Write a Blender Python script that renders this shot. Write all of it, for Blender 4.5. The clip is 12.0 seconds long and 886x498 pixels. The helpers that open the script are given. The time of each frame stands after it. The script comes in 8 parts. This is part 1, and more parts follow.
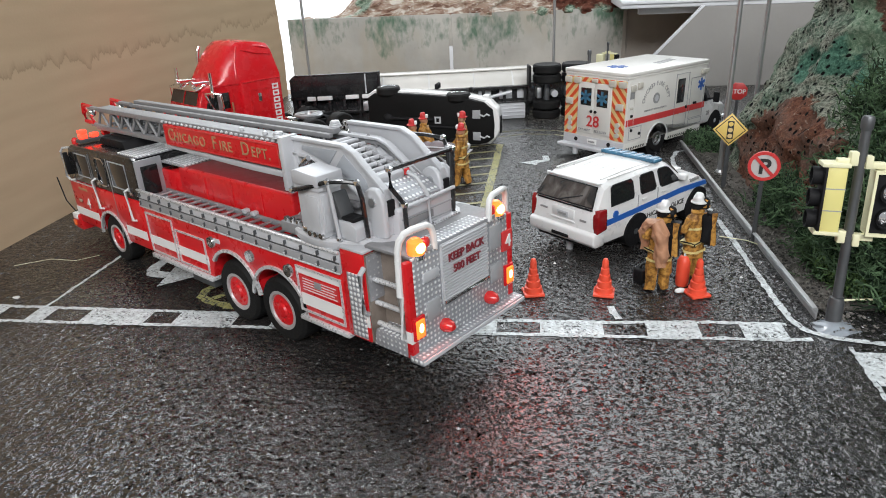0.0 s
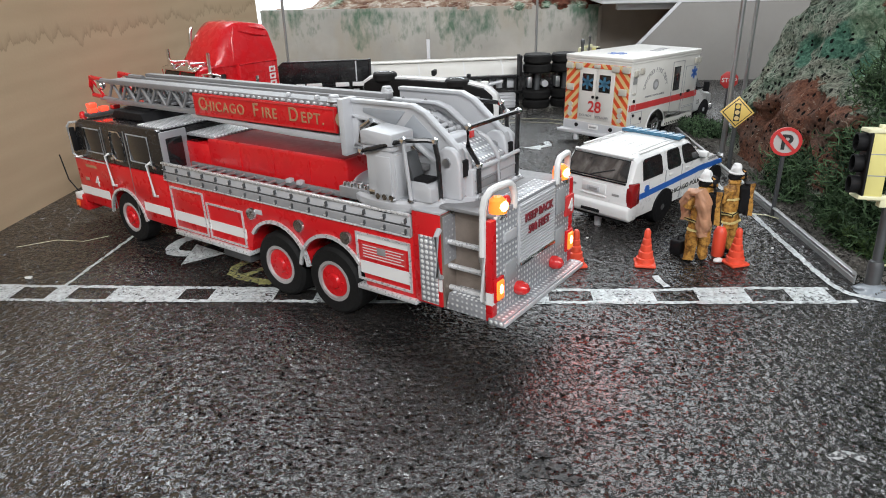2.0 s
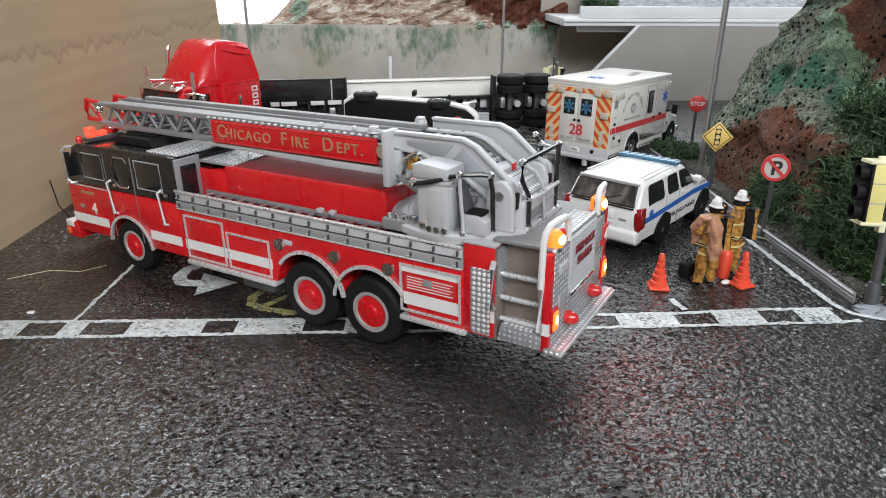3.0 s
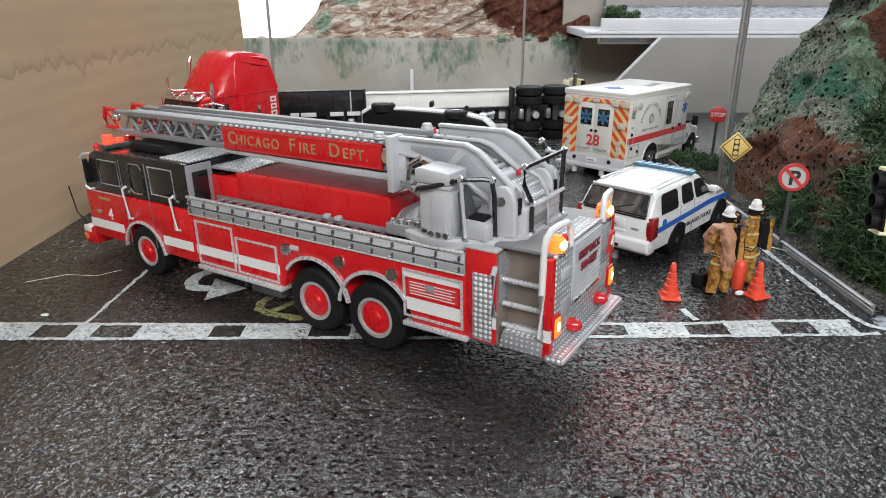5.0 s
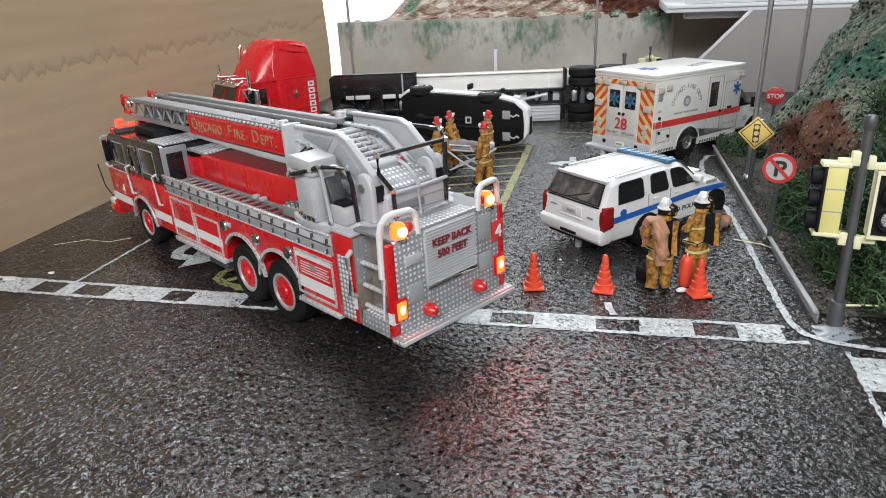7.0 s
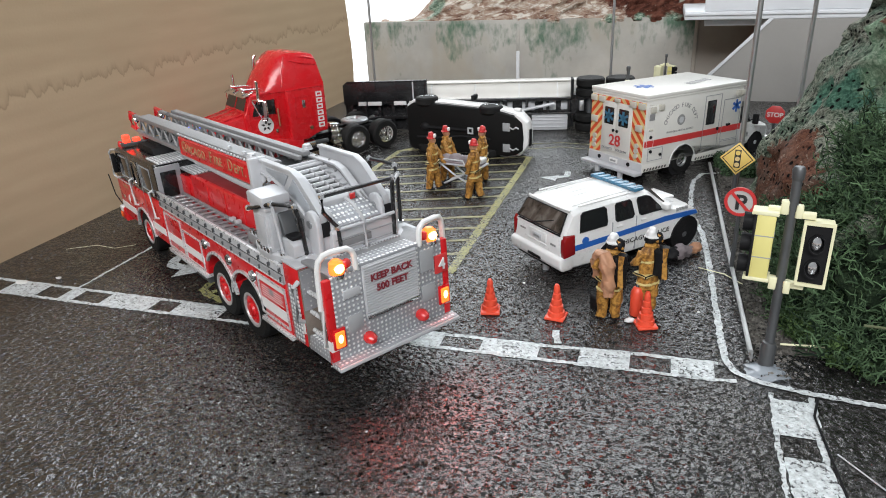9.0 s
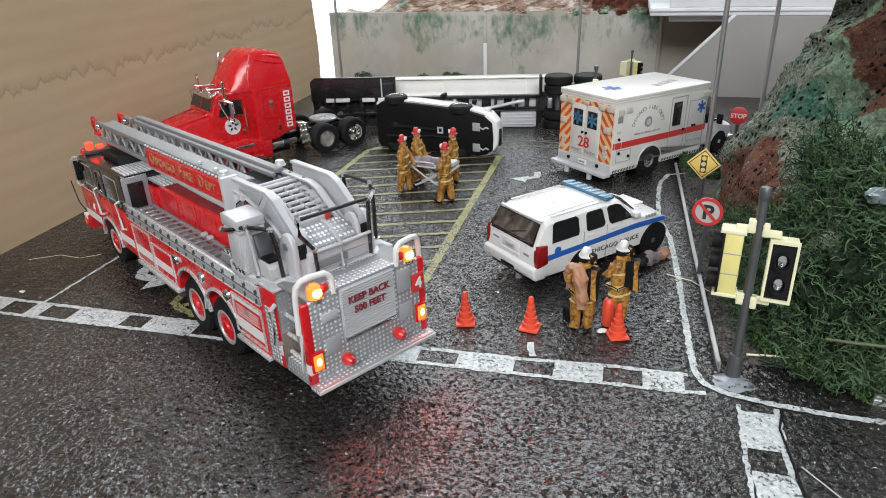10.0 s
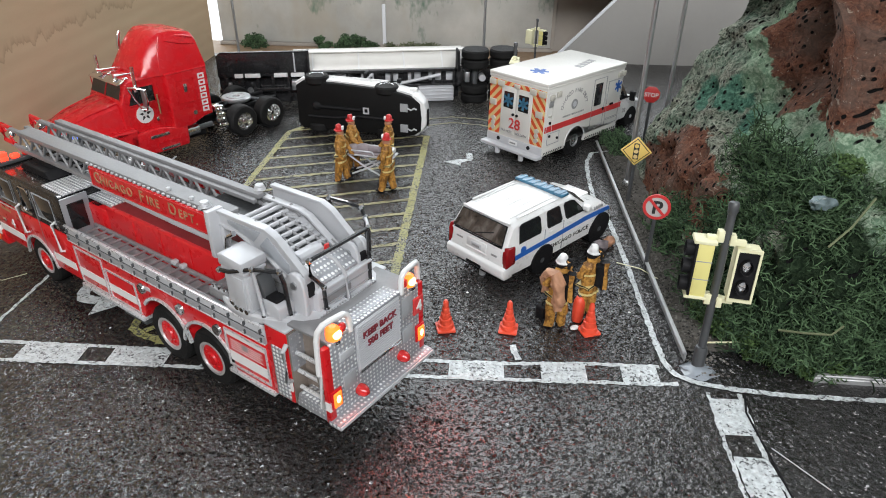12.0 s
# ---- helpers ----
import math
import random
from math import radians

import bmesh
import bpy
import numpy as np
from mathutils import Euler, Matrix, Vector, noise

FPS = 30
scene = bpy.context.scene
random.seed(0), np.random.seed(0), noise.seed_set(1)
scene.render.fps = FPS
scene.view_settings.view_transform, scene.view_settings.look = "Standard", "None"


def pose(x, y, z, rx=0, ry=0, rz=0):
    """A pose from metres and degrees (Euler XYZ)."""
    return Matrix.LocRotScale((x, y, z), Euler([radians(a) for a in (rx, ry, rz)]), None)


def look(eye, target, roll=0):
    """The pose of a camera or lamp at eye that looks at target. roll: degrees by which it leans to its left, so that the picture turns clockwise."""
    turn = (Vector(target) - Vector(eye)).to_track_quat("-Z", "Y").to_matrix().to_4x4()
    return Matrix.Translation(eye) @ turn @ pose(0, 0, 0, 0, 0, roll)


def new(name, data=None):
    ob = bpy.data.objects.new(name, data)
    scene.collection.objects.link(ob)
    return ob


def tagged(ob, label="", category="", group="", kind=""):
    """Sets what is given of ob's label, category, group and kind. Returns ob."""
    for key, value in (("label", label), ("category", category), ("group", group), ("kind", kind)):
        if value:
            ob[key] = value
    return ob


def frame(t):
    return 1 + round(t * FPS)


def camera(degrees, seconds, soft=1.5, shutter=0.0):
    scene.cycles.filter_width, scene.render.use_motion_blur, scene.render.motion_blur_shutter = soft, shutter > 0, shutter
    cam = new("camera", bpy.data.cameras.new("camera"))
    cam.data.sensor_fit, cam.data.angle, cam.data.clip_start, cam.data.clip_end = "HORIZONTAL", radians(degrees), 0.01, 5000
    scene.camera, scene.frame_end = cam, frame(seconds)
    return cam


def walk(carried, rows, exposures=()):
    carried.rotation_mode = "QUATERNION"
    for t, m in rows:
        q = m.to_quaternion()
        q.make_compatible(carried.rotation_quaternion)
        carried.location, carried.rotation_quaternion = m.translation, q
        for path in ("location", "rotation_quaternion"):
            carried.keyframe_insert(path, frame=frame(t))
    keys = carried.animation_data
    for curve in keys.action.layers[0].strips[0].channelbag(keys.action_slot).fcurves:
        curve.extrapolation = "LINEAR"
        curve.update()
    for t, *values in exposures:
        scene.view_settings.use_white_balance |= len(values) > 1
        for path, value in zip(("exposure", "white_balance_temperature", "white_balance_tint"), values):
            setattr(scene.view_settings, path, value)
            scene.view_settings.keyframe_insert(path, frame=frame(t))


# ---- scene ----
cam = camera(67.26, 12.0, soft=1.0)
PATH = [
    (0, (-0.06506, -0.15974, 0.09070), (-0.1364, 0.2940, -0.1068), -2.75),
    (0.5, (-0.06713, -0.16185, 0.09102), (-0.1337, 0.2954, -0.1000), -2.45),
    (1, (-0.07100, -0.16321, 0.09027), (-0.1321, 0.2952, -0.0999), -1.93),
    (1.5, (-0.07402, -0.16233, 0.08421), (-0.1229, 0.2959, -0.1097), -1.50),
    (2, (-0.09291, -0.16395, 0.08193), (-0.1246, 0.2952, -0.1134), -1.31),
    (2.5, (-0.10596, -0.16350, 0.08173), (-0.1110, 0.2977, -0.1114), -0.10),
    (3, (-0.11856, -0.16366, 0.08703), (-0.1013, 0.2992, -0.1013), 0.32),
    (3.2, (-0.12004, -0.16400, 0.08721), (-0.1015, 0.2983, -0.1022), -0.34),
    (4.8, (-0.12049, -0.16417, 0.08641), (-0.1121, 0.3033, -0.0908), 0.03),
    (5, (-0.11331, -0.16396, 0.08502), (-0.1153, 0.3031, -0.0936), -0.06),
    (5.5, (-0.09389, -0.16368, 0.08429), (-0.1342, 0.3015, -0.0945), -0.77),
    (6, (-0.07480, -0.16267, 0.08463), (-0.1490, 0.2963, -0.0994), -1.52),
    (6.5, (-0.05972, -0.16251, 0.08647), (-0.1531, 0.2911, -0.1019), -2.07),
    (7, (-0.04868, -0.16253, 0.08759), (-0.1612, 0.2855, -0.1038), -2.72),
    (7.2, (-0.04419, -0.16204, 0.08645), (-0.1627, 0.2838, -0.1063), -2.86),
    (8.8, (-0.02186, -0.15965, 0.09929), (-0.1702, 0.2748, -0.0989), -2.65),
    (9, (-0.02188, -0.16116, 0.10193), (-0.1669, 0.2734, -0.0983), -2.71),
    (9.5, (-0.02186, -0.16012, 0.10359), (-0.1618, 0.2720, -0.1055), -3.15),
    (10, (-0.02493, -0.15883, 0.11112), (-0.1446, 0.2773, -0.1022), -2.02),
    (10.5, (-0.03033, -0.15419, 0.11598), (-0.1220, 0.2818, -0.1111), -1.22),
    (11, (-0.03838, -0.15230, 0.12450), (-0.0957, 0.2838, -0.1132), 0.05),
    (11.5, (-0.04899, -0.15548, 0.12790), (-0.0894, 0.2756, -0.1222), 0.21),
    (12, (-0.05867, -0.15703, 0.13221), (-0.0811, 0.2735, -0.1210), 0.73),
]
walk(cam, [(t, look(eye, target, roll)) for t, eye, target, roll in PATH])

# ---- world and light ----
world = bpy.data.worlds.new("world")
scene.world = world
world.use_nodes = True
wbg = world.node_tree.nodes["Background"]
wbg.inputs[0].default_value = (0.80, 0.86, 0.95, 1)
wbg.inputs[1].default_value = 0.18


def area_lamp(name, eye, target, sx, sy, watts, colour):
    data = bpy.data.lights.new(name, "AREA")
    data.shape, data.size, data.size_y, data.energy, data.color = "RECTANGLE", sx, sy, watts, colour
    ob = new(name, data)
    ob.matrix_world = look(eye, target)
    return ob


# daylight through the room's wide window beyond the model, and a small unseen ceiling lamp
area_lamp("window_light", (0.0, 1.57, 1.47), (0.0, 0.20, 1.47), 3.1, 1.76, 34, (0.88, 0.95, 1.0))
# unseen low lamp added before the model to fill its near faces
area_lamp("front_fill_light", (0.08, -1.18, 0.94), (-0.08, 0.10, 0.0), 1.5, 0.5, 29, (0.98, 0.985, 1.0))
area_lamp("ceiling_light_far", (-1.10, 1.20, 2.10), (-0.12, 0.05, 0.0), 0.32, 0.32, 17, (0.95, 0.98, 1.0))


def lens_light(name, eye, target, watts, colour):
    data = bpy.data.lights.new(name, "SPOT")
    data.energy, data.color, data.shadow_soft_size = watts, colour, 0.005
    data.spot_size, data.spot_blend = radians(110), 1.0
    ob = new(name, data)
    ob.matrix_world = look(eye, target)
    return ob


# the lit lamps on the fire truck's tail
lens_light("tail_lamp_light", (-0.0881, -0.0395, 0.0190), (-0.0660, -0.0420, 0.0), 0.020, (1.0, 0.15, 0.11))
lens_light("tail_lamp_light", (-0.0705, -0.0119, 0.0190), (-0.0570, -0.0290, 0.0), 0.020, (1.0, 0.15, 0.11))

# ---- small tools: everything below is written in millimetres ----
MM = 0.001


def mesh_object(name, bm, mats, smooth=False):
    me = bpy.data.meshes.new(name)
    bmesh.ops.scale(bm, vec=(MM, MM, MM), verts=bm.verts)
    bm.normal_update()
    bm.to_mesh(me)
    bm.free()
    for m in (mats if isinstance(mats, (list, tuple)) else [mats]):
        me.materials.append(m)
    if smooth:
        smooth_mesh(me)
    return new(name, me)


def smooth_mesh(me, angle=35):
    me.polygons.foreach_set("use_smooth", [True] * len(me.polygons))
    me.set_sharp_from_angle(angle=radians(angle))


def part(name, bm, mat, parent, label="", smooth=True):
    ob = mesh_object(name, bm, mat, smooth)
    ob.parent = parent
    if label:
        tagged(ob, label)
    return ob


def thing(name, x, y, heading=0.0, pitch=0.0, label="", category="", group="", z=0.0, roll=0.0):
    ob = new(name)
    ob.empty_display_size = 0.01
    ob.matrix_world = pose(x * MM, y * MM, z * MM, 0, 0, heading) @ pose(0, 0, 0, roll, pitch, 0)
    return tagged(ob, label, category, group)


def box(bm, x0, x1, y0, y1, z0, z1, bevel=0.0, seg=2):
    r = bmesh.ops.create_cube(bm, size=1.0)
    vs = r["verts"]
    for v in vs:
        v.co = Vector((x0 + (v.co.x + 0.5) * (x1 - x0), y0 + (v.co.y + 0.5) * (y1 - y0), z0 + (v.co.z + 0.5) * (z1 - z0)))
    if bevel:
        es = {e for v in vs for e in v.link_edges}
        bmesh.ops.bevel(bm, geom=list(es), offset=bevel, segments=seg, affect="EDGES", profile=0.5, clamp_overlap=True)
    return bm


def prism(bm, pts, y0, y1, bevel=0.0, axis="y", seg=2, taper=1.0):
    """A closed outline in (x, z) drawn out along y (axis y), or (y, z) along x, or (x, y) along z."""
    def put(a, b, c):
        return {"y": (a, c, b), "x": (c, a, b), "z": (a, b, c)}[axis]
    n = len(pts)
    ca = sum(p[0] for p in pts) / n
    cb = sum(p[1] for p in pts) / n
    v0 = [bm.verts.new(put(a, b, y0)) for a, b in pts]
    v1 = [bm.verts.new(put(ca + (a - ca) * taper, cb + (b - cb) * taper, y1)) for a, b in pts]
    fs = [bm.faces.new(v0), bm.faces.new(v1[::-1])]
    for i in range(n):
        fs.append(bm.faces.new((v0[i], v1[i], v1[(i + 1) % n], v0[(i + 1) % n])))
    bmesh.ops.recalc_face_normals(bm, faces=fs)
    if bevel:
        es = {e for f in fs for e in f.edges}
        bmesh.ops.bevel(bm, geom=list(es), offset=bevel, segments=seg, affect="EDGES", profile=0.5, clamp_overlap=True)
    return bm


def cyl(bm, p0, p1, r0, r1=None, seg=16, cap=True):
    p0, p1 = Vector(p0), Vector(p1)
    d = p1 - p0
    m = Matrix.Translation((p0 + p1) / 2) @ d.to_track_quat("Z", "Y").to_matrix().to_4x4()
    bmesh.ops.create_cone(bm, cap_ends=cap, segments=seg, radius1=r0, radius2=r0 if r1 is None else r1, depth=d.length, matrix=m)
    return bm


def tube(bm, pts, r, seg=8, closed=False):
    pts = [Vector(p) for p in pts]
    n = len(pts)
    rings = []
    for i, p in enumerate(pts):
        a = pts[i - 1] if (i > 0 or closed) else p
        b = pts[(i + 1) % n] if (i < n - 1 or closed) else p
        q = (b - a).normalized().to_track_quat("Z", "Y")
        rr = r[i] if isinstance(r, (list, tuple)) else r
        rings.append([bm.verts.new(p + q @ Vector((rr * math.cos(k * 2 * math.pi / seg), rr * math.sin(k * 2 * math.pi / seg), 0))) for k in range(seg)])
    for i in range(n if closed else n - 1):
        a, b = rings[i], rings[(i + 1) % n]
        for k in range(seg):
            bm.faces.new((a[k], a[(k + 1) % seg], b[(k + 1) % seg], b[k]))
    if not closed:
        bm.faces.new(rings[0][::-1])
        bm.faces.new(rings[-1])
    return bm


def lathe(bm, prof, at=(0, 0, 0), axis="z", seg=24, cap=True):
    """Turns (radius, height) pairs round an axis."""
    at = Vector(at)
    rings = []
    for r, h in prof:
        ring = []
        for k in range(seg):
            c, s = r * math.cos(2 * math.pi * k / seg), r * math.sin(2 * math.pi * k / seg)
            ring.append(bm.verts.new(at + Vector({"z": (c, s, h), "y": (c, h, s), "x": (h, c, s)}[axis])))
        rings.append(ring)
    fs = []
    for a, b in zip(rings, rings[1:]):
        for k in range(seg):
            fs.append(bm.faces.new((a[k], a[(k + 1) % seg], b[(k + 1) % seg], b[k])))
    if cap:
        fs.append(bm.faces.new(rings[0]))
        fs.append(bm.faces.new(rings[-1]))
    bmesh.ops.recalc_face_normals(bm, faces=fs)
    return bm


def loft(bm, sections, cap=True):
    """Sections: lists of 3D points of equal length, each a closed ring."""
    rings = [[bm.verts.new(p) for p in s] for s in sections]
    n = len(rings[0])
    fs = []
    for a, b in zip(rings, rings[1:]):
        for k in range(n):
            fs.append(bm.faces.new((a[k], a[(k + 1) % n], b[(k + 1) % n], b[k])))
    if cap:
        fs.append(bm.faces.new(rings[0]))
        fs.append(bm.faces.new(rings[-1]))
    bmesh.ops.recalc_face_normals(bm, faces=fs)
    return bm


def blob(bm, at, sx, sy, sz, sub=2, rough=0.0, seed=0):
    r = bmesh.ops.create_icosphere(bm, subdivisions=sub, radius=1.0)
    for v in r["verts"]:
        k = 1 + rough * noise.noise(v.co * 1.7 + Vector((seed * 3.1, seed, 0)))
        v.co = Vector((at[0] + v.co.x * sx * k, at[1] + v.co.y * sy * k, at[2] + v.co.z * sz * k))
    return bm


def turned(bm, verts, m):
    bmesh.ops.transform(bm, matrix=m, verts=verts)


def lettering(name, body, size, mat, parent, origin, right, up, spacing=1.0, depth=0.12, bold=0.0, align="CENTER", stretch=1.0, label=""):
    """Words as a thin mesh; origin is the middle of the line's foot."""
    cu = bpy.data.curves.new(name, "FONT")
    cu.body, cu.size, cu.align_x, cu.extrude, cu.space_character, cu.offset = body, size, align, depth, spacing, bold
    tmp = bpy.data.objects.new(name, cu)
    scene.collection.objects.link(tmp)
    me = bpy.data.meshes.new_from_object(tmp.evaluated_get(bpy.context.evaluated_depsgraph_get()))
    bpy.data.objects.remove(tmp)
    r, u = Vector(right).normalized(), Vector(up).normalized()
    n = r.cross(u)
    m = Matrix((r * stretch, u, n)).transposed().to_4x4()
    m.translation = Vector(origin)
    me.transform(Matrix.Diagonal((MM, MM, MM, 1)) @ m)
    me.name = name
    me.materials.clear()
    me.materials.append(mat)
    ob = new(name, me)
    ob.parent = parent
    if label:
        tagged(ob, label)
    return ob


B = bmesh.new

# ---- materials ----


class Nodes:
    """Short hand for a node material; coordinates come in millimetres."""

    def __init__(self, name, colour=(0.5, 0.5, 0.5), rough=0.5, metal=0.0, coat=0.0, spec=0.5):
        self.mat = bpy.data.materials.new(name)
        self.mat.use_nodes = True
        self.t = self.mat.node_tree
        self.bsdf = self.t.nodes["Principled BSDF"]
        self.set("Base Color", (*colour, 1))
        self.set("Roughness", rough)
        self.set("Metallic", metal)
        self.set("Coat Weight", coat)
        self.set("Coat Roughness", 0.06)
        self.set("Specular IOR Level", spec)

    def set(self, key, v):
        self.bsdf.inputs[key].default_value = v

    def node(self, kind):
        return self.t.nodes.new(kind)

    def link(self, a, b):
        self.t.links.new(a, b)

    def mm(self, stretch=(1, 1, 1)):
        c = self.node("ShaderNodeTexCoord")
        m = self.node("ShaderNodeMapping")
        m.inputs["Scale"].default_value = tuple(1000 * s for s in stretch)
        self.link(c.outputs["Object"], m.inputs["Vector"])
        return m.outputs["Vector"]

    def noise(self, vec, size, detail=3, rough=0.55, distort=0.0):
        n = self.node("ShaderNodeTexNoise")
        n.inputs["Scale"].default_value = 1.0 / size
        n.inputs["Detail"].default_value = detail
        n.inputs["Roughness"].default_value = rough
        n.inputs["Distortion"].default_value = distort
        self.link(vec, n.inputs["Vector"])
        return n.outputs["Fac"]

    def voronoi(self, vec, size, feature="F1", rnd=1.0):
        n = self.node("ShaderNodeTexVoronoi")
        n.feature = feature
        n.inputs["Scale"].default_value = 1.0 / size
        n.inputs["Randomness"].default_value = rnd
        self.link(vec, n.inputs["Vector"])
        return n.outputs["Distance"]

    def ramp(self, fac, stops):
        n = self.node("ShaderNodeValToRGB")
        e = n.color_ramp.elements
        while len(e) < len(stops):
            e.new(0.5)
        for k, (p, c) in enumerate(stops):
            e[k].position = p
            e[k].color = (*c, 1) if isinstance(c, tuple) else (c, c, c, 1)
        self.link(fac, n.inputs["Fac"])
        return n.outputs["Color"]

    def mix(self, fac, a, b, how="MIX"):
        n = self.node("ShaderNodeMix")
        n.data_type, n.blend_type = "RGBA", how
        for key, v in ((0, fac), (6, a), (7, b)):
            if isinstance(v, (int, float)):
                n.inputs[key].default_value = v
            elif isinstance(v, tuple):
                n.inputs[key].default_value = (*v, 1)
            else:
                self.link(v, n.inputs[key])
        return n.outputs[2]

    def math(self, op, a, b=0.0, c=None):
        n = self.node("ShaderNodeMath")
        n.operation = op
        for k, v in enumerate((a, b) if c is None else (a, b, c)):
            if isinstance(v, (int, float)):
                n.inputs[k].default_value = v
            else:
                self.link(v, n.inputs[k])
        return n.outputs[0]

    def bump(self, height, dist, strength=1.0):
        n = self.node("ShaderNodeBump")
        n.inputs["Distance"].default_value = dist * MM
        n.inputs["Strength"].default_value = strength
        self.link(height, n.inputs["Height"])
        self.link(n.outputs["Normal"], self.bsdf.inputs["Normal"])
        return n

    def out(self, key, sock):
        self.link(sock, self.bsdf.inputs[key])
        return self


def plain(name, colour, rough=0.45, metal=0.0, coat=0.0, vary=0.12, grain=3.0, bump=0.03, spec=0.5):
    """Painted or moulded surface with slight mottling, uneven gloss and fine relief."""
    s = Nodes(name, colour, rough, metal, coat, spec)
    v = s.mm()
    big, fine = s.noise(v, grain * 4, 3), s.noise(v, grain * 0.25, 2)
    dark = tuple(c * (1 - vary) for c in colour)
    lite = tuple(min(1, c * (1 + vary * 0.6)) for c in colour)
    s.out("Base Color", s.ramp(big, [(0.3, dark), (0.7, lite)]))
    s.out("Roughness", s.ramp(fine, [(0.3, max(0.03, rough - 0.07)), (0.75, min(1, rough + 0.1))]))
    if bump:
        s.bump(fine, bump)
    return s.mat


def glow(name, colour, strength, base=None):
    s = Nodes(name, base or colour, 0.25)
    s.set("Emission Color", (*colour, 1))
    s.set("Emission Strength", strength)
    return s.mat


def asphalt_height(s, v):
    """Wavy wet binder with scattered grains whose flat tops lean each its own way; gives height and the grains' mask."""
    a = s.voronoi(v, 2.0, "SMOOTH_F1")
    b = s.noise(v, 1.5, 2, 0.5, 0.6)
    c = s.noise(v, 0.5, 2)
    base = s.math("ADD", s.math("MULTIPLY", a, -0.5), s.math("ADD", s.math("MULTIPLY", b, 1.15), s.math("MULTIPLY", c, 0.16)))
    cell = s.node("ShaderNodeTexVoronoi")
    cell.voronoi_dimensions = "2D"
    cell.inputs["Scale"].default_value = 1.0 / 0.8
    s.link(v, cell.inputs["Vector"])
    vec = []
    for a, b in ((v, cell.outputs["Position"]), (cell.outputs["Color"], (0.5, 0.5, 0.5))):
        n = s.node("ShaderNodeVectorMath")
        n.operation = "SUBTRACT"
        s.link(a, n.inputs[0])
        if isinstance(b, tuple):
            n.inputs[1].default_value = b
        else:
            s.link(b, n.inputs[1])
        vec.append(n.outputs[0])
    dot = s.node("ShaderNodeVectorMath")
    dot.operation = "DOT_PRODUCT"
    s.link(vec[0], dot.inputs[0])
    s.link(vec[1], dot.inputs[1])
    sep = s.node("ShaderNodeSeparateColor")
    s.link(cell.outputs["Color"], sep.inputs[0])
    loose = s.ramp(sep.outputs[2], [(0.70, 0.0), (0.74, 1.0)])
    return s.math("ADD", base, s.math("MULTIPLY", s.math("MULTIPLY", dot.outputs["Value"], loose), 2.2)), loose


def asphalt():
    s = Nodes("wet_asphalt", (0.03, 0.03, 0.03), 0.2)
    v = s.mm()
    h, loose = asphalt_height(s, v)
    big = s.noise(v, 55, 4, 0.6)
    mid = s.noise(v, 1.6, 3)
    col = s.mix(s.ramp(big, [(0.38, 0.0), (0.65, 1.0)]), (0.008, 0.008, 0.0085), (0.024, 0.022, 0.021))
    col = s.mix(s.ramp(mid, [(0.48, 0.0), (0.75, 0.5)]), col, (0.050, 0.046, 0.043))
    s.out("Base Color", col)
    wet = s.ramp(s.noise(v, 30, 3), [(0.3, 0.10), (0.7, 0.22)])
    s.out("Roughness", s.mix(loose, wet, (0.07, 0.07, 0.07)))
    s.set("Specular IOR Level", 0.9)
    s.bump(h, 0.75, 1.0)
    return s.mat


def tar_stain():
    """Duller, smoother tar soaked into the road's grain."""
    s = Nodes("dull_tar_stain", (0.010, 0.010, 0.010), 0.34, spec=0.45)
    v = s.mm()
    h, loose = asphalt_height(s, v)
    s.out("Base Color", s.mix(s.ramp(s.noise(v, 2.2, 3), [(0.40, 0.0), (0.70, 1.0)]), (0.007, 0.007, 0.007), (0.026, 0.025, 0.024)))
    s.out("Roughness", s.mix(loose, (0.36, 0.36, 0.36), (0.14, 0.14, 0.14)))
    s.bump(h, 0.6, 1.0)
    return s.mat


def road_paint(name, colour, wear=0.45):
    s = Nodes(name, colour, 0.5)
    v = s.mm()
    h, _ = asphalt_height(s, v)
    worn = s.math("ADD", s.math("MULTIPLY", s.noise(v, 0.85, 3, 0.6), 0.75), s.math("MULTIPLY", s.noise(v, 7, 3), 0.35))
    mask = s.ramp(worn, [(wear - 0.04, 0.0), (wear + 0.05, 1.0)])
    s.out("Base Color", s.mix(mask, (0.07, 0.07, 0.072), s.mix(s.ramp(s.noise(v, 1.6, 4, 0.7), [(0.35, 0.0), (0.65, 1.0)]), tuple(c * 0.62 for c in colour), colour)))
    s.out("Roughness", s.mix(mask, (0.25, 0.25, 0.25), (0.5, 0.5, 0.5)))
    s.bump(h, 0.5, 0.9)
    return s.mat


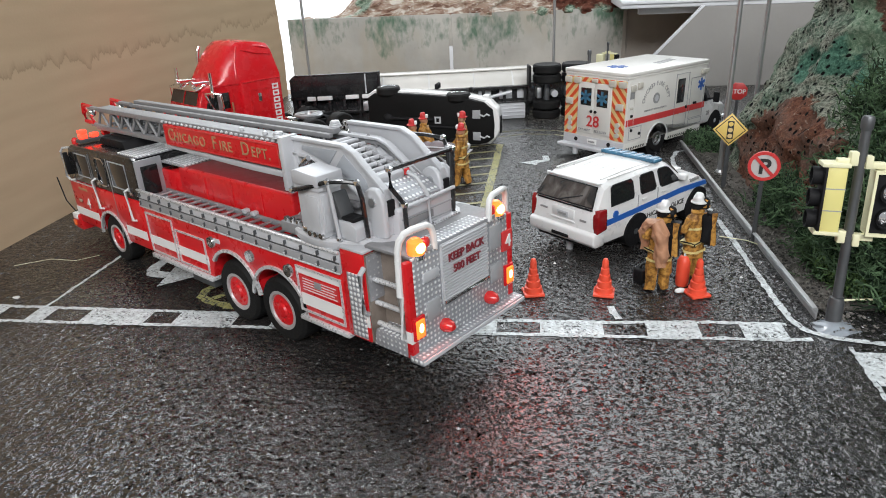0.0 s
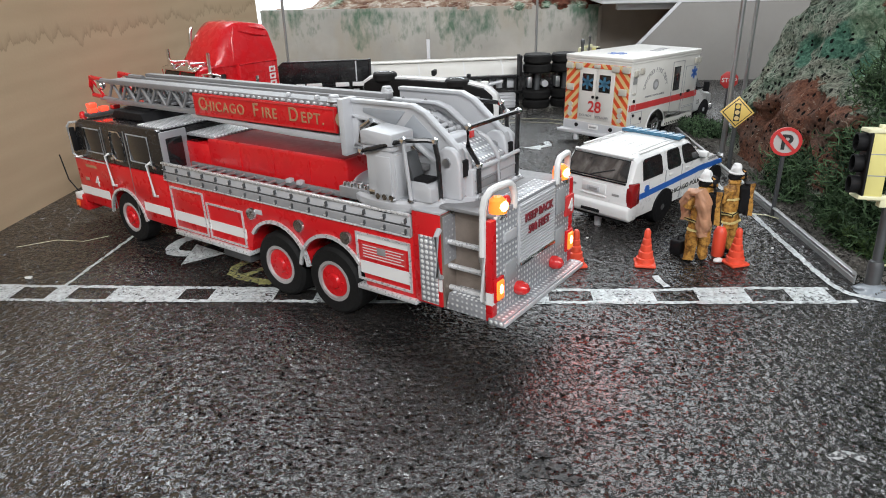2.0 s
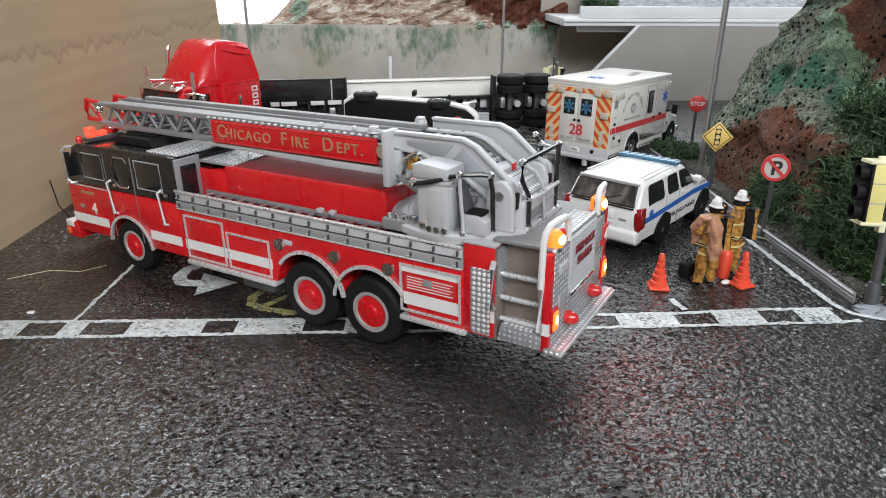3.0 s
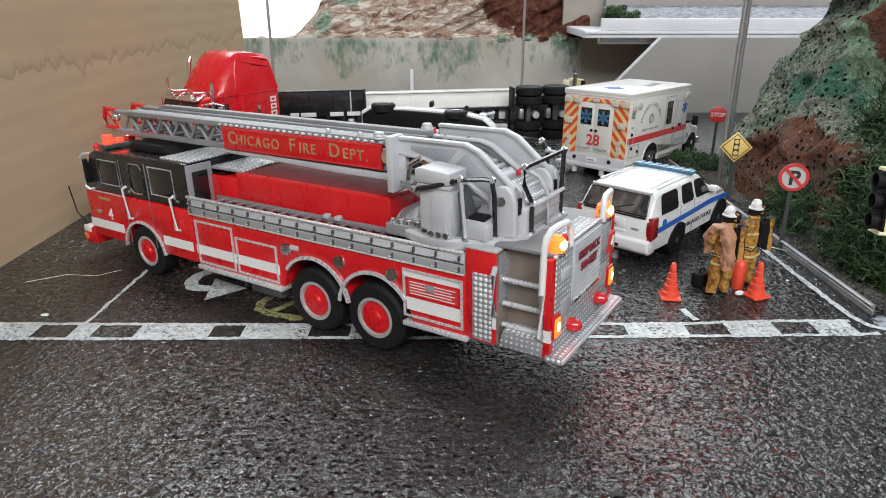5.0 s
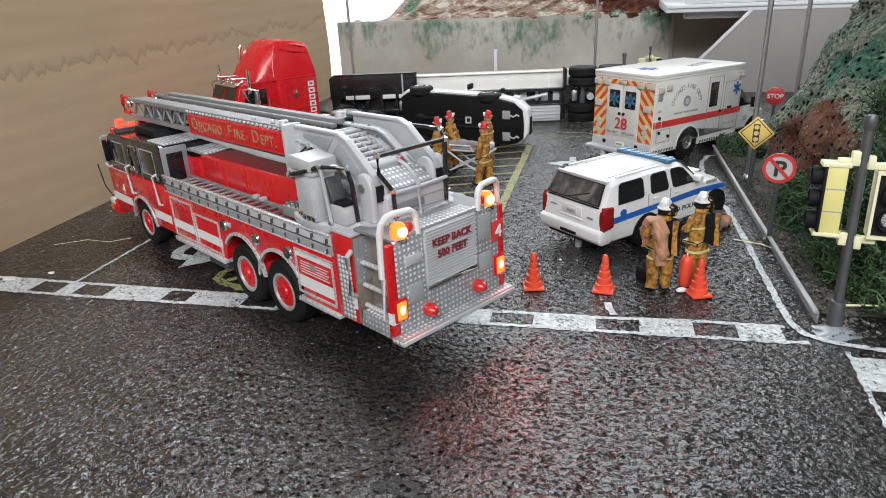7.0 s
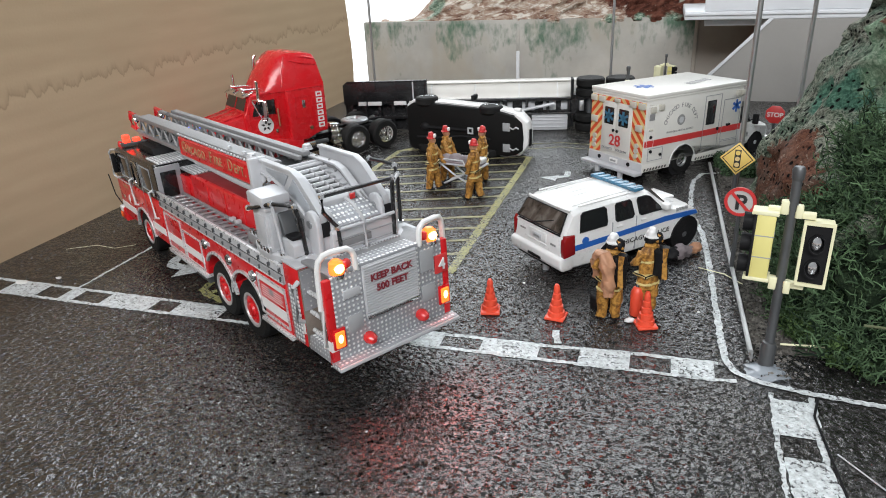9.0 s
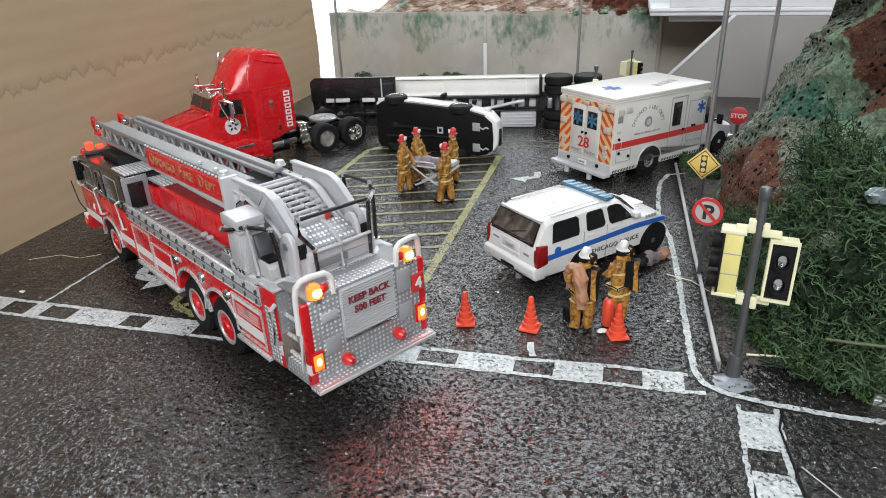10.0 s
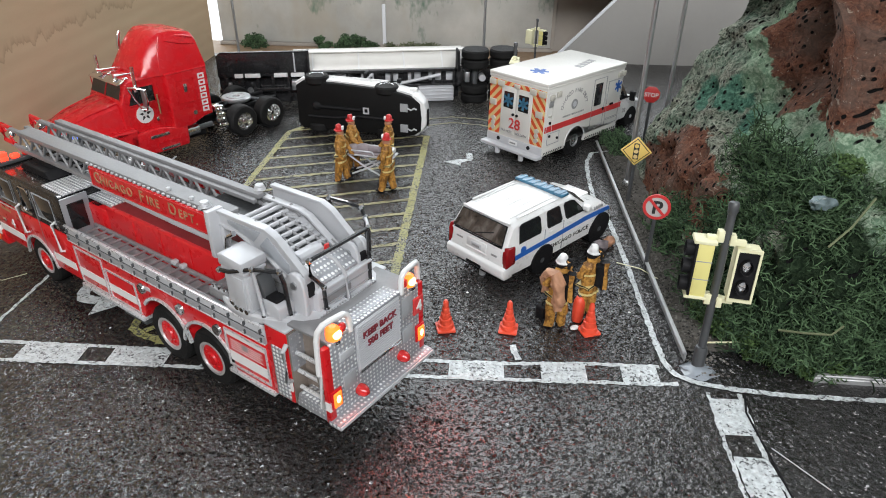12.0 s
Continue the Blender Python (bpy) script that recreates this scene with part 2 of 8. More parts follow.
def cardboard():
    s = Nodes("brown_cardboard", (0.42, 0.31, 0.20), 0.85, spec=0.15)
    v = s.mm()
    flutes = s.node("ShaderNodeTexWave")
    flutes.wave_type, flutes.bands_direction = "BANDS", "Z"
    flutes.inputs["Scale"].default_value = 1 / 26
    flutes.inputs["Distortion"].default_value = 1.2
    flutes.inputs["Detail"].default_value = 2
    s.link(v, flutes.inputs["Vector"])
    col = s.mix(s.noise(s.mm((1, 0.15, 1)), 6, 4), (0.44, 0.325, 0.21), (0.54, 0.41, 0.27))
    col = s.mix(s.math("MULTIPLY", flutes.outputs["Fac"], 0.25), col, (0.41, 0.305, 0.195))
    # the dried water mark: a ragged tide line about 56 mm up, the part above it slightly darker
    sep = s.node("ShaderNodeSeparateXYZ")
    s.link(v, sep.inputs[0])
    vy = s.mm((0, 1, 0))
    edge = s.math("ADD", s.math("MULTIPLY", s.noise(vy, 6, 3, 0.6), 17), s.math("MULTIPLY", s.noise(vy, 55, 2), 22))
    level = s.math("SUBTRACT", s.math("ADD", edge, 39.0), sep.outputs["Z"])
    above = s.ramp(s.math("ADD", s.math("MULTIPLY", level, 0.25), 0.5), [(0.42, 1.0), (0.5, 0.0)])
    rim = s.ramp(s.math("ADD", s.math("MULTIPLY", level, 0.085), 0.5), [(0.22, 0.0), (0.42, 0.45), (0.49, 1.0), (0.53, 0.0)])
    col = s.mix(s.math("MULTIPLY", above, 0.16), col, (0.40, 0.29, 0.18))
    col = s.mix(s.math("MULTIPLY", rim, 0.5), col, (0.22, 0.155, 0.095))
    s.out("Base Color", col)
    s.bump(s.math("ADD", s.math("MULTIPLY", flutes.outputs["Fac"], 0.5), s.noise(v, 1.2, 3)), 0.12, 0.5)
    return s.mat


def concrete():
    s = Nodes("painted_concrete", (0.45, 0.44, 0.41), 0.85, spec=0.2)
    v = s.mm()
    col = s.mix(s.ramp(s.noise(v, 45, 4), [(0.35, 0.0), (0.7, 1.0)]), (0.36, 0.355, 0.33), (0.50, 0.49, 0.455))
    col = s.mix(s.math("MULTIPLY", s.noise(v, 5, 4, 0.7), 0.35), col, (0.30, 0.29, 0.26))
    # green mould painted in runs that hang from the top
    sep = s.node("ShaderNodeSeparateXYZ")
    s.link(v, sep.inputs[0])
    runs = s.math("ADD", s.math("MULTIPLY", s.noise(s.mm((1, 1, 0.45)), 9, 5, 0.65), 0.6), s.math("MULTIPLY", s.noise(s.mm((1, 1, 0.5)), 38, 2), 0.45))
    high = s.ramp(s.math("MULTIPLY", sep.outputs["Z"], 1 / 50), [(0.20, 0.0), (0.60, 0.13), (0.92, 0.17), (1.0, 0.10)])
    green = s.ramp(s.math("ADD", runs, high), [(0.63, 0.0), (0.68, 0.35), (0.76, 0.9)])
    tan = s.ramp(s.noise(s.mm((1, 1, 0.5)), 30, 3, 0.6), [(0.50, 0.0), (0.66, 0.5)])
    col = s.mix(tan, col, (0.36, 0.32, 0.25))
    col = s.mix(green, col, (0.075, 0.15, 0.10))
    s.out("Base Color", col)
    s.bump(s.noise(v, 2.0, 4), 0.2, 0.5)
    return s.mat


def patches(s, v, spots):
    """A soft mask from painted patches: centre and radius in mm."""
    total = None
    for x, y, z, r in spots:
        d = s.node("ShaderNodeVectorMath")
        d.operation = "DISTANCE"
        s.link(v, d.inputs[0])
        d.inputs[1].default_value = (x, y, z)
        k = s.math("SUBTRACT", r, d.outputs["Value"])
        total = k if total is None else s.math("MAXIMUM", total, k)
    return total


def rock(name, brown_spots, teal_spots, moss_shade_spots=(), rim_spots=None, coarse=1.0, green=(0.060, 0.064, 0.048), pale=(0.33, 0.335, 0.27), tint=0.7, pierced=1.0, net=1.0):
    s = Nodes(name, (0.2, 0.15, 0.1), 0.85, spec=0.12)
    v = s.mm()
    rag = s.math("ADD", s.math("MULTIPLY", s.math("SUBTRACT", s.noise(v, 14, 3, 0.5), 0.5), 22), s.math("MULTIPLY", s.math("SUBTRACT", s.noise(v, 2.2, 3, 0.6), 0.5), 7))
    field = s.math("ADD", patches(s, v, brown_spots), rag)
    brown = s.ramp(s.math("MULTIPLY_ADD", field, 0.05, 0.5), [(0.47, 0.0), (0.53, 1.0)])
    edge = field if rim_spots is None else s.math("ADD", patches(s, v, rim_spots), rag)
    rim = s.ramp(s.math("MULTIPLY_ADD", edge, 0.05, 0.5), [(0.12, 0.0), (0.26, 1.0)])
    teal = s.ramp(s.math("MULTIPLY_ADD", s.math("ADD", patches(s, v, teal_spots), rag), 0.08, 0.5), [(0.40, 0.0), (0.62, 1.0)])
    streak = s.noise(v, 1.5 * coarse, 6, 0.74, 1.1)
    crisp = s.ramp(streak, [(0.44, 0.0), (0.62, 1.0)])
    fleck = s.ramp(s.noise(v, 0.8 * coarse, 4, 0.7), [(0.60, 0.0), (0.67, 1.0)])
    broad = s.noise(v, 13, 4, 0.6)
    gcol = s.mix(crisp, green, pale)
    gcol = s.mix(s.ramp(broad, [(0.40, 0.0), (0.60, tint)]), gcol, s.mix(crisp, (0.040, 0.080, 0.056), (0.19, 0.30, 0.215)))
    gcol = s.mix(s.math("MULTIPLY", fleck, 0.55), gcol, (0.40, 0.42, 0.34))
    ridge = s.ramp(s.voronoi(v, 1.7, "DISTANCE_TO_EDGE"), [(0.04, 1.0), (0.13, 0.0)])
    ridge = s.math("MULTIPLY", s.math("MULTIPLY", ridge, s.ramp(s.noise(v, 7, 2), [(0.42, 0.0), (0.56, 0.75)])), net)
    gcol = s.mix(ridge, gcol, (0.42, 0.44, 0.36))
    mcol = s.mix(crisp, (0.16, 0.27, 0.17), (0.42, 0.55, 0.40))
    tcol = s.mix(crisp, (0.04, 0.105, 0.075), (0.14, 0.30, 0.215))
    bcol = s.mix(s.ramp(streak, [(0.38, 0.0), (0.66, 1.0)]), (0.085, 0.030, 0.020), (0.27, 0.125, 0.078))
    bcol = s.mix(s.ramp(broad, [(0.45, 0.0), (0.62, 0.6)]), bcol, (0.14, 0.108, 0.09))
    bcol = s.mix(s.ramp(s.noise(v, 3.2 * coarse, 4, 0.7, 2.0), [(0.62, 0.0), (0.67, 0.8)]), bcol, (0.42, 0.35, 0.28))
    col = s.mix(teal, gcol, tcol)
    col = s.mix(s.mix(s.ramp(broad, [(0.36, 0.35), (0.56, 1.0)]), (0.0, 0.0, 0.0), rim), col, mcol)
    col = s.mix(brown, col, bcol)
    # rock under the moss painted dark green, shade between the strands included
    if moss_shade_spots:
        under = s.ramp(s.math("MULTIPLY_ADD", s.math("ADD", patches(s, v, moss_shade_spots), rag), 0.05, 0.5), [(0.40, 0.0), (0.60, 1.0)])
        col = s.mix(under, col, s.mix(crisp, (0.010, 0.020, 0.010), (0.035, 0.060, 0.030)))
    # perforations in rows, set out over the slope, their inner dark put into the colour
    xyz = s.node("ShaderNodeSeparateXYZ")
    s.link(v, xyz.inputs[0])
    flat = s.node("ShaderNodeCombineXYZ")
    s.link(s.math("SUBTRACT", xyz.outputs["Y"], s.math("MULTIPLY", xyz.outputs["X"], 0.6)), flat.inputs[0])
    s.link(s.math("ADD", xyz.outputs["Z"], s.math("MULTIPLY", s.noise(v, 12, 2), 5.0)), flat.inputs[1])
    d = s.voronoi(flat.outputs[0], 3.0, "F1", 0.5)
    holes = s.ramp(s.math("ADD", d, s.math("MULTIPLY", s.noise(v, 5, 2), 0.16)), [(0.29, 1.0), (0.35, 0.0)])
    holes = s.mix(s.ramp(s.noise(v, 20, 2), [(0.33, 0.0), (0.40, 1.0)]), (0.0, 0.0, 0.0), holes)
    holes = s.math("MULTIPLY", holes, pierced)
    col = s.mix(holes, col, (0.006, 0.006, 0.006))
    s.out("Base Color", col)
    h = s.math("SUBTRACT", s.math("ADD", streak, s.math("MULTIPLY", s.noise(v, 6, 3), 1.2)), s.math("MULTIPLY", holes, 1.5))
    s.bump(h, 1.8, 1.0)
    return s.mat


def back_rock_paint():
    """Dry-brushed plaster: pale ridges on pink-tan folds, dark red-brown to the right, green at the far left."""
    s = Nodes("painted_back_rock", (0.3, 0.2, 0.15), 0.85, spec=0.15)
    v = s.mm()
    turn = s.node("ShaderNodeMapping")
    turn.inputs["Rotation"].default_value = (0, radians(24), 0)
    turn.inputs["Scale"].default_value = (0.30, 1.0, 1.0)
    s.link(v, turn.inputs["Vector"])
    grain = s.noise(turn.outputs["Vector"], 4.5, 5, 0.62, 0.6)
    fine = s.noise(turn.outputs["Vector"], 1.4, 4, 0.7)
    col = s.ramp(grain, [(0.34, (0.13, 0.065, 0.045)), (0.45, (0.34, 0.23, 0.175)), (0.54, (0.44, 0.36, 0.29)), (0.60, (0.70, 0.66, 0.60))])
    col = s.mix(s.ramp(fine, [(0.56, 0.0), (0.64, 0.75)]), col, (0.72, 0.69, 0.63))
    rag = s.math("MULTIPLY", s.math("SUBTRACT", s.noise(v, 14, 4, 0.6), 0.5), 30)
    spots = s.math("ADD", patches(s, v, [(-62, 447, 76, 20), (-30, 445, 64, 26), (-8, 445, 62, 20), (-20, 452, 92, 28), (-70, 455, 98, 20)]), rag)
    brown = s.ramp(s.math("MULTIPLY_ADD", spots, 0.05, 0.5), [(0.44, 0.0), (0.56, 1.0)])
    bcol = s.mix(s.ramp(s.noise(v, 5, 4, 0.65), [(0.40, 0.0), (0.62, 1.0)]), (0.055, 0.018, 0.012), (0.155, 0.060, 0.040))
    bcol = s.mix(s.ramp(s.noise(v, 1.2, 3, 0.6), [(0.66, 0.0), (0.70, 0.8)]), bcol, (0.50, 0.42, 0.36))
    col = s.mix(brown, col, bcol)
    moss = s.math("ADD", patches(s, v, [(-228, 445, 66, 16), (-240, 442, 54, 10), (-200, 452, 90, 16), (-110, 437, 48, 4), (-66, 437, 49, 6), (-40, 437, 49, 6), (-16, 437, 48, 5)]), s.math("MULTIPLY", rag, 0.6))
    mask = s.ramp(s.math("MULTIPLY_ADD", moss, 0.07, 0.5), [(0.40, 0.0), (0.60, 0.9)])
    col = s.mix(mask, col, s.mix(s.ramp(fine, [(0.42, 0.0), (0.58, 1.0)]), (0.045, 0.125, 0.085), (0.40, 0.50, 0.40)))
    s.out("Base Color", col)
    s.bump(s.math("ADD", grain, s.math("MULTIPLY", fine, 0.4)), 1.6, 1.0)
    return s.mat


def leafy(name, dark, lite):
    s = Nodes(name, dark, 0.75, spec=0.15)
    g = s.node("ShaderNodeNewGeometry")
    v = s.mm()
    mixv = s.math("ADD", s.math("MULTIPLY", g.outputs["Random Per Island"], 0.65), s.math("MULTIPLY", s.noise(v, 12, 3), 0.5))
    s.out("Base Color", s.ramp(mixv, [(0.25, dark), (0.85, lite)]))
    return s.mat


def tread_plate(name, colour=(0.55, 0.56, 0.57)):
    """Aluminium with raised diamonds, their shine and the darker gaps put into the colour."""
    s = Nodes(name, colour, 0.34, 0.3)
    v = s.mm()
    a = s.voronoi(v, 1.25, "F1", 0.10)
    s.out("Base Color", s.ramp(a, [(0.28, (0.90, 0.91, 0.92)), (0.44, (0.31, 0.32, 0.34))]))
    s.bump(s.ramp(a, [(0.2, 1.0), (0.5, 0.0)]), 0.22, 0.9)
    return s.mat


def smoked_glass():
    """Tinted panes behind which seats and trim show as faint brown shapes."""
    s = Nodes("smoked_car_glass", (0.05, 0.045, 0.04), 0.10, coat=0.3)
    v = s.mm()
    col = s.ramp(s.noise(s.mm((1, 1, 0.6)), 6, 3, 0.5, 0.8), [(0.36, (0.016, 0.014, 0.013)), (0.52, (0.060, 0.048, 0.041)), (0.68, (0.14, 0.125, 0.115))])
    s.out("Base Color", s.mix(s.math("MULTIPLY", s.noise(v, 1.5, 3), 0.4), col, (0.02, 0.018, 0.017)))
    return s.mat


RED = plain("fire_red_paint", (0.52, 0.010, 0.014), 0.30, coat=0.25, vary=0.10, grain=14, bump=0.0, spec=0.35)
TRED = plain("tractor_red_paint", (0.54, 0.010, 0.016), 0.26, coat=0.35, vary=0.08, grain=14, bump=0.0, spec=0.4)
WHITE = plain("white_paint", (0.64, 0.645, 0.64), 0.32, coat=0.3, vary=0.05, grain=10, bump=0.0)
AMBW = plain("cream_white_paint", (0.62, 0.61, 0.575), 0.36, coat=0.3, vary=0.06, bump=0.008)
BLACK = plain("gloss_black_paint", (0.014, 0.014, 0.015), 0.22, coat=0.3, vary=0.2, bump=0.0, spec=0.4)
MATT = plain("matt_black_plastic", (0.010, 0.010, 0.011), 0.6, vary=0.25, bump=0.04, spec=0.15)
JET = plain("flat_jet_black", (0.006, 0.006, 0.006), 0.7, vary=0.2, bump=0.02, spec=0.15)
RUBBER = plain("tyre_rubber", (0.011, 0.011, 0.011), 0.65, vary=0.25, bump=0.05, spec=0.15)
SILVER = plain("silver_plastic", (0.22, 0.222, 0.228), 0.52, metal=0.2, vary=0.10, bump=0.01)
LSILVER = plain("light_silver_paint", (0.47, 0.48, 0.50), 0.42, metal=0.15, vary=0.08, bump=0.01)
GREYP = plain("grey_paint", (0.30, 0.31, 0.32), 0.45, vary=0.10)
BRIGHT = plain("bright_trim", (0.66, 0.67, 0.68), 0.30, metal=0.45, vary=0.08, bump=0.01)
WEBP = plain("inset_grey_panel", (0.30, 0.32, 0.345), 0.5, vary=0.1, bump=0.01)
RAILG = plain("grey_rail_paint", (0.30, 0.305, 0.315), 0.45, metal=0.2, vary=0.1, bump=0.01)
RIMM = plain("dull_silver_rim", (0.46, 0.44, 0.44), 0.38, metal=0.4, vary=0.12, bump=0.01)
BEDSHADE = plain("shaded_bed_red", (0.20, 0.008, 0.010), 0.7, vary=0.18, grain=6, bump=0.02, spec=0.25)
CHROME = plain("chrome", (0.82, 0.82, 0.83), 0.10, metal=1.0, vary=0.03, bump=0.004)
STEEL = plain("dull_steel", (0.42, 0.43, 0.44), 0.36, metal=0.85, vary=0.15, bump=0.02)
DARKSTEEL = plain("dark_grey_steel", (0.10, 0.105, 0.11), 0.42, metal=0.5, vary=0.2, bump=0.02)
GLASS = Nodes("dark_tinted_glass", (0.012, 0.013, 0.014), 0.06, coat=0.3).mat
CARGLASS = smoked_glass()
WINE = Nodes("tail_lamp_red", (0.22, 0.008, 0.010), 0.15, coat=0.5).mat
TREAD = tread_plate("tread_plate")
YELLOWP = plain("yellow_plastic", (0.66, 0.60, 0.22), 0.42, vary=0.08)
CREAM = plain("pale_yellow_plastic", (0.70, 0.68, 0.45), 0.45, vary=0.08)
ORANGE = plain("orange_cone_plastic", (0.72, 0.075, 0.035), 0.42, vary=0.10)
BLUE = plain("blue_decal", (0.018, 0.10, 0.38), 0.38, vary=0.1, bump=0.0)
LBLUE = plain("blue_lens", (0.05, 0.16, 0.26), 0.22, coat=0.3, vary=0.2)
GOLD = plain("gold_lettering", (0.36, 0.205, 0.105), 0.42, vary=0.1, bump=0.0)
REDD = plain("red_decal", (0.52, 0.035, 0.035), 0.42, vary=0.1, bump=0.0)
DARKRED = plain("dark_red_lettering", (0.20, 0.02, 0.03), 0.45, vary=0.1, bump=0.0)
ORD = plain("orange_red_chevron", (0.60, 0.075, 0.02), 0.4, vary=0.1, bump=0.0)
YELD = plain("yellow_chevron", (0.64, 0.48, 0.22), 0.4, vary=0.1, bump=0.0)
GREYD = plain("grey_lettering", (0.25, 0.25, 0.25), 0.5, vary=0.1, bump=0.0)
INK = plain("black_lettering", (0.02, 0.02, 0.02), 0.5, vary=0.1, bump=0.0)
STAIN = tar_stain()
WHITED = plain("white_decal", (0.66, 0.66, 0.65), 0.45, vary=0.05, bump=0.0)
SIGNW = plain("dulled_sign_white", (0.44, 0.42, 0.41), 0.5, vary=0.15, grain=2, bump=0.0)
SIGNY = plain("sign_yellow", (0.70, 0.50, 0.14), 0.45, vary=0.08, bump=0.0)
AMBER_ON = glow("lit_amber_lens", (1.0, 0.10, 0.010), 1.6, (0.9, 0.3, 0.05))
WARM_ON = glow("lit_warm_lens", (1.0, 0.45, 0.14), 7.0, (0.9, 0.6, 0.3))
RED_ON = glow("lit_red_lens", (1.0, 0.045, 0.02), 2.4, (0.8, 0.05, 0.03))
BRNPL = plain("dull_brown_plate", (0.24, 0.20, 0.17), 0.5, metal=0.3, vary=0.3, grain=1.5, bump=0.1)
AMBER = Nodes("amber_lens", (0.70, 0.13, 0.03), 0.15, coat=0.5).mat
REDL = Nodes("red_lens", (0.50, 0.02, 0.02), 0.15, coat=0.5).mat
BLUEL = glow("lit_blue_lens", (0.15, 0.25, 1.0), 1.2, (0.05, 0.1, 0.5))
CLEARL = Nodes("clear_lens", (0.50, 0.48, 0.42), 0.12, coat=0.4).mat
ASPHALT = asphalt()
ROADW = road_paint("worn_white_road_paint", (0.62, 0.66, 0.67), 0.465)
ROADY = road_paint("worn_yellow_road_paint", (0.36, 0.345, 0.13), 0.50)
ROADT = road_paint("faded_tan_road_paint", (0.37, 0.34, 0.17), 0.49)
ROADF = road_paint("faint_white_smear", (0.40, 0.42, 0.42), 0.56)
CARD = cardboard()
CONC = concrete()
CONCB = plain("brown_grey_render", (0.34, 0.31, 0.275), 0.8, vary=0.15, grain=8, bump=0.1)
CONCG = plain("smooth_grey_render", (0.31, 0.30, 0.285), 0.7, vary=0.07, grain=12, bump=0.05)
BRIDGE = plain("white_bridge_paint", (0.66, 0.68, 0.71), 0.5, vary=0.06, grain=6, bump=0.05)
GRAVEL = plain("pale_gravel", (0.34, 0.36, 0.39), 0.8, vary=0.5, grain=1.2, bump=0.5)
DIRT = plain("grey_dirt", (0.095, 0.088, 0.078), 0.9, spec=0.15, vary=0.35, grain=2.0, bump=0.4)
ROOMW = plain("grey_room_wall", (0.33, 0.335, 0.34), 0.7, vary=0.03, grain=60, bump=0.0)
WOODT = plain("table_wood", (0.30, 0.20, 0.12), 0.5, vary=0.2, grain=20, bump=0.02)
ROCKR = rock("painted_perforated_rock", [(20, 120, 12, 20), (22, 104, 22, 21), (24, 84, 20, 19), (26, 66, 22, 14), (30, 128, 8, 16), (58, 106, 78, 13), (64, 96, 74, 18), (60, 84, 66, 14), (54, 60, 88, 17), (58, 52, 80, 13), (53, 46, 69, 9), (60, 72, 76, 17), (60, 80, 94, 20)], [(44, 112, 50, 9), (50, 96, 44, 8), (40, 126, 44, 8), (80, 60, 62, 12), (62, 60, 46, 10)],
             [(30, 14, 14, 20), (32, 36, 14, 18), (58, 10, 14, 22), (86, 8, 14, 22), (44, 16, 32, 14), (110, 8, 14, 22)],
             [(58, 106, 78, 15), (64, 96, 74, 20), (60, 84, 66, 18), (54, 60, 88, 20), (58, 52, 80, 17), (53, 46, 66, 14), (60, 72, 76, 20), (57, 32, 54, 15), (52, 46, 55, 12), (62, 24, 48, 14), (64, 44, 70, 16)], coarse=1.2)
ROCKB = back_rock_paint()
GREENW = leafy("wiry_green_moss", (0.006, 0.014, 0.008), (0.100, 0.170, 0.085))
GREENL = leafy("clumped_green_moss", (0.010, 0.024, 0.008), (0.080, 0.135, 0.045))
GREYM = leafy("grey_green_moss", (0.05, 0.06, 0.035), (0.16, 0.18, 0.10))

# ---- the setting ----


def slab(name, x0, x1, y0, y1, z0, z1, mat, label="", category="", bevel=0.0):
    ob = mesh_object(name, box(B(), x0, x1, y0, y1, z0, z1, bevel), mat)
    return tagged(ob, label, category, kind="structure")


def ground():
    bm = B()
    box(bm, -300, 330, -330, 352, -12, 0)
    return tagged(mesh_object("ground", bm, ASPHALT), "wet dark grey asphalt baseboard with coarse glossy grain", "road", kind="structure")


ground()
slab("table", -700, 800, -700, 446, -42, -12.5, WOODT, "brown wooden table top under the model", "table")
# the room around the model, out of view; grey walls hold back the fill light
slab("floor", -1700, 1700, -1700, 1700, -780, -760, WOODT, "brown room floor", "floor")
slab("wall_north", -1700, 1700, 1600, 1620, -760, 2500, ROOMW, "plain grey room wall, added out of view", "wall")
# glowing pane, carried below the table top to give the white strip of wall
slab("window_1", -1560, 1560, 1592, 1598, -500, 2380, glow("bright_overcast_sky", (0.90, 0.96, 1.0), 1.3, (0.8, 0.8, 0.8)), "wide bright window in the room's far wall", "window")
slab("wall_south", -1700, 1700, -1620, -1600, -760, 2500, ROOMW, "plain grey room wall, added out of view", "wall")
slab("wall_west", -1620, -1600, -1600, 1600, -760, 2500, ROOMW, "plain grey room wall, added out of view", "wall")
slab("wall_east", 1600, 1620, -1600, 1600, -760, 2500, ROOMW, "plain grey room wall, added out of view", "wall")
slab("ceiling", -1700, 1700, -1700, 1700, 2500, 2520, ROOMW, "plain grey room ceiling, added out of view", "ceiling")


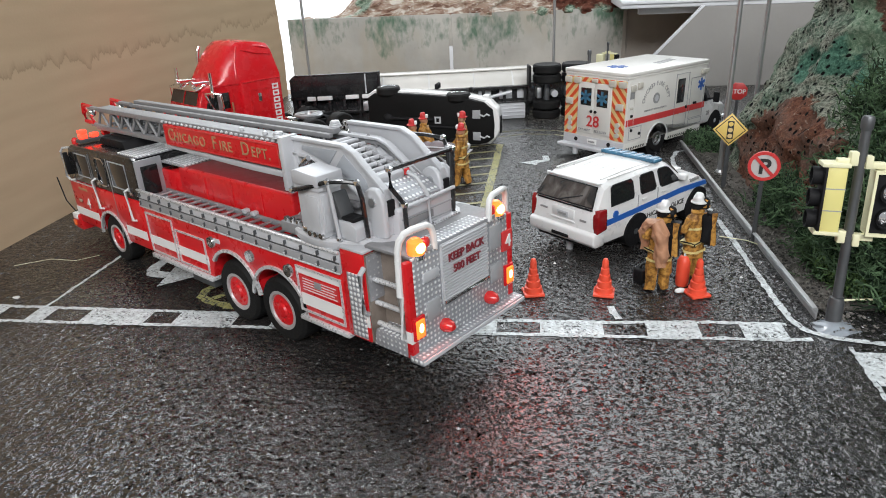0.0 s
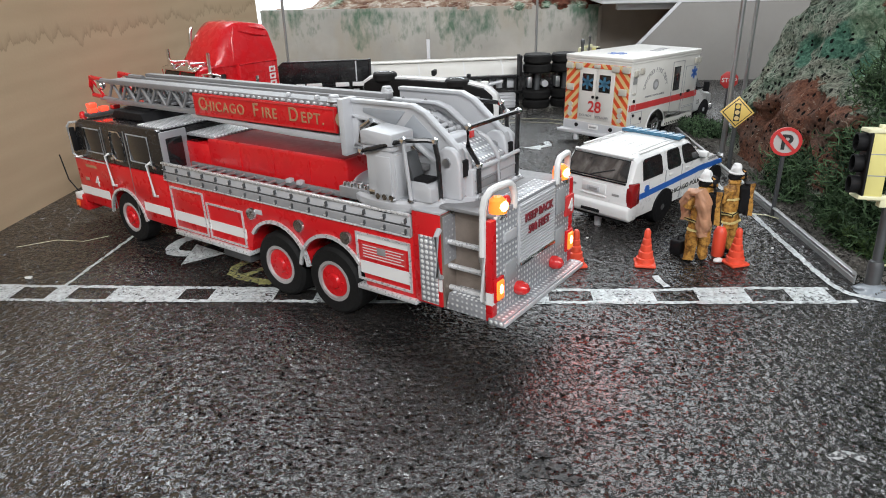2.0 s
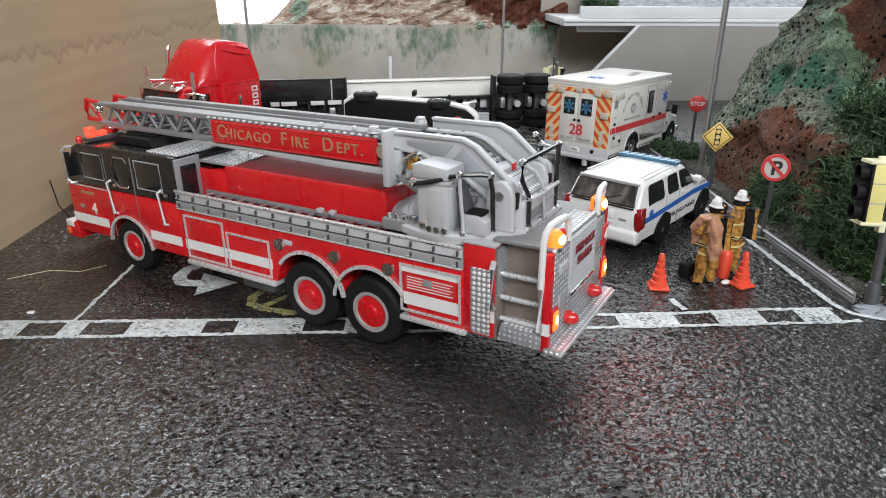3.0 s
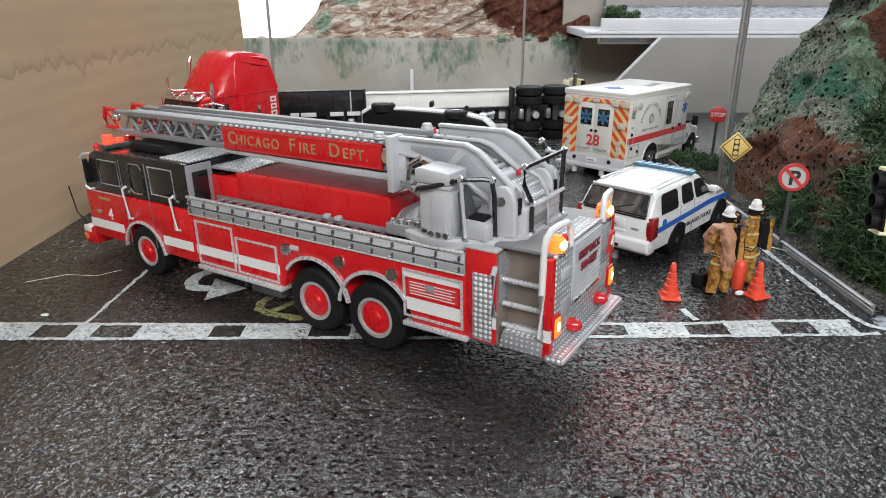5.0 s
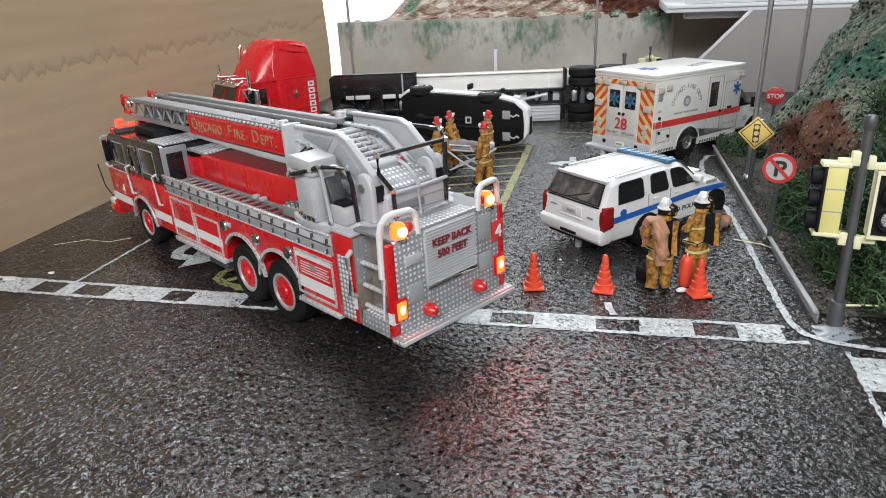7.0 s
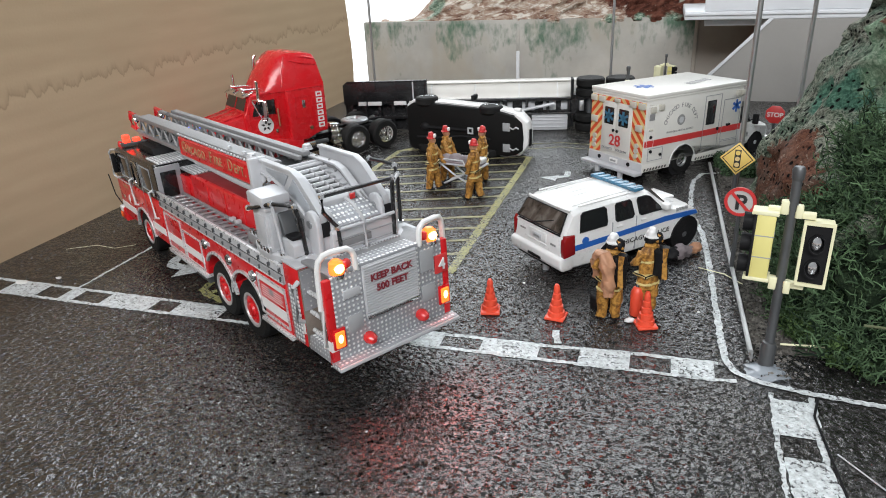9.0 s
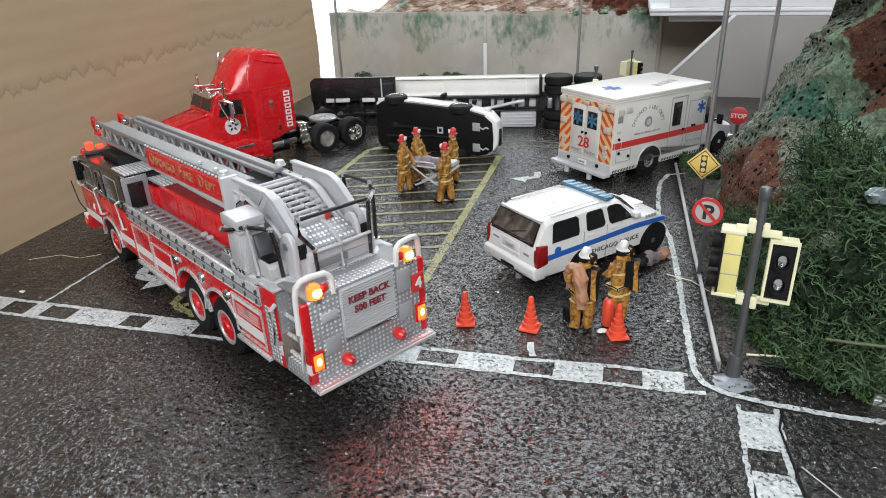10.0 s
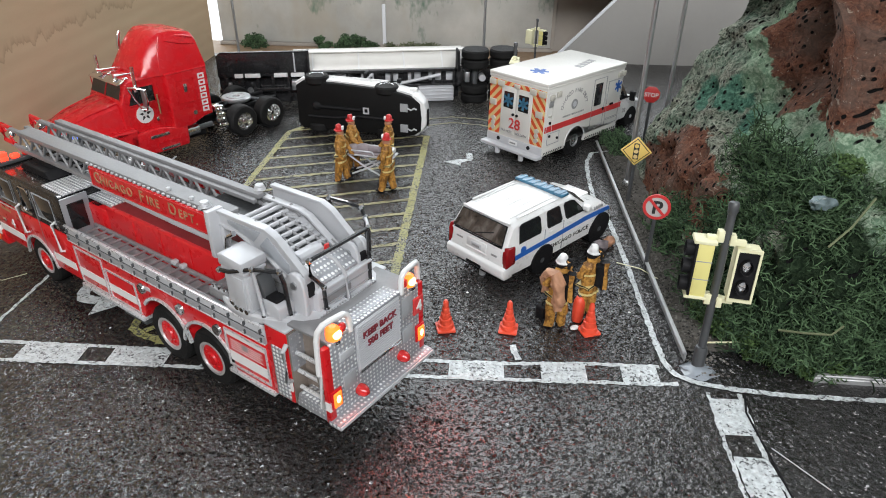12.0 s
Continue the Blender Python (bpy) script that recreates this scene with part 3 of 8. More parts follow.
def cardboard_wall():
    """A sheet of cardboard with a slightly wavy free edge and an open fluted edge."""
    bm = B()
    rows = []
    for k in range(25):
        z = -1 + k * 5.0
        end = 347 + 2.2 * math.sin(z * 0.05) + 1.2 * noise.noise(Vector((z * 0.11, 3, 0)))
        rows.append([(-262 - 0.6 * math.sin(z * 0.02), y, z) for y in (-330, -150, 0, 60, 120, 180, 240, 300)] + [(-262, end, z)])
    front = [[bm.verts.new(p) for p in r] for r in rows]
    back = [[bm.verts.new((p[0] - 3.2, p[1], p[2])) for p in r] for r in rows]
    n, m = len(rows), len(rows[0])
    for a in range(n - 1):
        for b in range(m - 1):
            bm.faces.new((front[a][b], front[a][b + 1], front[a + 1][b + 1], front[a + 1][b]))
            bm.faces.new((back[a][b], back[a + 1][b], back[a + 1][b + 1], back[a][b + 1]))
        bm.faces.new((front[a][-1], back[a][-1], back[a + 1][-1], front[a + 1][-1]))
    ob = mesh_object("wall_cardboard", bm, CARD, True)
    return tagged(ob, "brown corrugated cardboard side wall with a dried water stain", "wall", kind="structure")


cardboard_wall()


def back_wall():
    root = tagged(new("wall_concrete"), "grey concrete retaining wall in panels with green mould runs", "wall", kind="structure")
    edges = [-289, -143, 3]
    for a, b in zip(edges, edges[1:]):
        part("panel", box(B(), a + 0.7, b - 0.7, 436, 442, -12.4, 50, 0.5), CONC, root)
    part("backing", box(B(), -288, 3, 439, 444, -12.4, 49), CONCB, root)
    part("joint_strip", box(B(), -144.6, -141.6, 434.8, 436.3, -12.4, 24, 0.3), BRIDGE, root, "pale upright joint strip")
    part("joint_strip", box(B(), -144.4, -141.8, 435.0, 436.3, 24.1, 49, 0.3), CONC, root)
    part("joint_strip", box(B(), 1.2, 4.4, 434.8, 437, -12.4, 48, 0.3), CONCB, root)
    part("base_strip", box(B(), -289, 3, 431, 435.8, -12.4, -9.5, 0.6), CONCB, root)
    return root


back_wall()


def bridge():
    root = tagged(new("bridge"), "white road bridge with a gravelled deck and grey abutment", "bridge", kind="structure")
    part("deck", box(B(), -9, 300, 362, 470, 54, 59.5, 0.6), BRIDGE, root)
    part("parapet", box(B(), 4, 300, 363.5, 369, 59.6, 68, 0.6), BRIDGE, root)
    part("kerb_lip", box(B(), -9, 300, 360.5, 362, 57.0, 58.8, 0.3), BRIDGE, root)
    bm = B()
    nx, ny = 110, 16
    g = [[bm.verts.new((18 + 282.0 * i / nx, 369.2 + 66.0 * j / ny, 66.5 + 9.0 * (j / ny) ** 0.7 + 1.6 * noise.noise(Vector((i * 0.9, j * 0.9, 2))) + 0.9 * noise.noise(Vector((i * 2.1, j * 2.1, 7))))) for j in range(ny + 1)] for i in range(nx + 1)]
    for i in range(nx):
        for j in range(ny):
            bm.faces.new((g[i][j], g[i + 1][j], g[i + 1][j + 1], g[i][j + 1]))
    part("gravel_bed", bm, GRAVEL, root, "pale gravel on the bridge deck")
    # abutment face with its raking end and white edge strip
    part("abutment", prism(B(), [(-16, -12.4), (46.5, 54), (300, 54), (300, -12.4)], 357, 363), CONCG, root, "smooth grey abutment wall")
    bm = B()
    prism(bm, [(-18.0, -12.4), (45.2, 55), (48.0, 55), (-15.2, -12.4)], 355.5, 357.4, 0.2)
    part("edge_strip", bm, BRIDGE, root, "white raking edge strip")
    part("end_wall", box(B(), -12, 22, 446, 452, 40, 130), CONCB, root, "brown-grey wall behind the deck")
    part("rear_ledge", box(B(), 22, 300, 436, 452, 59.6, 84, 0.6), CONCG, root, "grey ledge behind the gravel")
    part("rear_coping", box(B(), 22, 300, 434.5, 437, 81.5, 85, 0.4), BRIDGE, root)
    part("inner_wall", box(B(), 4.4, 300, 437, 442, -12.4, 54), CONCB, root, "brown-grey wall under the bridge")
    part("soffit_beam", box(B(), 5, 300, 372, 380, 49, 53.8, 0.4), BRIDGE, root)
    return root


bridge()


def hill_side():
    """Moulded hillside: a rounded plan that draws in as it climbs, with creases and ledges."""
    bm = B()
    nu, nz = 220, 96
    grid = []
    for k in range(nz):
        z = -1 + 150.0 * k / (nz - 1)
        inset = 15 + 0.10 * z + 0.0042 * z * z if z < 90 else 15 + 9 + 34 + (z - 90) * 0.9
        ledge = min(1.0, max(0.0, (z - 36) / 12.0))
        row = []
        for i in range(nu):
            u = i / (nu - 1)
            # the path round the foot: along the cross street, round the corner, along the road, and away behind
            L = [150.0, 48.0, 112.0, 52.0, 150.0]
            s = u * sum(L)
            rr = 30.6
            if s < L[0]:
                p, nrm = Vector((196 - s, 4, 0)), Vector((0, -1, 0))
            elif s < L[0] + L[1]:
                a = (s - L[0]) / L[1] * math.pi / 2
                p, nrm = Vector((46 - rr * math.sin(a), 34.6 - rr * math.cos(a), 0)), Vector((-math.sin(a), -math.cos(a), 0))
            elif s < L[0] + L[1] + L[2]:
                p, nrm = Vector((15.4, 34.6 + (s - L[0] - L[1]), 0)), Vector((-1, 0, 0))
            elif s < sum(L[:4]):
                a = (s - sum(L[:3])) / L[3] * math.pi / 2
                p, nrm = Vector((15.4 + 33 * (1 - math.cos(a)), 146.6 + 33 * math.sin(a), 0)), Vector((-math.cos(a), math.sin(a), 0))
            else:
                p, nrm = Vector((48.4 + (s - sum(L[:4])), 179.6, 0)), Vector((0, 1, 0))
            front = min(1.0, max(0.0, (112 - p.y) / 16.0)) * (1.0 if s > L[0] else 0.5)
            p = p + Vector((3.2, 0, 0))
            q = p - nrm * (inset - 15 + 17.0 * ledge * front) + Vector((0, 0, z))
            crease = 1.5 + noise.fractal(q * 0.035, 1.0, 2.0, 4) * 6.5 + abs(noise.noise(q * 0.07 + Vector((9, 2, 5)))) * 5.0 + noise.noise(q * 0.22) * 1.8 + abs(noise.noise(q * 0.11 + Vector((4, 4, 9)))) * 5.0 - 1.5 - abs(noise.noise(q * 0.045 + Vector((1, 6, 2)))) * 7.0 + 2.0
            q = q - nrm * crease * min(1.0, 0.25 + z / 30.0)
            q.z += 1.5 * noise.noise(q * 0.08 + Vector((3, 8, 1))) * min(1.0, z / 10.0)
            row.append(bm.verts.new(q))
        grid.append(row)
    for k in range(nz - 1):
        for i in range(nu - 1):
            bm.faces.new((grid[k][i], grid[k][i + 1], grid[k + 1][i + 1], grid[k + 1][i]))
    bm.faces.new(grid[-1])
    bmesh.ops.recalc_face_normals(bm, faces=bm.faces)
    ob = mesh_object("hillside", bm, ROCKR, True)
    smooth_mesh(ob.data, 80)
    return tagged(ob, "moulded hillside of perforated rock painted green and brown", "hill", kind="structure")


hill_side()


def back_rock():
    bm = B()
    nx, nz = 200, 44
    grid = []
    for k in range(nz):
        w = k / (nz - 1)
        row = []
        for i in range(nx):
            x = -285 + 296.0 * i / (nx - 1)
            rise = min(1.0, max(0.0, (x + 252) / 62.0))
            top = 48 + 66 * rise + 6 * noise.noise(Vector((x * 0.03, 4, 2)))
            q = Vector((x, 437.0 + 34 * w, 47 + (top - 47) * w))
            # long folds that climb to the right
            u = q.x * 0.42 - (q.z - 48) * 0.9
            f = noise.fractal(q * 0.045, 1.0, 2.0, 4) * 7 + abs(noise.noise(Vector((u * 0.085, 2.0, q.x * 0.006)))) * 24 + abs(noise.noise(Vector((u * 0.2, 7.0, q.x * 0.02)))) * 5
            q.y += (f - 5) * min(1.0, w * 5)
            q.z += noise.noise(q * 0.09) * 2.5 * min(1.0, w * 4) + 1.6 * noise.noise(Vector((x * 0.12, 1, 3))) * (1 - min(1.0, w * 4))
            row.append(bm.verts.new(q))
        grid.append(row)
    for k in range(nz - 1):
        for i in range(nx - 1):
            bm.faces.new((grid[k][i], grid[k][i + 1], grid[k + 1][i + 1], grid[k + 1][i]))
    ob = mesh_object("back_hillside", bm, ROCKB, True)
    smooth_mesh(ob.data, 80)
    return tagged(ob, "brown and green painted rock slope above the retaining wall", "hill", kind="structure")


back_rock()

# ---- road markings ----
MARK_Z = 0.10


def ragged(bm, pts, width, rnd, step=1.2, amp=0.28, lift=0.0):
    """A painted stripe along a polyline, its edges uneven."""
    line = []
    for a, b in zip(pts, pts[1:]):
        a, b = Vector((*a, 0)), Vector((*b, 0))
        n = max(2, int((b - a).length / step))
        line += [a.lerp(b, k / n) for k in range(n)]
    line.append(Vector((*pts[-1], 0)))
    prev = None
    for i, p in enumerate(line):
        d = (line[min(i + 1, len(line) - 1)] - line[max(i - 1, 0)]).normalized()
        s = Vector((-d.y, d.x, 0))
        w0, w1 = width / 2 + rnd.uniform(-amp, amp), width / 2 + rnd.uniform(-amp, amp)
        pair = [bm.verts.new((p.x + s.x * w0, p.y + s.y * w0, MARK_Z + lift)), bm.verts.new((p.x - s.x * w1, p.y - s.y * w1, MARK_Z + lift))]
        if prev:
            bm.faces.new((prev[0], prev[1], pair[1], pair[0]))
        prev = pair


def marking(name, stripes, mat, label, seed, lift=0.0):
    bm, rnd = B(), random.Random(seed)
    for k, (pts, w) in enumerate(stripes):
        ragged(bm, pts, w, rnd, lift=lift + 0.02 * k)
    ob = mesh_object(name, bm, mat)
    return tagged(ob, label, "road marking", kind="structure")


def markings():
    # stop-line style crossing: two thin lines with white blocks between
    lines = [([(-262, 0.3), (-204, 0.0), (-150, -0.2), (-90, 0.0), (-48, 0.6), (-20, 2.4), (-1, 2.4)], 1.5),
             ([(-262, -8.6), (-200, -8.4), (-150, -7.8), (-100, -7.6), (-60, -6.8), (-30, -6.2), (-4, -5.6), (3, -5.0)], 1.5)]
    marking("crossing_line", lines, ROADW, "thin white painted crossing lines", 3)
    for k, (a, b, y0, y1) in enumerate([(-240, -224, -8, 0), (-214, -208, -8.4, 0), (-196.5, -176.5, -8.4, -0.4), (-168, -150, -8, -0.2), (-139, -122, -8, -0.2), (-112, -96, -7.5, 0), (-88, -76, -7, 0.2), (-64.5, -48, -6.8, 0.4), (-37, -23.5, -6.0, 2.0), (-13, -2.2, -5.6, 2.4)]):
        marking("crossing_block", [([(a, (y0 + y1) / 2), (b, (y0 + y1) / 2)], y1 - y0 + 0.6)], ROADW, "worn white painted crossing block", 20 + k, 0.08)
    # edge line of the road, its bend round the corner, and the far edge
    marking("edge_line", [([(1.2, 172), (-3, 160), (-4.6, 140), (-5, 113), (-1.6, 95), (-0.6, 75), (-0.2, 55), (0, 35), (0.4, 12), (1.0, 4), (3.2, -1.4), (8.5, -4.4), (19, -6.4), (34, -8.0), (61, -8.3), (110, -8.0), (200, -6)], 1.9)], ROADW, "white painted edge line bending round the corner", 5, 0.18)
    marking("edge_line", [([(1.0, 172), (9, 175), (16, 174)], 1.6)], ROADW, "white painted edge line", 6, 0.22)
    marking("lane_line", [([(-212.6, 0.5), (-211.6, 38), (-211, 90), (-211, 150)], 1.2)], ROADW, "thin white painted lane line", 7, 0.15)
    marking("lane_mark", [([(-43.6, 2.4), (-45.2, 9.6)], 2.0)], ROADW, "short white painted tick on the road", 8, 0.12)
    # crossing on the side street
    marking("crossing_line", [([(10.6, -8), (9.6, -28), (9.2, -50), (8.6, -90)], 1.2), ([(19.4, -8), (18.4, -34), (20.4, -45), (21.5, -62), (23, -90)], 1.4)], ROADW, "thin white painted crossing lines", 9)
    for k, (a, b) in enumerate([(-24.5, -10.5), (-50, -32), (-78, -60)]):
        marking("crossing_block", [([(14.6, a), (14.6, b)], 8.6)], ROADW, "worn white painted crossing block", 60 + k, 0.08)
    # arcs on the far street
    marking("far_line", [([(-120, 199), (-100, 204), (-85.7, 207), (-74, 212.5), (-57, 210), (-46, 203), (-36, 190)], 1.0), ([(-110, 212), (-84, 218.7), (-74, 222), (-57, 219.5), (-44, 213), (-30, 200)], 1.0)], ROADT, "faded curved double line on the far street", 10)
    # yellow hatched island
    marking("hatch_border", [([(-86.4, 190), (-86.8, 112), (-87.2, 40)], 3.4), ([(-157, 197.5), (-163, 190), (-165, 127), (-165, 40)], 3.0)], ROADY, "worn yellow border of the hatched island", 11)
    for k in range(13):
        y = 191 - 13.2 * k
        xe = min(-88.2, -162.5 + (190 - y) / 0.33) if y < 188 else -150
        if xe > -160:
            marking("hatch_bar", [([(-162.8, y), (xe, y + (xe + 162.8) * 0.33)], 2.0)], ROADT, "faded tan hatching bar", 30 + k, 0.06)
    # arrows
    def arrow(strokes, head, mat, label, seed):
        bm, rnd = B(), random.Random(seed)
        for pts, w in strokes:
            ragged(bm, pts, w, rnd)
        vs = [bm.verts.new((px, py, MARK_Z + 0.03)) for px, py in head]
        f = bm.faces.new(vs)
        f.normal_update()
        if f.normal.z < 0:
            f.normal_flip()
        tagged(mesh_object("turn_arrow", bm, mat), label, "road marking", kind="structure")
    arrow([([(-62.5, 166.5), (-62.0, 158.0)], 3.0), ([(-61.5, 158.5), (-68.0, 155.0)], 3.0)], [(-66.5, 150.0), (-66.0, 159.0), (-75.0, 154.5)], ROADW, "worn white painted turn arrow", 41)
    arrow([([(-189.5, 38.5), (-193.2, 35.0), (-194.0, 29.0), (-192.0, 24.5), (-186.0, 23.8)], 4.2)], [(-187.0, 31.5), (-185.2, 15.2), (-174.6, 24.0)], ROADW, "worn white hooked turn arrow", 42)
    arrow([([(-165.0, 19.5), (-167.6, 14.0), (-167.2, 9.4), (-163.0, 6.4), (-153.4, 3.4)], 2.8), ([(-162.9, 8.4), (-157.6, 14.6)], 2.2)], [(-157.0, 1.8), (-156.6, 6.0), (-151.6, 3.0)], ROADY, "worn yellow hooked turn arrow", 43)


markings()

# ---- wheels shared by all vehicles ----


def wheel(root, x, y, z, r, w, out, rim_mat, hub_mat, name="wheel", spokes=0, rim=0.60):
    """A wheel on an axle along y; out is +1 where the outer face looks to +y."""
    tyre = part(name, lathe(B(), [(r * rim, -w / 2), (r * 0.90, -w / 2), (r * 0.985, -w * 0.40), (r, -w * 0.2), (r, w * 0.2), (r * 0.985, w * 0.40), (r * 0.90, w / 2), (r * rim, w / 2)], (x, y, z), "y", 32, cap=False), RUBBER, root)
    f = y + out * w / 2
    part("rim", lathe(B(), [(r * rim * 1.03, f - out * w * 0.30), (r * rim * 1.03, f + out * 0.10), (r * rim * 0.88, f + out * 0.12), (r * rim * 0.84, f - out * 0.5), (r * 0.12, f - out * 0.6)], (x, 0, z), "y", 28), rim_mat, tyre)
    bm = B()
    lathe(bm, [(r * rim * 0.83, f - out * 0.60), (r * rim * 0.80, f - out * 0.30), (r * rim * 0.40, f - out * 0.1), (r * rim * 0.34, f + out * 0.5), (r * rim * 0.12, f + out * 0.6)], (x, 0, z), "y", 24)
    for k in range(8):
        a = k * math.pi / 4
        cx, cz = x + r * rim * 0.55 * math.cos(a), z + r * rim * 0.55 * math.sin(a)
        cyl(bm, (cx, f - out * 0.6, cz), (cx, f + out * 0.12, cz), r * 0.045, seg=6)
    if spokes:
        for k in range(spokes):
            a = 2 * math.pi * k / spokes
            cyl(bm, (x + r * rim * 0.2 * math.cos(a), f - out * 0.3, z + r * rim * 0.2 * math.sin(a)), (x + r * rim * 0.86 * math.cos(a), f - out * 0.05, z + r * rim * 0.86 * math.sin(a)), r * 0.055, seg=6)
    part("hub", bm, hub_mat, tyre)
    return tyre


def arch_outline(x0, x1, z0, z1, arches, n=10):
    """A side outline with round wheel openings along its foot; arches: (x, z, radius) in rising x."""
    pts = [(x0, z1), (x0, z0)]
    for ax, az, r in arches:
        half = math.sqrt(max(0.01, r * r - (z0 - az) ** 2))
        a0 = math.atan2(z0 - az, -half)
        a1 = math.atan2(z0 - az, half)
        if a0 < 0:
            a0 += 2 * math.pi
        for k in range(n + 1):
            a = a0 + (a1 - a0) * k / n
            pts.append((ax + r * math.cos(a), az + r * math.sin(a)))
    pts += [(x1, z0), (x1, z1)]
    return pts


def arc_strip(bm, cx, cz, r, a0, a1, y0, y1, thick, n=14):
    ring = []
    for k in range(n + 1):
        a = radians(a0 + (a1 - a0) * k / n)
        ring.append([(cx + q * math.cos(a), y, cz + q * math.sin(a)) for q, y in ((r, y0), (r + thick, y0), (r + thick, y1), (r, y1))])
    return loft(bm, ring)


def frame_bars(bm, x0, x1, z0, z1, y, w, out, depth=0.35):
    """A raised rectangular trim on a side face at y."""
    ya, yb = sorted((y, y + out * depth))
    box(bm, x0, x1, ya, yb, z0, z0 + w)
    box(bm, x0, x1, ya, yb, z1 - w, z1)
    box(bm, x0, x0 + w, ya, yb, z0 + w, z1 - w)
    box(bm, x1 - w, x1, ya, yb, z0 + w, z1 - w)
    return bm


# ---- the ladder fire truck ----


def ladder_truck():
    t = thing("ladder_truck", -81.4, -24.3, 147.5, 1.25, "red and silver ladder fire truck with lit amber warning lamps", "fire truck", z=1.22)
    W = 18.6
    # chassis and running gear
    part("chassis", box(B(), 6, 160, -8, 8, 8.5, 13, 0.4), MATT, t)
    for x in (47.2, 67.3):
        for s in (1, -1):
            wheel(t, x, s * 13.8, 9.0, 9.15, 8.6, s, RIMM, RED, rim=0.58)
        part("axle", cyl(B(), (x, -10, 9.85), (x, 10, 9.85), 1.6), MATT, t)
    for s in (1, -1):
        wheel(t, 139.4, s * 15.4, 9.9, 8.3, 5.6, s, RIMM, RED, rim=0.58)
    # rear body with its wheel openings
    side = arch_outline(20.2, 113.4, 11.0, 26.4, [(46.4, 10, 11.3), (66.5, 10, 11.3)])
    for s in (1, -1):
        part("body_side", prism(B(), side, s * W, s * 9.5, 0.25), RED, t)
    part("body_floor", box(B(), 20.4, 113.2, -12, 12, 21.8, 26.4), MATT, t)
    part("body_front_wall", box(B(), 111.5, 113.3, -17.8, 17.8, 11.5, 26), RED, t)
    for s in (1, -1):
        o = s * W
        bm = B()
        arc_strip(bm, 46.4, 10, 11.1, 8, 145, o - s * 0.4, o + s * 0.55, 0.9)
        part("wheel_arch_trim", bm, BRIGHT, t)
        bm = B()
        arc_strip(bm, 66.5, 10, 11.1, 35, 172, o - s * 0.4, o + s * 0.55, 0.9)
        part("wheel_arch_trim", bm, BRIGHT, t)
        # white stripe along the side and its panels
        for a, b, z0, z1 in ((79, 113.3, 14.3, 17.2), (21.0, 36.6, 14.4, 17.6), (21.0, 37.2, 22.8, 24.2)):
            part("white_stripe", box(B(), a, b, min(o, o + s * 0.12), max(o, o + s * 0.12), z0, z1), WHITED, t)
        for x0, x1, z0, z1 in ((96.6, 112.6, 11.6, 24.8), (79.4, 95.6, 11.6, 22.4), (20.9, 37.4, 12.6, 24.8)):
            part("locker_trim", frame_bars(B(), x0, x1, z0, z1, o, 0.55, s), BRIGHT, t)
        for x in (75.5, 57.0, 40.6):
            part("fuel_cap", cyl(B(), (x, o - s * 0.2, 22.4), (x, o + s * 0.7, 22.4), 1.9, 1.6, 18), CHROME, t)
        part("badge_plate", box(B(), 71.0, 74.0, min(o, o + s * 0.2), max(o, o + s * 0.2), 22.6, 24.0, 0.1), LSILVER, t)
        flag = part("flag_decal", box(B(), 22.4, 36.0, min(o, o + s * 0.14), max(o, o + s * 0.14), 18.4, 22.2), REDD, t, "red striped flag decal")
        for k in range(5):
            part("flag_stripe", box(B(), 23.0 + 0.8 * (k % 2), 35.4, min(o, o + s * 0.2), max(o, o + s * 0.2), 18.7 + k * 0.72, 18.92 + k * 0.72), WHITED, flag)
        part("flag_canton", box(B(), 28.4, 31.0, min(o, o + s * 0.26), max(o, o + s * 0.26), 20.0, 21.8, 0.05), GREYD, flag, "small grey-blue flag corner")
        # running boards
        part("running_board", box(B(), 78, 113, min(o - s * 3, o + s * 0.9), max(o - s * 3, o + s * 0.9), 9.6, 11.0, 0.25), BRIGHT, t)
        part("running_board", box(B(), 19.5, 37.5, min(o - s * 3, o + s * 0.9), max(o - s * 3, o + s * 0.9), 10.2, 11.4, 0.25), BRIGHT, t)
        part("hanging_tank", box(B(), 80, 92, min(o - s * 5, o - s * 0.5), max(o - s * 5, o - s * 0.5), 6.6, 9.6, 0.4), DARKSTEEL, t)
        # upper catwalk rail with its pressed panels
        r0, r1 = sorted((o - s * 0.9, o + s * 0.1))
        rail = part("catwalk_rail", box(B(), 20.5, 114.5, r0, r1, 26.2, 31.4, 0.15), LSILVER, t, "silver bracketed rail along the body")
        a, b = sorted((o, o + s * 0.45))
        part("rail_cap", box(B(), 20.5, 114.5, a - 0.3, b + 0.15, 31.2, 31.9, 0.2), BRIGHT, rail)
        part("rail_groove", box(B(), 20.6, 114.4, a, b - 0.3 if s > 0 else b, 28.6, 29.0), DARKSTEEL, rail, "dark groove along the rail")
        part("lower_band", box(B(), 20.5, 114.5, *sorted((o, o + s * 0.35)), 26.2, 28.5, 0.12), RAILG, rail)
        part("rail_bead", box(B(), 20.5, 114.5, *sorted((o, o + s * 0.55)), 26.2, 26.6, 0.12), BRIGHT, rail)
        for k in range(16):
            x = 21.4 + k * 6.1
            for z0 in (26.9, 29.4):
                br = part("rail_bracket", box(B(), x, x + 0.4, *sorted((o, o + s * 0.8)), z0, z0 + 1.3, 0.1), DARKSTEEL, rail)
                part("bracket_lip", box(B(), x, x + 1.5, *sorted((o, o + s * 0.6)), z0, z0 + 0.3, 0.08), BRIGHT, br)
        # stowed ground ladder in the tray
        part("tray", box(B(), 47, 113, *sorted((s * 10.2, o - s * 0.9)), 26.4, 27.0), GREYP, t)
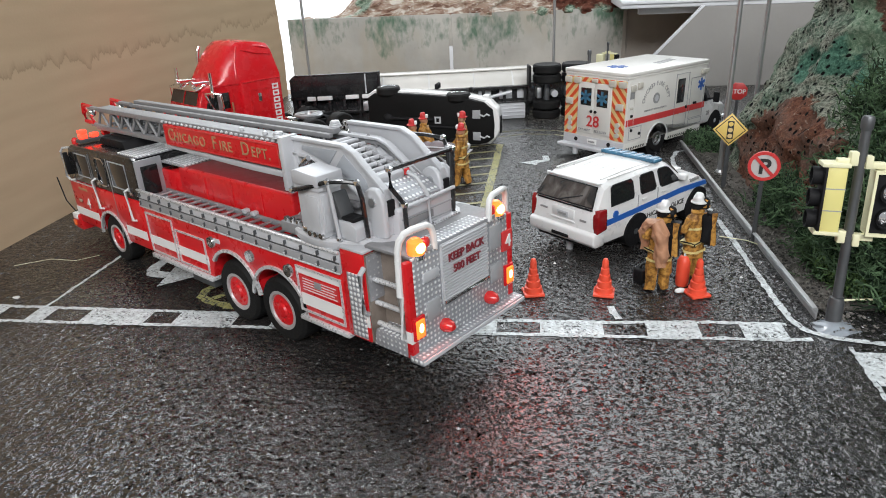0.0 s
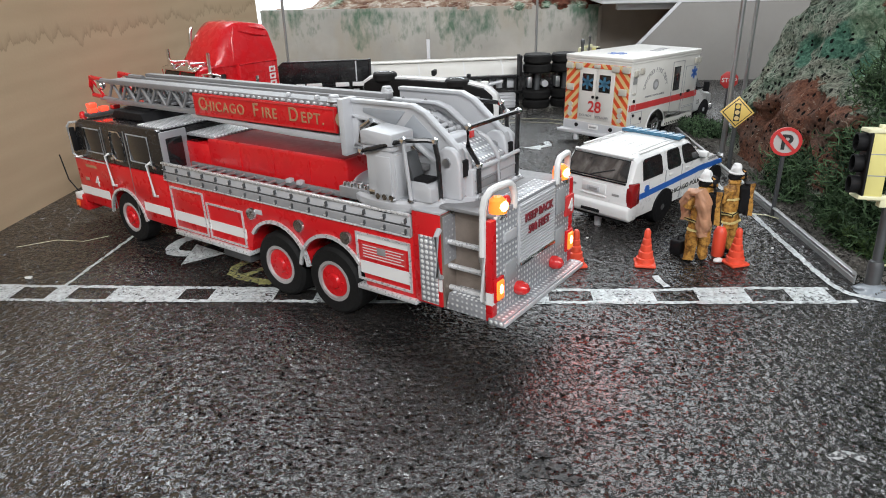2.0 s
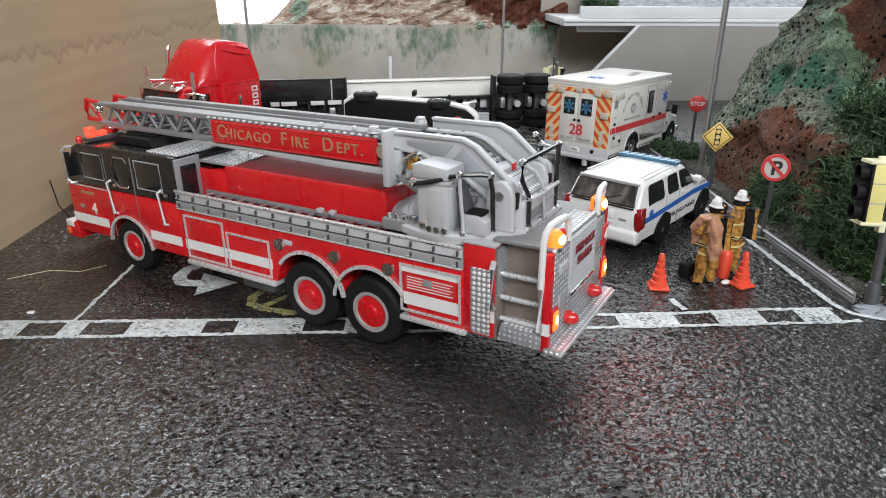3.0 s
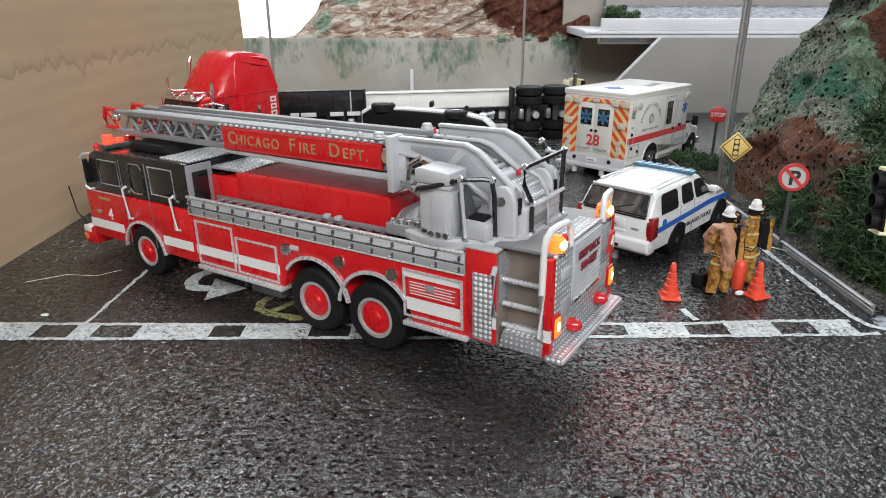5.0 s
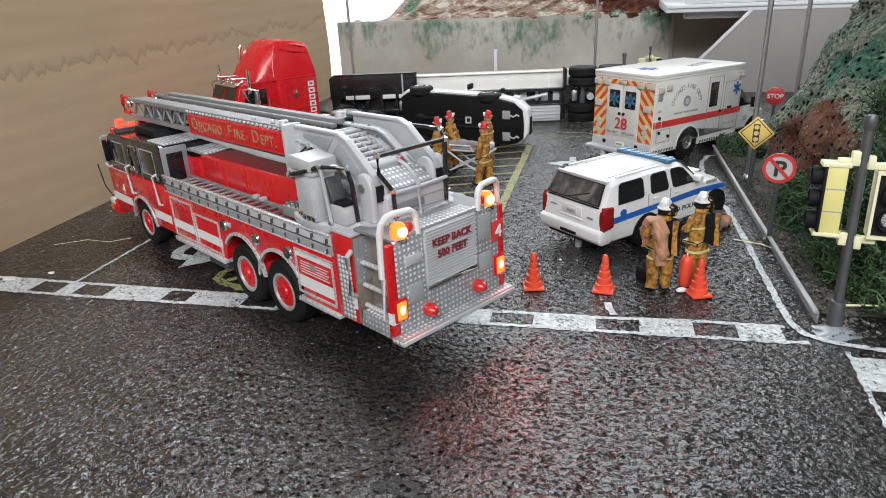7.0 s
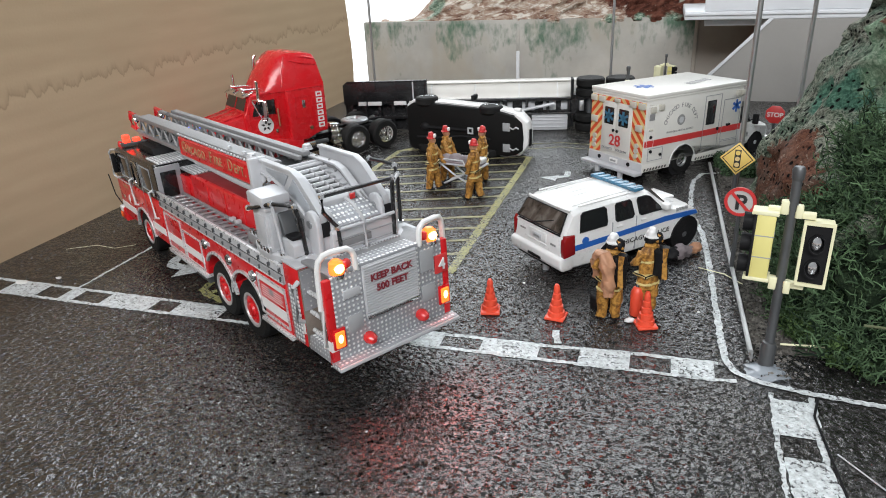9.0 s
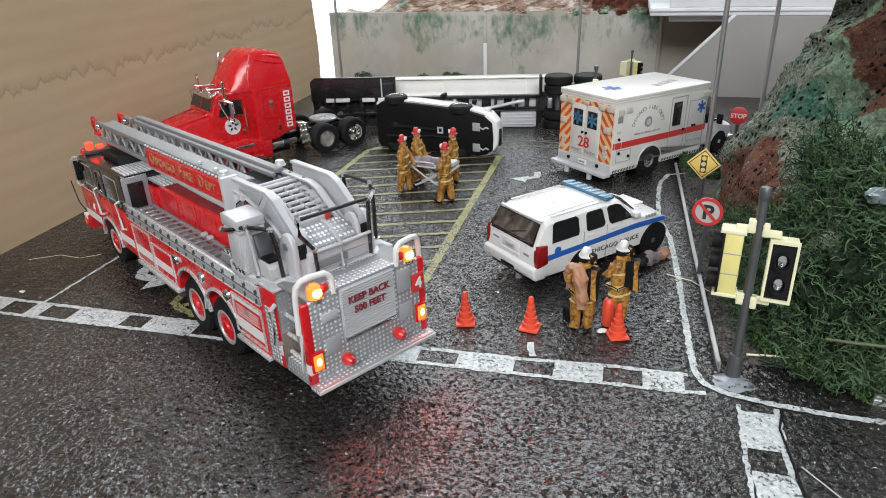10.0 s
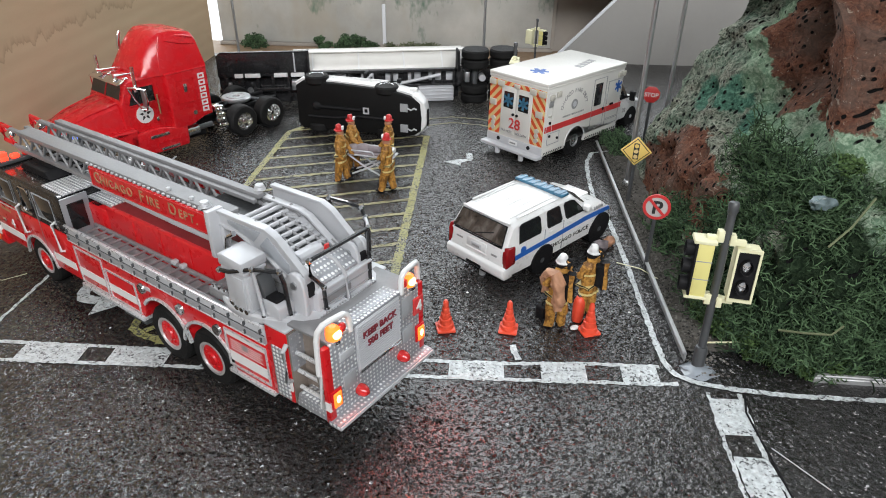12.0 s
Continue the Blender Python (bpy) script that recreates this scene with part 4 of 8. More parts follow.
        lad = part("ground_ladder", box(B(), 34, 110, *sorted((s * 10.9, s * 11.8)), 29.4, 30.8, 0.2), SILVER, t)
        part("ladder_rail", box(B(), 34, 110, *sorted((s * 16.4, s * 17.3)), 29.4, 30.8, 0.2), SILVER, lad)
        for k in range(17):
            x = 38 + k * 4.3
            part("rung", cyl(B(), (x, s * 11.5, 30.1), (x, s * 16.8, 30.1), 0.42, seg=8), STEEL, lad)
        for x in (62, 66):
            part("ladder_clamp", box(B(), x, x + 1.6, *sorted((s * 10.6, s * 12.4)), 30.4, 31.6, 0.2), LSILVER, lad)
    # hose bed: red tub with a ribbed flank and a tread-plate lid in front
    hb = part("hose_bed", box(B(), 47, 103, -10, 10, 26.4, 38.2, 0.7, 3), RED, t, "red hose bed with pressed ribs")
    # dark red sheet on the closed top stands for the open bed's shaded inside
    part("bed_mouth_shade", box(B(), 48.6, 101.4, -8.8, 8.8, 38.05, 38.25), BEDSHADE, hb, "dark red sheet for the shade inside the open bed")
    for s in (1, -1):
        for k in range(3):
            x = 60 + k * 14.0
            part("rib", box(B(), x, x + 0.5, *sorted((s * 9.9, s * 10.25)), 27.5, 37.0), RED, hb)
    part("front_tub", box(B(), 102.5, 113.6, -10, 10, 26.4, 36.4, 0.4), RED, t)
    part("tread_lid", box(B(), 100, 113.4, -9.6, 9.6, 38.1, 38.9, 0.15), TREAD, t)
    part("dark_pump_bay", box(B(), 108, 113.0, -9.8, 9.8, 31.4, 36.4, 0.3), MATT, t)
    # cab
    cab_side = arch_outline(113.8, 168.2, 11.0, 27.2, [(139.4, 9.6, 9.9)])
    cab = part("cab", prism(B(), cab_side, -W, W, 0.5), RED, t, "red lower cab")
    up = [(113.8, 27.2), (113.8, 40.3), (116, 41.0), (159.5, 40.6), (162.4, 39.4), (168.0, 28.6), (168.0, 27.2)]
    part("upper_cab", prism(B(), up, -W + 0.15, W - 0.15, 0.7, seg=3), BLACK, cab, "gloss black upper cab")
    for s in (1, -1):
        o = s * (W - 0.12)
        for x0, x1, z0, z1 in ((147.6, 157.6, 30.2, 38.0), (134.6, 141.6, 29.2, 38.4), (120.2, 131.4, 30.0, 38.4)):
            win = part("window", box(B(), x0, x1, *sorted((o - s * 0.3, o + s * 0.14)), z0, z1, 0.2), GLASS, cab)
            if x0 == 134.6:
                bm = B()
                tube(bm, [(x0 + 1.2, o + s * 0.2, z0), (x1 - 1.2, o + s * 0.2, z0), (x1, o + s * 0.2, z0 + 1.4), (x1, o + s * 0.2, z1 - 1.4), (x1 - 1.2, o + s * 0.2, z1), (x0 + 1.2, o + s * 0.2, z1), (x0, o + s * 0.2, z1 - 1.4), (x0, o + s * 0.2, z0 + 1.4)], 0.32, 6, True)
                part("window_trim", bm, CHROME, win)
            else:
                bm = B()
                tube(bm, [(x0, o + s * 0.12, z0), (x1, o + s * 0.12, z0), (x1, o + s * 0.12, z1), (x0, o + s * 0.12, z1)], 0.25, 6, True)
                part("window_trim", bm, GREYP, win)
        for x in (133.0, 146.2):
            part("door_gap", box(B(), x, x + 0.35, *sorted((o, o + s * 0.2)), 12, 39), STEEL, cab)
        for x in (144.6, 121.0):
            bm = B()
            tube(bm, [(x, o, 30.6), (x, o + s * 1.3, 30.2), (x - 0.8, o + s * 1.3, 20.6), (x - 0.8, o, 20.2)], 0.5, 8)
            part("grab_rail", bm, WHITE, cab)
            part("door_handle", box(B(), x - 3.2, x - 1.6, *sorted((o, o + s * 0.7)), 29.0, 30.0, 0.15), CHROME, cab)
        o2 = s * W
        for a, b in ((115, 128.9), (149.6, 168)):
            part("white_stripe", box(B(), a, b, *sorted((o2, o2 + s * 0.12)), 14.3, 17.2), WHITED, cab)
        bm = B()
        arc_strip(bm, 139.4, 9.6, 9.7, 5, 175, o2 - s * 0.4, o2 + s * 0.5, 0.8)
        part("wheel_arch_trim", bm, BRIGHT, cab)
        part("mirror_arm", tube(B(), [(162.0, o - s * 0.4, 39.4), (164.4, o + s * 0.8, 39.2), (165.0, o + s * 1.5, 38.0), (165.0, o + s * 1.6, 29.0), (164.0, o + s * 0.8, 27.6), (162.5, o - s * 0.2, 27.8)], 0.4, 8), BRIGHT, cab)
        part("mirror", box(B(), 163.6, 164.8, *sorted((o - s * 0.2, o + s * 1.4)), 29.6, 37.6, 0.35), MATT, cab)
        part("warning_lamp", box(B(), 160.5, 163, *sorted((o2, o2 + s * 0.4)), 19.5, 20.8, 0.15), CHROME, cab)
    # rear wall of the cab in tread plate with a dark window each side
    for s in (1, -1):
        rw = part("cab_rear_panel", box(B(), 113.2, 114.0, *sorted((s * 9.6, s * 18.3)), 27.0, 40.4, 0.15), TREAD, cab)
        part("rear_window", box(B(), 112.9, 113.4, *sorted((s * 11.4, s * 16.8)), 29.2, 38.4, 0.3), GLASS, rw)
    part("windscreen", prism(B(), [(167.6, 29.4), (163.0, 38.4), (163.5, 38.6), (168.2, 29.6)], -15.5, 15.5), GLASS, cab)
    part("grille", box(B(), 168.0, 168.8, -8, 8, 13, 25, 0.3), CHROME, cab)
    part("bumper", prism(B(), [(167, 7.6), (167, 13.4), (173.4, 13.4), (174.2, 12.6), (174.2, 8.6), (173.4, 7.6)], -W - 0.4, W + 0.4, 0.6), RED, t, "red front bumper with a white band")
    part("bumper_band", box(B(), 169, 173.2, -W - 0.6, W + 0.6, 11.4, 13.7, 0.3), WHITED, t)
    for s in (1, -1):
        part("bumper_lamp", box(B(), 171.2, 173.2, *sorted((s * (W + 0.2), s * (W + 1.0))), 8.8, 11.0, 0.3), AMBER, t)
        part("whip_marker", tube(B(), [(172.5, s * (W - 1), 13), (175.5, s * (W + 0.5), 18), (176.2, s * (W + 1.2), 27)], 0.22, 6), MATT, t)
    # roof: tread plate strip, black unit, lamp bar
    part("roof_tread", box(B(), 114.2, 127.5, -16.6, 16.6, 40.8, 41.4, 0.15), TREAD, cab)
    ac = part("roof_unit", prism(B(), [(129, 41), (131, 43.6), (146, 43.6), (149, 41)], -9, 13, 0.5), MATT, cab, "black roof unit")
    part("roof_unit_lid", box(B(), 132, 145, -6, 10, 43.5, 44.2, 0.3), MATT, ac)
    lb = part("light_bar", box(B(), 155.0, 158.6, -16.5, 16.5, 41.0, 42.2, 0.2), DARKSTEEL, cab)
    for y, m, z0 in ((14.4, RED_ON, 42.2), (14.4, RED_ON, 43.8), (10.6, RED_ON, 42.2), (6.6, REDL, 42.2), (-6.6, REDL, 42.2), (-10.6, BLUEL, 42.2), (-14.4, BLUEL, 42.2)):
        part("beacon", box(B(), 155.6, 158.0, y - 1.3, y + 1.3, z0, z0 + 1.5, 0.4, 3), m, lb)
    part("front_beacon", lathe(B(), [(1.1, 40.4), (1.1, 41.4), (0.8, 42.2), (0.4, 42.5)], (161.2, 15.8, 0), "z", 14), REDL, cab)
    part("horn", tube(B(), [(152, 4, 41.6), (160, 4, 42.0), (162, 4, 42.0)], [0.4, 0.5, 1.1], 10), CHROME, cab)
    # rear corner posts and the steps recessed beside them
    part("rear_core", box(B(), 0.6, 20.4, -13.5, 13.5, 11.0, 33.4, 0.2), GREYP, t)
    for s in (1, -1):
        o = s * W
        part("corner_post", box(B(), 12.6, 20.2, *sorted((s * 11.9, o)), 11.0, 32.8, 0.3), RED, t)
        part("corner_cap", box(B(), 12.4, 20.4, *sorted((s * 11.9, o + s * 0.1)), 32.8, 33.4, 0.15), LSILVER, t)
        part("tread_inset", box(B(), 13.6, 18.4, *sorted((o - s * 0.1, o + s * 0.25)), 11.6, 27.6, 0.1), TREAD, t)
        part("white_patch", box(B(), 12.5, 13.4, *sorted((o - s * 0.1, o + s * 0.2)), 15.0, 17.8), WHITED, t)
        bm = B()
        tube(bm, [(12.9, o - s * 0.2, 29.5), (12.5, o + s * 1.5, 28.6), (12.5, o + s * 1.5, 19.4), (12.9, o - s * 0.2, 18.4)], 0.65, 10)
        part("grab_rail", bm, LSILVER, t)
        part("recess_back", box(B(), 12.1, 12.6, *sorted((s * 13.8, o - s * 0.3)), 11.2, 32.6), BRNPL, t)
        part("recess_tread", box(B(), 11.8, 12.15, *sorted((s * 14.0, o - s * 0.4)), 21.6, 32.4), TREAD, t)
        part("recess_side", box(B(), 0.5, 12.2, *sorted((s * 13.4, s * 14.0)), 11.2, 33.0), BRNPL, t)
        for z in (15.2, 20.4, 26.0):
            part("step", cyl(B(), (1.6, o - s * 2.2, z + 0.4), (12.0, o - s * 2.2, z + 0.4), 0.6, seg=10), BRIGHT, t)
        part("step_plate", prism(B(), [(0.6, 11.0), (0.6, 13.6), (3.2, 15.2), (11, 15.2), (12, 11.0)], s * 12.2, o - s * 0.2, 0.2), TREAD, t)
        part("rear_post", box(B(), -0.3, 1.4, *sorted((s * 16.6, o)), 11.0, 33.6, 0.25), RED, t)
        part("post_patch", box(B(), -0.42, 1.5, *sorted((s * 16.8, o + s * 0.1)), 15.0, 17.8), WHITED, t)
        # hoop of white tube over the warning lamp
        bm = B()
        tube(bm, [(1.6, s * 17.6, 15.0), (1.7, s * 18.9, 16.0), (1.7, s * 19.0, 26.0), (1.6, s * 18.7, 36.0), (1.3, s * 18.3, 38.2), (0.8, s * 17.2, 39.6), (0.2, s * 15.4, 40.1), (-0.1, s * 11.4, 39.9), (-0.2, s * 10.2, 39.0), (-0.3, s * 9.7, 37.6), (-0.3, s * 9.6, 34.2)], 0.75, 10)
        part("lamp_hoop", bm, WHITE, t)
        part("warning_lamp", lathe(B(), [(1.0, 34.0), (1.8, 34.2), (1.9, 35.2), (1.7, 36.9), (0.9, 37.6)], (1.0, s * 14.0, 0), "z", 18), AMBER_ON, t, "lit amber warning lamp")
        part("lamp_bulb", blob(B(), (-0.35, s * 14.0, 35.7), 1.0, 1.35, 1.3, 2), WARM_ON, t, "bright bulb behind the lens")
        part("lamp_reflector", blob(B(), (0.4, s * 11.6, 36.0), 0.9, 1.3, 1.4, 2), REDL, t)
        part("lamp_base", cyl(B(), (1.0, s * 14.0, 33.2), (1.0, s * 14.0, 34.2), 1.9), CHROME, t)
        part("tail_lamp_bezel", box(B(), -0.9, -0.2, *sorted((s * 14.6, s * 18.2)), 15.4, 20.8, 0.25), RED, t)
        part("tail_lamp", box(B(), -1.3, -0.6, *sorted((s * 15.1, s * 17.7)), 15.9, 20.2, 0.3), AMBER_ON, t, "lit amber tail lamp")
        part("lamp_bulb", blob(B(), (-1.25, s * 16.4, 18.3), 0.35, 0.75, 1.2, 2), WARM_ON, t, "bright bulb behind the lens")
        part("hose_cap", lathe(B(), [(1.5, -0.1), (1.7, -1.2), (1.3, -2.6), (0.6, -3.2)], (0, s * 8.2, 15.2), "x", 16), REDL, t, "red round cap")
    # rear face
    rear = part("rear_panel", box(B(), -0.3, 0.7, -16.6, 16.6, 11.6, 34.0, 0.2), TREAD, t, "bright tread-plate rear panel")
    sh = part("roller_shutter", box(B(), -0.7, -0.2, -8.2, 8.2, 20.4, 34.4, 0.15), LSILVER, t, "silver roller shutter")
    for k in range(19):
        part("slat", cyl(B(), (-0.7, -7.9, 21.2 + k * 0.70), (-0.7, 7.9, 21.2 + k * 0.70), 0.31, seg=6), LSILVER, sh)
    lettering("rear_word", "KEEP BACK", 2.5, DARKRED, sh, (-1.15, 0, 29.9), (0, -1, 0), (0, 0, 1), bold=0.05, label="dark red warning words")
    lettering("rear_word", "500 FEET", 2.5, DARKRED, sh, (-1.15, 0, 26.9), (0, -1, 0), (0, 0, 1), bold=0.05, label="dark red warning words")
    part("shutter_bar", box(B(), -1.2, -0.5, -8.0, 8.0, 20.2, 21.2, 0.2), CHROME, sh)
    for y0, y1, z0, z1 in ((9.2, 13.6, 18.4, 22.8), (-13.6, -9.2, 18.4, 22.8), (-13.6, -9.2, 26.6, 32.6)):
        part("hatch", box(B(), -0.75, -0.2, y0, y1, z0, z1, 0.15), GREYP, t)
    part("name_plate", box(B(), -0.8, -0.2, 9.2, 14.0, 27.6, 29.8, 0.15), LSILVER, t)
    four = part("number_plate", box(B(), -0.9, -0.2, -18.0, -13.9, 24.8, 29.8, 0.15), REDD, t, "red plate with a white figure")
    lettering("figure", "4", 4.4, WHITED, four, (-1.05, -15.95, 25.8), (0, -1, 0), (0, 0, 1), bold=0.08)
    for s in (1, -1):
        lettering("cab_figure", "4", 5.2, WHITED, cab, (155.8, s * (W + 0.1), 18.2), (-s, 0, 0), (0, 0, 1), bold=0.06)
        part("door_mark", box(B(), 154.6, 161.4, *sorted((s * W, s * (W + 0.12))), 24.4, 25.3), GOLD, cab, "faint gold bar of tiny writing")
        part("cab_line", box(B(), 146.6, 168.0, *sorted((s * W, s * (W + 0.2))), 26.9, 27.3), BRIGHT, cab)
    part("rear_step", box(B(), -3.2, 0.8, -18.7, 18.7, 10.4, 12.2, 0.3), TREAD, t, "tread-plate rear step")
    part("step_edge", box(B(), -3.6, -3.1, -18.8, 18.8, 10.8, 11.8, 0.15), LSILVER, t)
    part("rear_deck", box(B(), 0.2, 14.2, -16.4, 16.4, 33.4, 34.2, 0.2), SILVER, t)
    part("deck_tread", box(B(), 0.6, 5.4, -9.5, 9.5, 34.2, 34.7, 0.15), TREAD, t)
    part("deck_lip", box(B(), -0.5, 0.9, -12, 12, 34.1, 35.1, 0.2), TREAD, t)
    # turntable
    tt = part("turntable", lathe(B(), [(19.0, 31.6), (19.4, 32.2), (19.4, 33.6), (18.9, 34.2), (4, 34.2)], (28.5, 0, 0), "z", 56), LSILVER, t, "round silver turntable deck")
    part("turntable_rear", prism(B(), [(11.5, -13.5), (9.0, -10.5), (8.6, 0), (9.0, 10.5), (11.5, 13.5), (20, 17.5), (20, -17.5)], 31.7, 34.25, 0.2, "z"), LSILVER, tt)
    part("deck_tread_ring", lathe(B(), [(18.4, 34.25), (18.2, 34.5), (15.4, 34.5), (15.2, 34.25)], (28.5, 0, 0), "z", 56, cap=False), TREAD, tt)
    ped = part("pedestal", prism(B(), [(10.6, 34.1), (10.6, 39.6), (11.2, 40.3), (14.0, 40.3), (20.0, 41.6), (38.0, 41.6), (40.0, 34.1)], -10.4, 8.6, 0.4), LSILVER, tt, "pale silver pedestal box")
    part("pedestal_line", box(B(), 10.35, 10.75, -9.6, 7.8, 37.6, 37.9), GREYP, ped)
    part("pedestal_line", box(B(), 10.35, 10.75, -9.6, 7.8, 35.0, 35.3), GREYP, ped)
    part("pedestal_panel", box(B(), 10.3, 10.7, -2.6, 6.4, 35.6, 37.4, 0.15), SILVER, ped)
    part("deck_shadow_gap", lathe(B(), [(19.0, 31.0), (19.0, 31.7)], (28.5, 0, 0), "z", 56), MATT, tt)
    for k in range(22):
        y = -10.2 + k * 0.95
        part("edge_stud", blob(B(), (9.0, y, 34.4), 0.35, 0.32, 0.3, 1), STEEL, tt)
    # operator's cabinet with a sloping lid
    cb = part("control_cabinet", box(B(), 23.8, 31.6, 12.8, 19.2, 34.2, 46.2, 0.5), LSILVER, tt, "pale silver control cabinet")
    part("cabinet_collar", box(B(), 23.5, 31.9, 12.5, 19.5, 45.2, 46.2, 0.2), LSILVER, cb)
    part("cabinet_lid", prism(B(), [(23.4, 46.3), (23.4, 49.0), (30.6, 49.7), (32.3, 49.3), (32.3, 46.3)], 12.2, 19.8, 0.4), LSILVER, cb)
    part("cabinet_door", box(B(), 24.5, 28.6, 19.1, 19.5, 35.6, 44.0, 0.15), LSILVER, cb)
    part("cabinet_side", box(B(), 23.5, 23.9, 13.4, 18.6, 35.6, 44.4, 0.15), LSILVER, cb)
    part("cabinet_vent", box(B(), 29.4, 31.0, 19.1, 19.6, 35.0, 36.2, 0.1), CHROME, cb)
    for k in range(3):
        part("gauge", cyl(B(), (24.6 + k * 1.9, 19.2, 35.0), (24.6 + k * 1.9, 19.8, 35.0), 0.7, seg=12), CHROME, cb)
    vb = part("valve_block", box(B(), 33.4, 43.0, 12, 17.2, 31.8, 34.6, 0.3), SILVER, tt)
    for k in range(4):
        part("valve_cap", cyl(B(), (34.8 + k * 2.2, 16.2, 34.4), (34.8 + k * 2.2, 16.2, 35.6), 0.7, seg=10), CHROME, vb)
    # operator's seat bucket behind the cabinet
    seat = part("control_seat", prism(B(), [(15.8, 34.3), (15.8, 37.6), (17.6, 38.6), (22.0, 38.6), (22.0, 34.3)], 12.0, 17.0, 0.4), LSILVER, tt)
    part("seat_back", prism(B(), [(20.2, 38.2), (22.6, 44.6), (23.6, 44.4), (22.2, 38.2)], 12.4, 16.4, 0.4), DARKSTEEL, seat)
    part("seat_pad", box(B(), 16.8, 21.0, 12.8, 16.4, 38.4, 39.4, 0.4), MATT, seat)

    # raking ladder arms: channels with flanges and a recessed web, two each side
    def ribbon(pts, y0, y1, thick):
        """A flat strip of metal bent along a line in the side plane."""
        up = []
        for i, (x, z) in enumerate(pts):
            a, b = pts[max(0, i - 1)], pts[min(len(pts) - 1, i + 1)]
            d = Vector((b[0] - a[0], b[1] - a[1])).normalized()
            up.append((x - d.y * thick, z + d.x * thick))
        return prism(B(), pts + up[::-1], y0, y1, 0.12)
    top = [(13.2, 42.4), (13.6, 44.4), (22.2, 51.6), (25.4, 52.9), (44.6, 52.9)]
    low = [(16.4, 39.6), (24.4, 45.0), (30.0, 47.0), (36.4, 49.6), (44.6, 49.9)]
    for s, yc in ((1, 9.4), (-1, -9.6)):
        ys = sorted((yc - 0.9, yc + 0.9))
        web = part("ladder_arm", prism(B(), top + low[::-1], *sorted((yc - 0.3, yc + 0.3))), LSILVER, tt, "pale silver raking ladder arm")
        part("upper_flange", ribbon(top[::-1], *ys, -0.8), LSILVER, web)
        part("lower_flange", ribbon(low[::-1], *ys, 0.7), LSILVER, web)
        part("web_panel", prism(B(), [(30.6, 48.4), (27.4, 51.9), (40.0, 51.9), (40.0, 50.8)], *sorted((yc + s * 0.25, yc + s * 0.55)), 0.1), WEBP, web, "grey-blue inset panel")
        part("web_panel", prism(B(), [(18.6, 42.6), (18.4, 45.8), (25.2, 51.4), (28.6, 47.8)], *sorted((yc + s * 0.25, yc + s * 0.55)), 0.1), WEBP, web, "grey-blue inset panel")
        part("arm_strut", prism(B(), [(41.6, 42.0), (41.6, 50.0), (43.8, 50.0), (43.8, 42.0)], *ys, 0.2), LSILVER, web)
        part("arm_brace", ribbon([(43.0, 43.6), (37.0, 40.4), (22.0, 40.4)], *ys, 1.2), SILVER, web)
        part("arm_link", tube(B(), [(40.6, yc + s * 1.6, 44.0), (39.6, yc + s * 1.7, 47.6), (36.6, yc + s * 1.6, 49.4)], 0.7, 10), CHROME, web)
        yi = yc - s * 3.3
        inner = part("inner_arm", prism(B(), [(15.0, 42.6), (16.0, 41.4), (29.5, 49.4), (60, 49.6), (60, 50.6), (29.0, 50.8)], *sorted((yi - 0.3, yi + 0.3))), SILVER, tt)
        part("inner_flange", ribbon([(60, 51.4), (30.5, 51.4), (27.0, 50.4), (14.6, 41.8)], yi - 1.0, yi + 1.0, 0.7), LSILVER, inner)
        part("inner_web", ribbon([(60, 49.0), (31.5, 48.8), (17.0, 40.8)], yi - 1.0, yi + 1.0, 0.6), LSILVER, inner)
        for k in range(4):
            x = 31.0 + k * 7.0
            part("inner_tie", cyl(B(), (x, yi, 48.8), (x + 3.2, yi, 51.6), 0.4, seg=6), SILVER, inner)
        # rounded pivot cheeks either side of the arm's foot
        lug = [(11.6, 34.2), (11.6, 42.2), (12.2, 44.2), (13.6, 45.5), (15.4, 45.7), (17.0, 44.8), (18.0, 43.0), (18.4, 40.0), (18.8, 34.2)]
        for y0, y1 in ((yc + s * 1.0, yc + s * 2.7), (yc - s * 2.6, yc - s * 1.2)):
            lg = part("pivot_cheek", prism(B(), lug, *sorted((y0, y1)), 0.55, seg=3), LSILVER, tt, "rounded silver pivot cheek")
        part("pivot_slot", box(B(), 11.8, 13.2, *sorted((yc - s * 1.2, yc + s * 1.0)), 39.0, 42.6, 0.1), MATT, tt)
        part("slot_fill", box(B(), 12.6, 18.6, *sorted((yc - s * 1.2, yc + s * 1.0)), 34.2, 41.0), LSILVER, tt)
        part("pivot_pin", cyl(B(), (14.8, yc - s * 2.9, 42.4), (14.8, yc + s * 3.1, 42.4), 1.0), STEEL, tt)
        part("lift_cylinder", cyl(B(), (18, yi, 37.5), (33, yi, 46.5), 1.3), CHROME, tt)
    # treads, console and tubes between the arms
    # added dark sheet puts shade into the gaps between the tubes
    part("tube_gap_shade", prism(B(), [(19.5, 42.0), (19.5, 43.2), (37.0, 48.2), (60.0, 48.6), (60.0, 47.8), (37.0, 47.2)], -6.0, 5.8, 0.1), DARKSTEEL, tt, "dark sheet under the tubes for the shade in their gaps")
    part("step_board", prism(B(), [(11.6, 40.0), (11.6, 40.9), (18.2, 44.4), (19.4, 43.4)], -6.8, 6.6, 0.15), TREAD, tt, "tread-plate sloping step")
    part("console", prism(B(), [(18.6, 41.0), (18.6, 45.4), (19.6, 46.2), (22.0, 46.0), (22.0, 41.0)], -2.4, 5.6, 0.25), LSILVER, tt)
    part("red_button", box(B(), 18.1, 18.7, -3.8, -2.2, 44.4, 46.0, 0.2), REDL, tt, "small red switch")
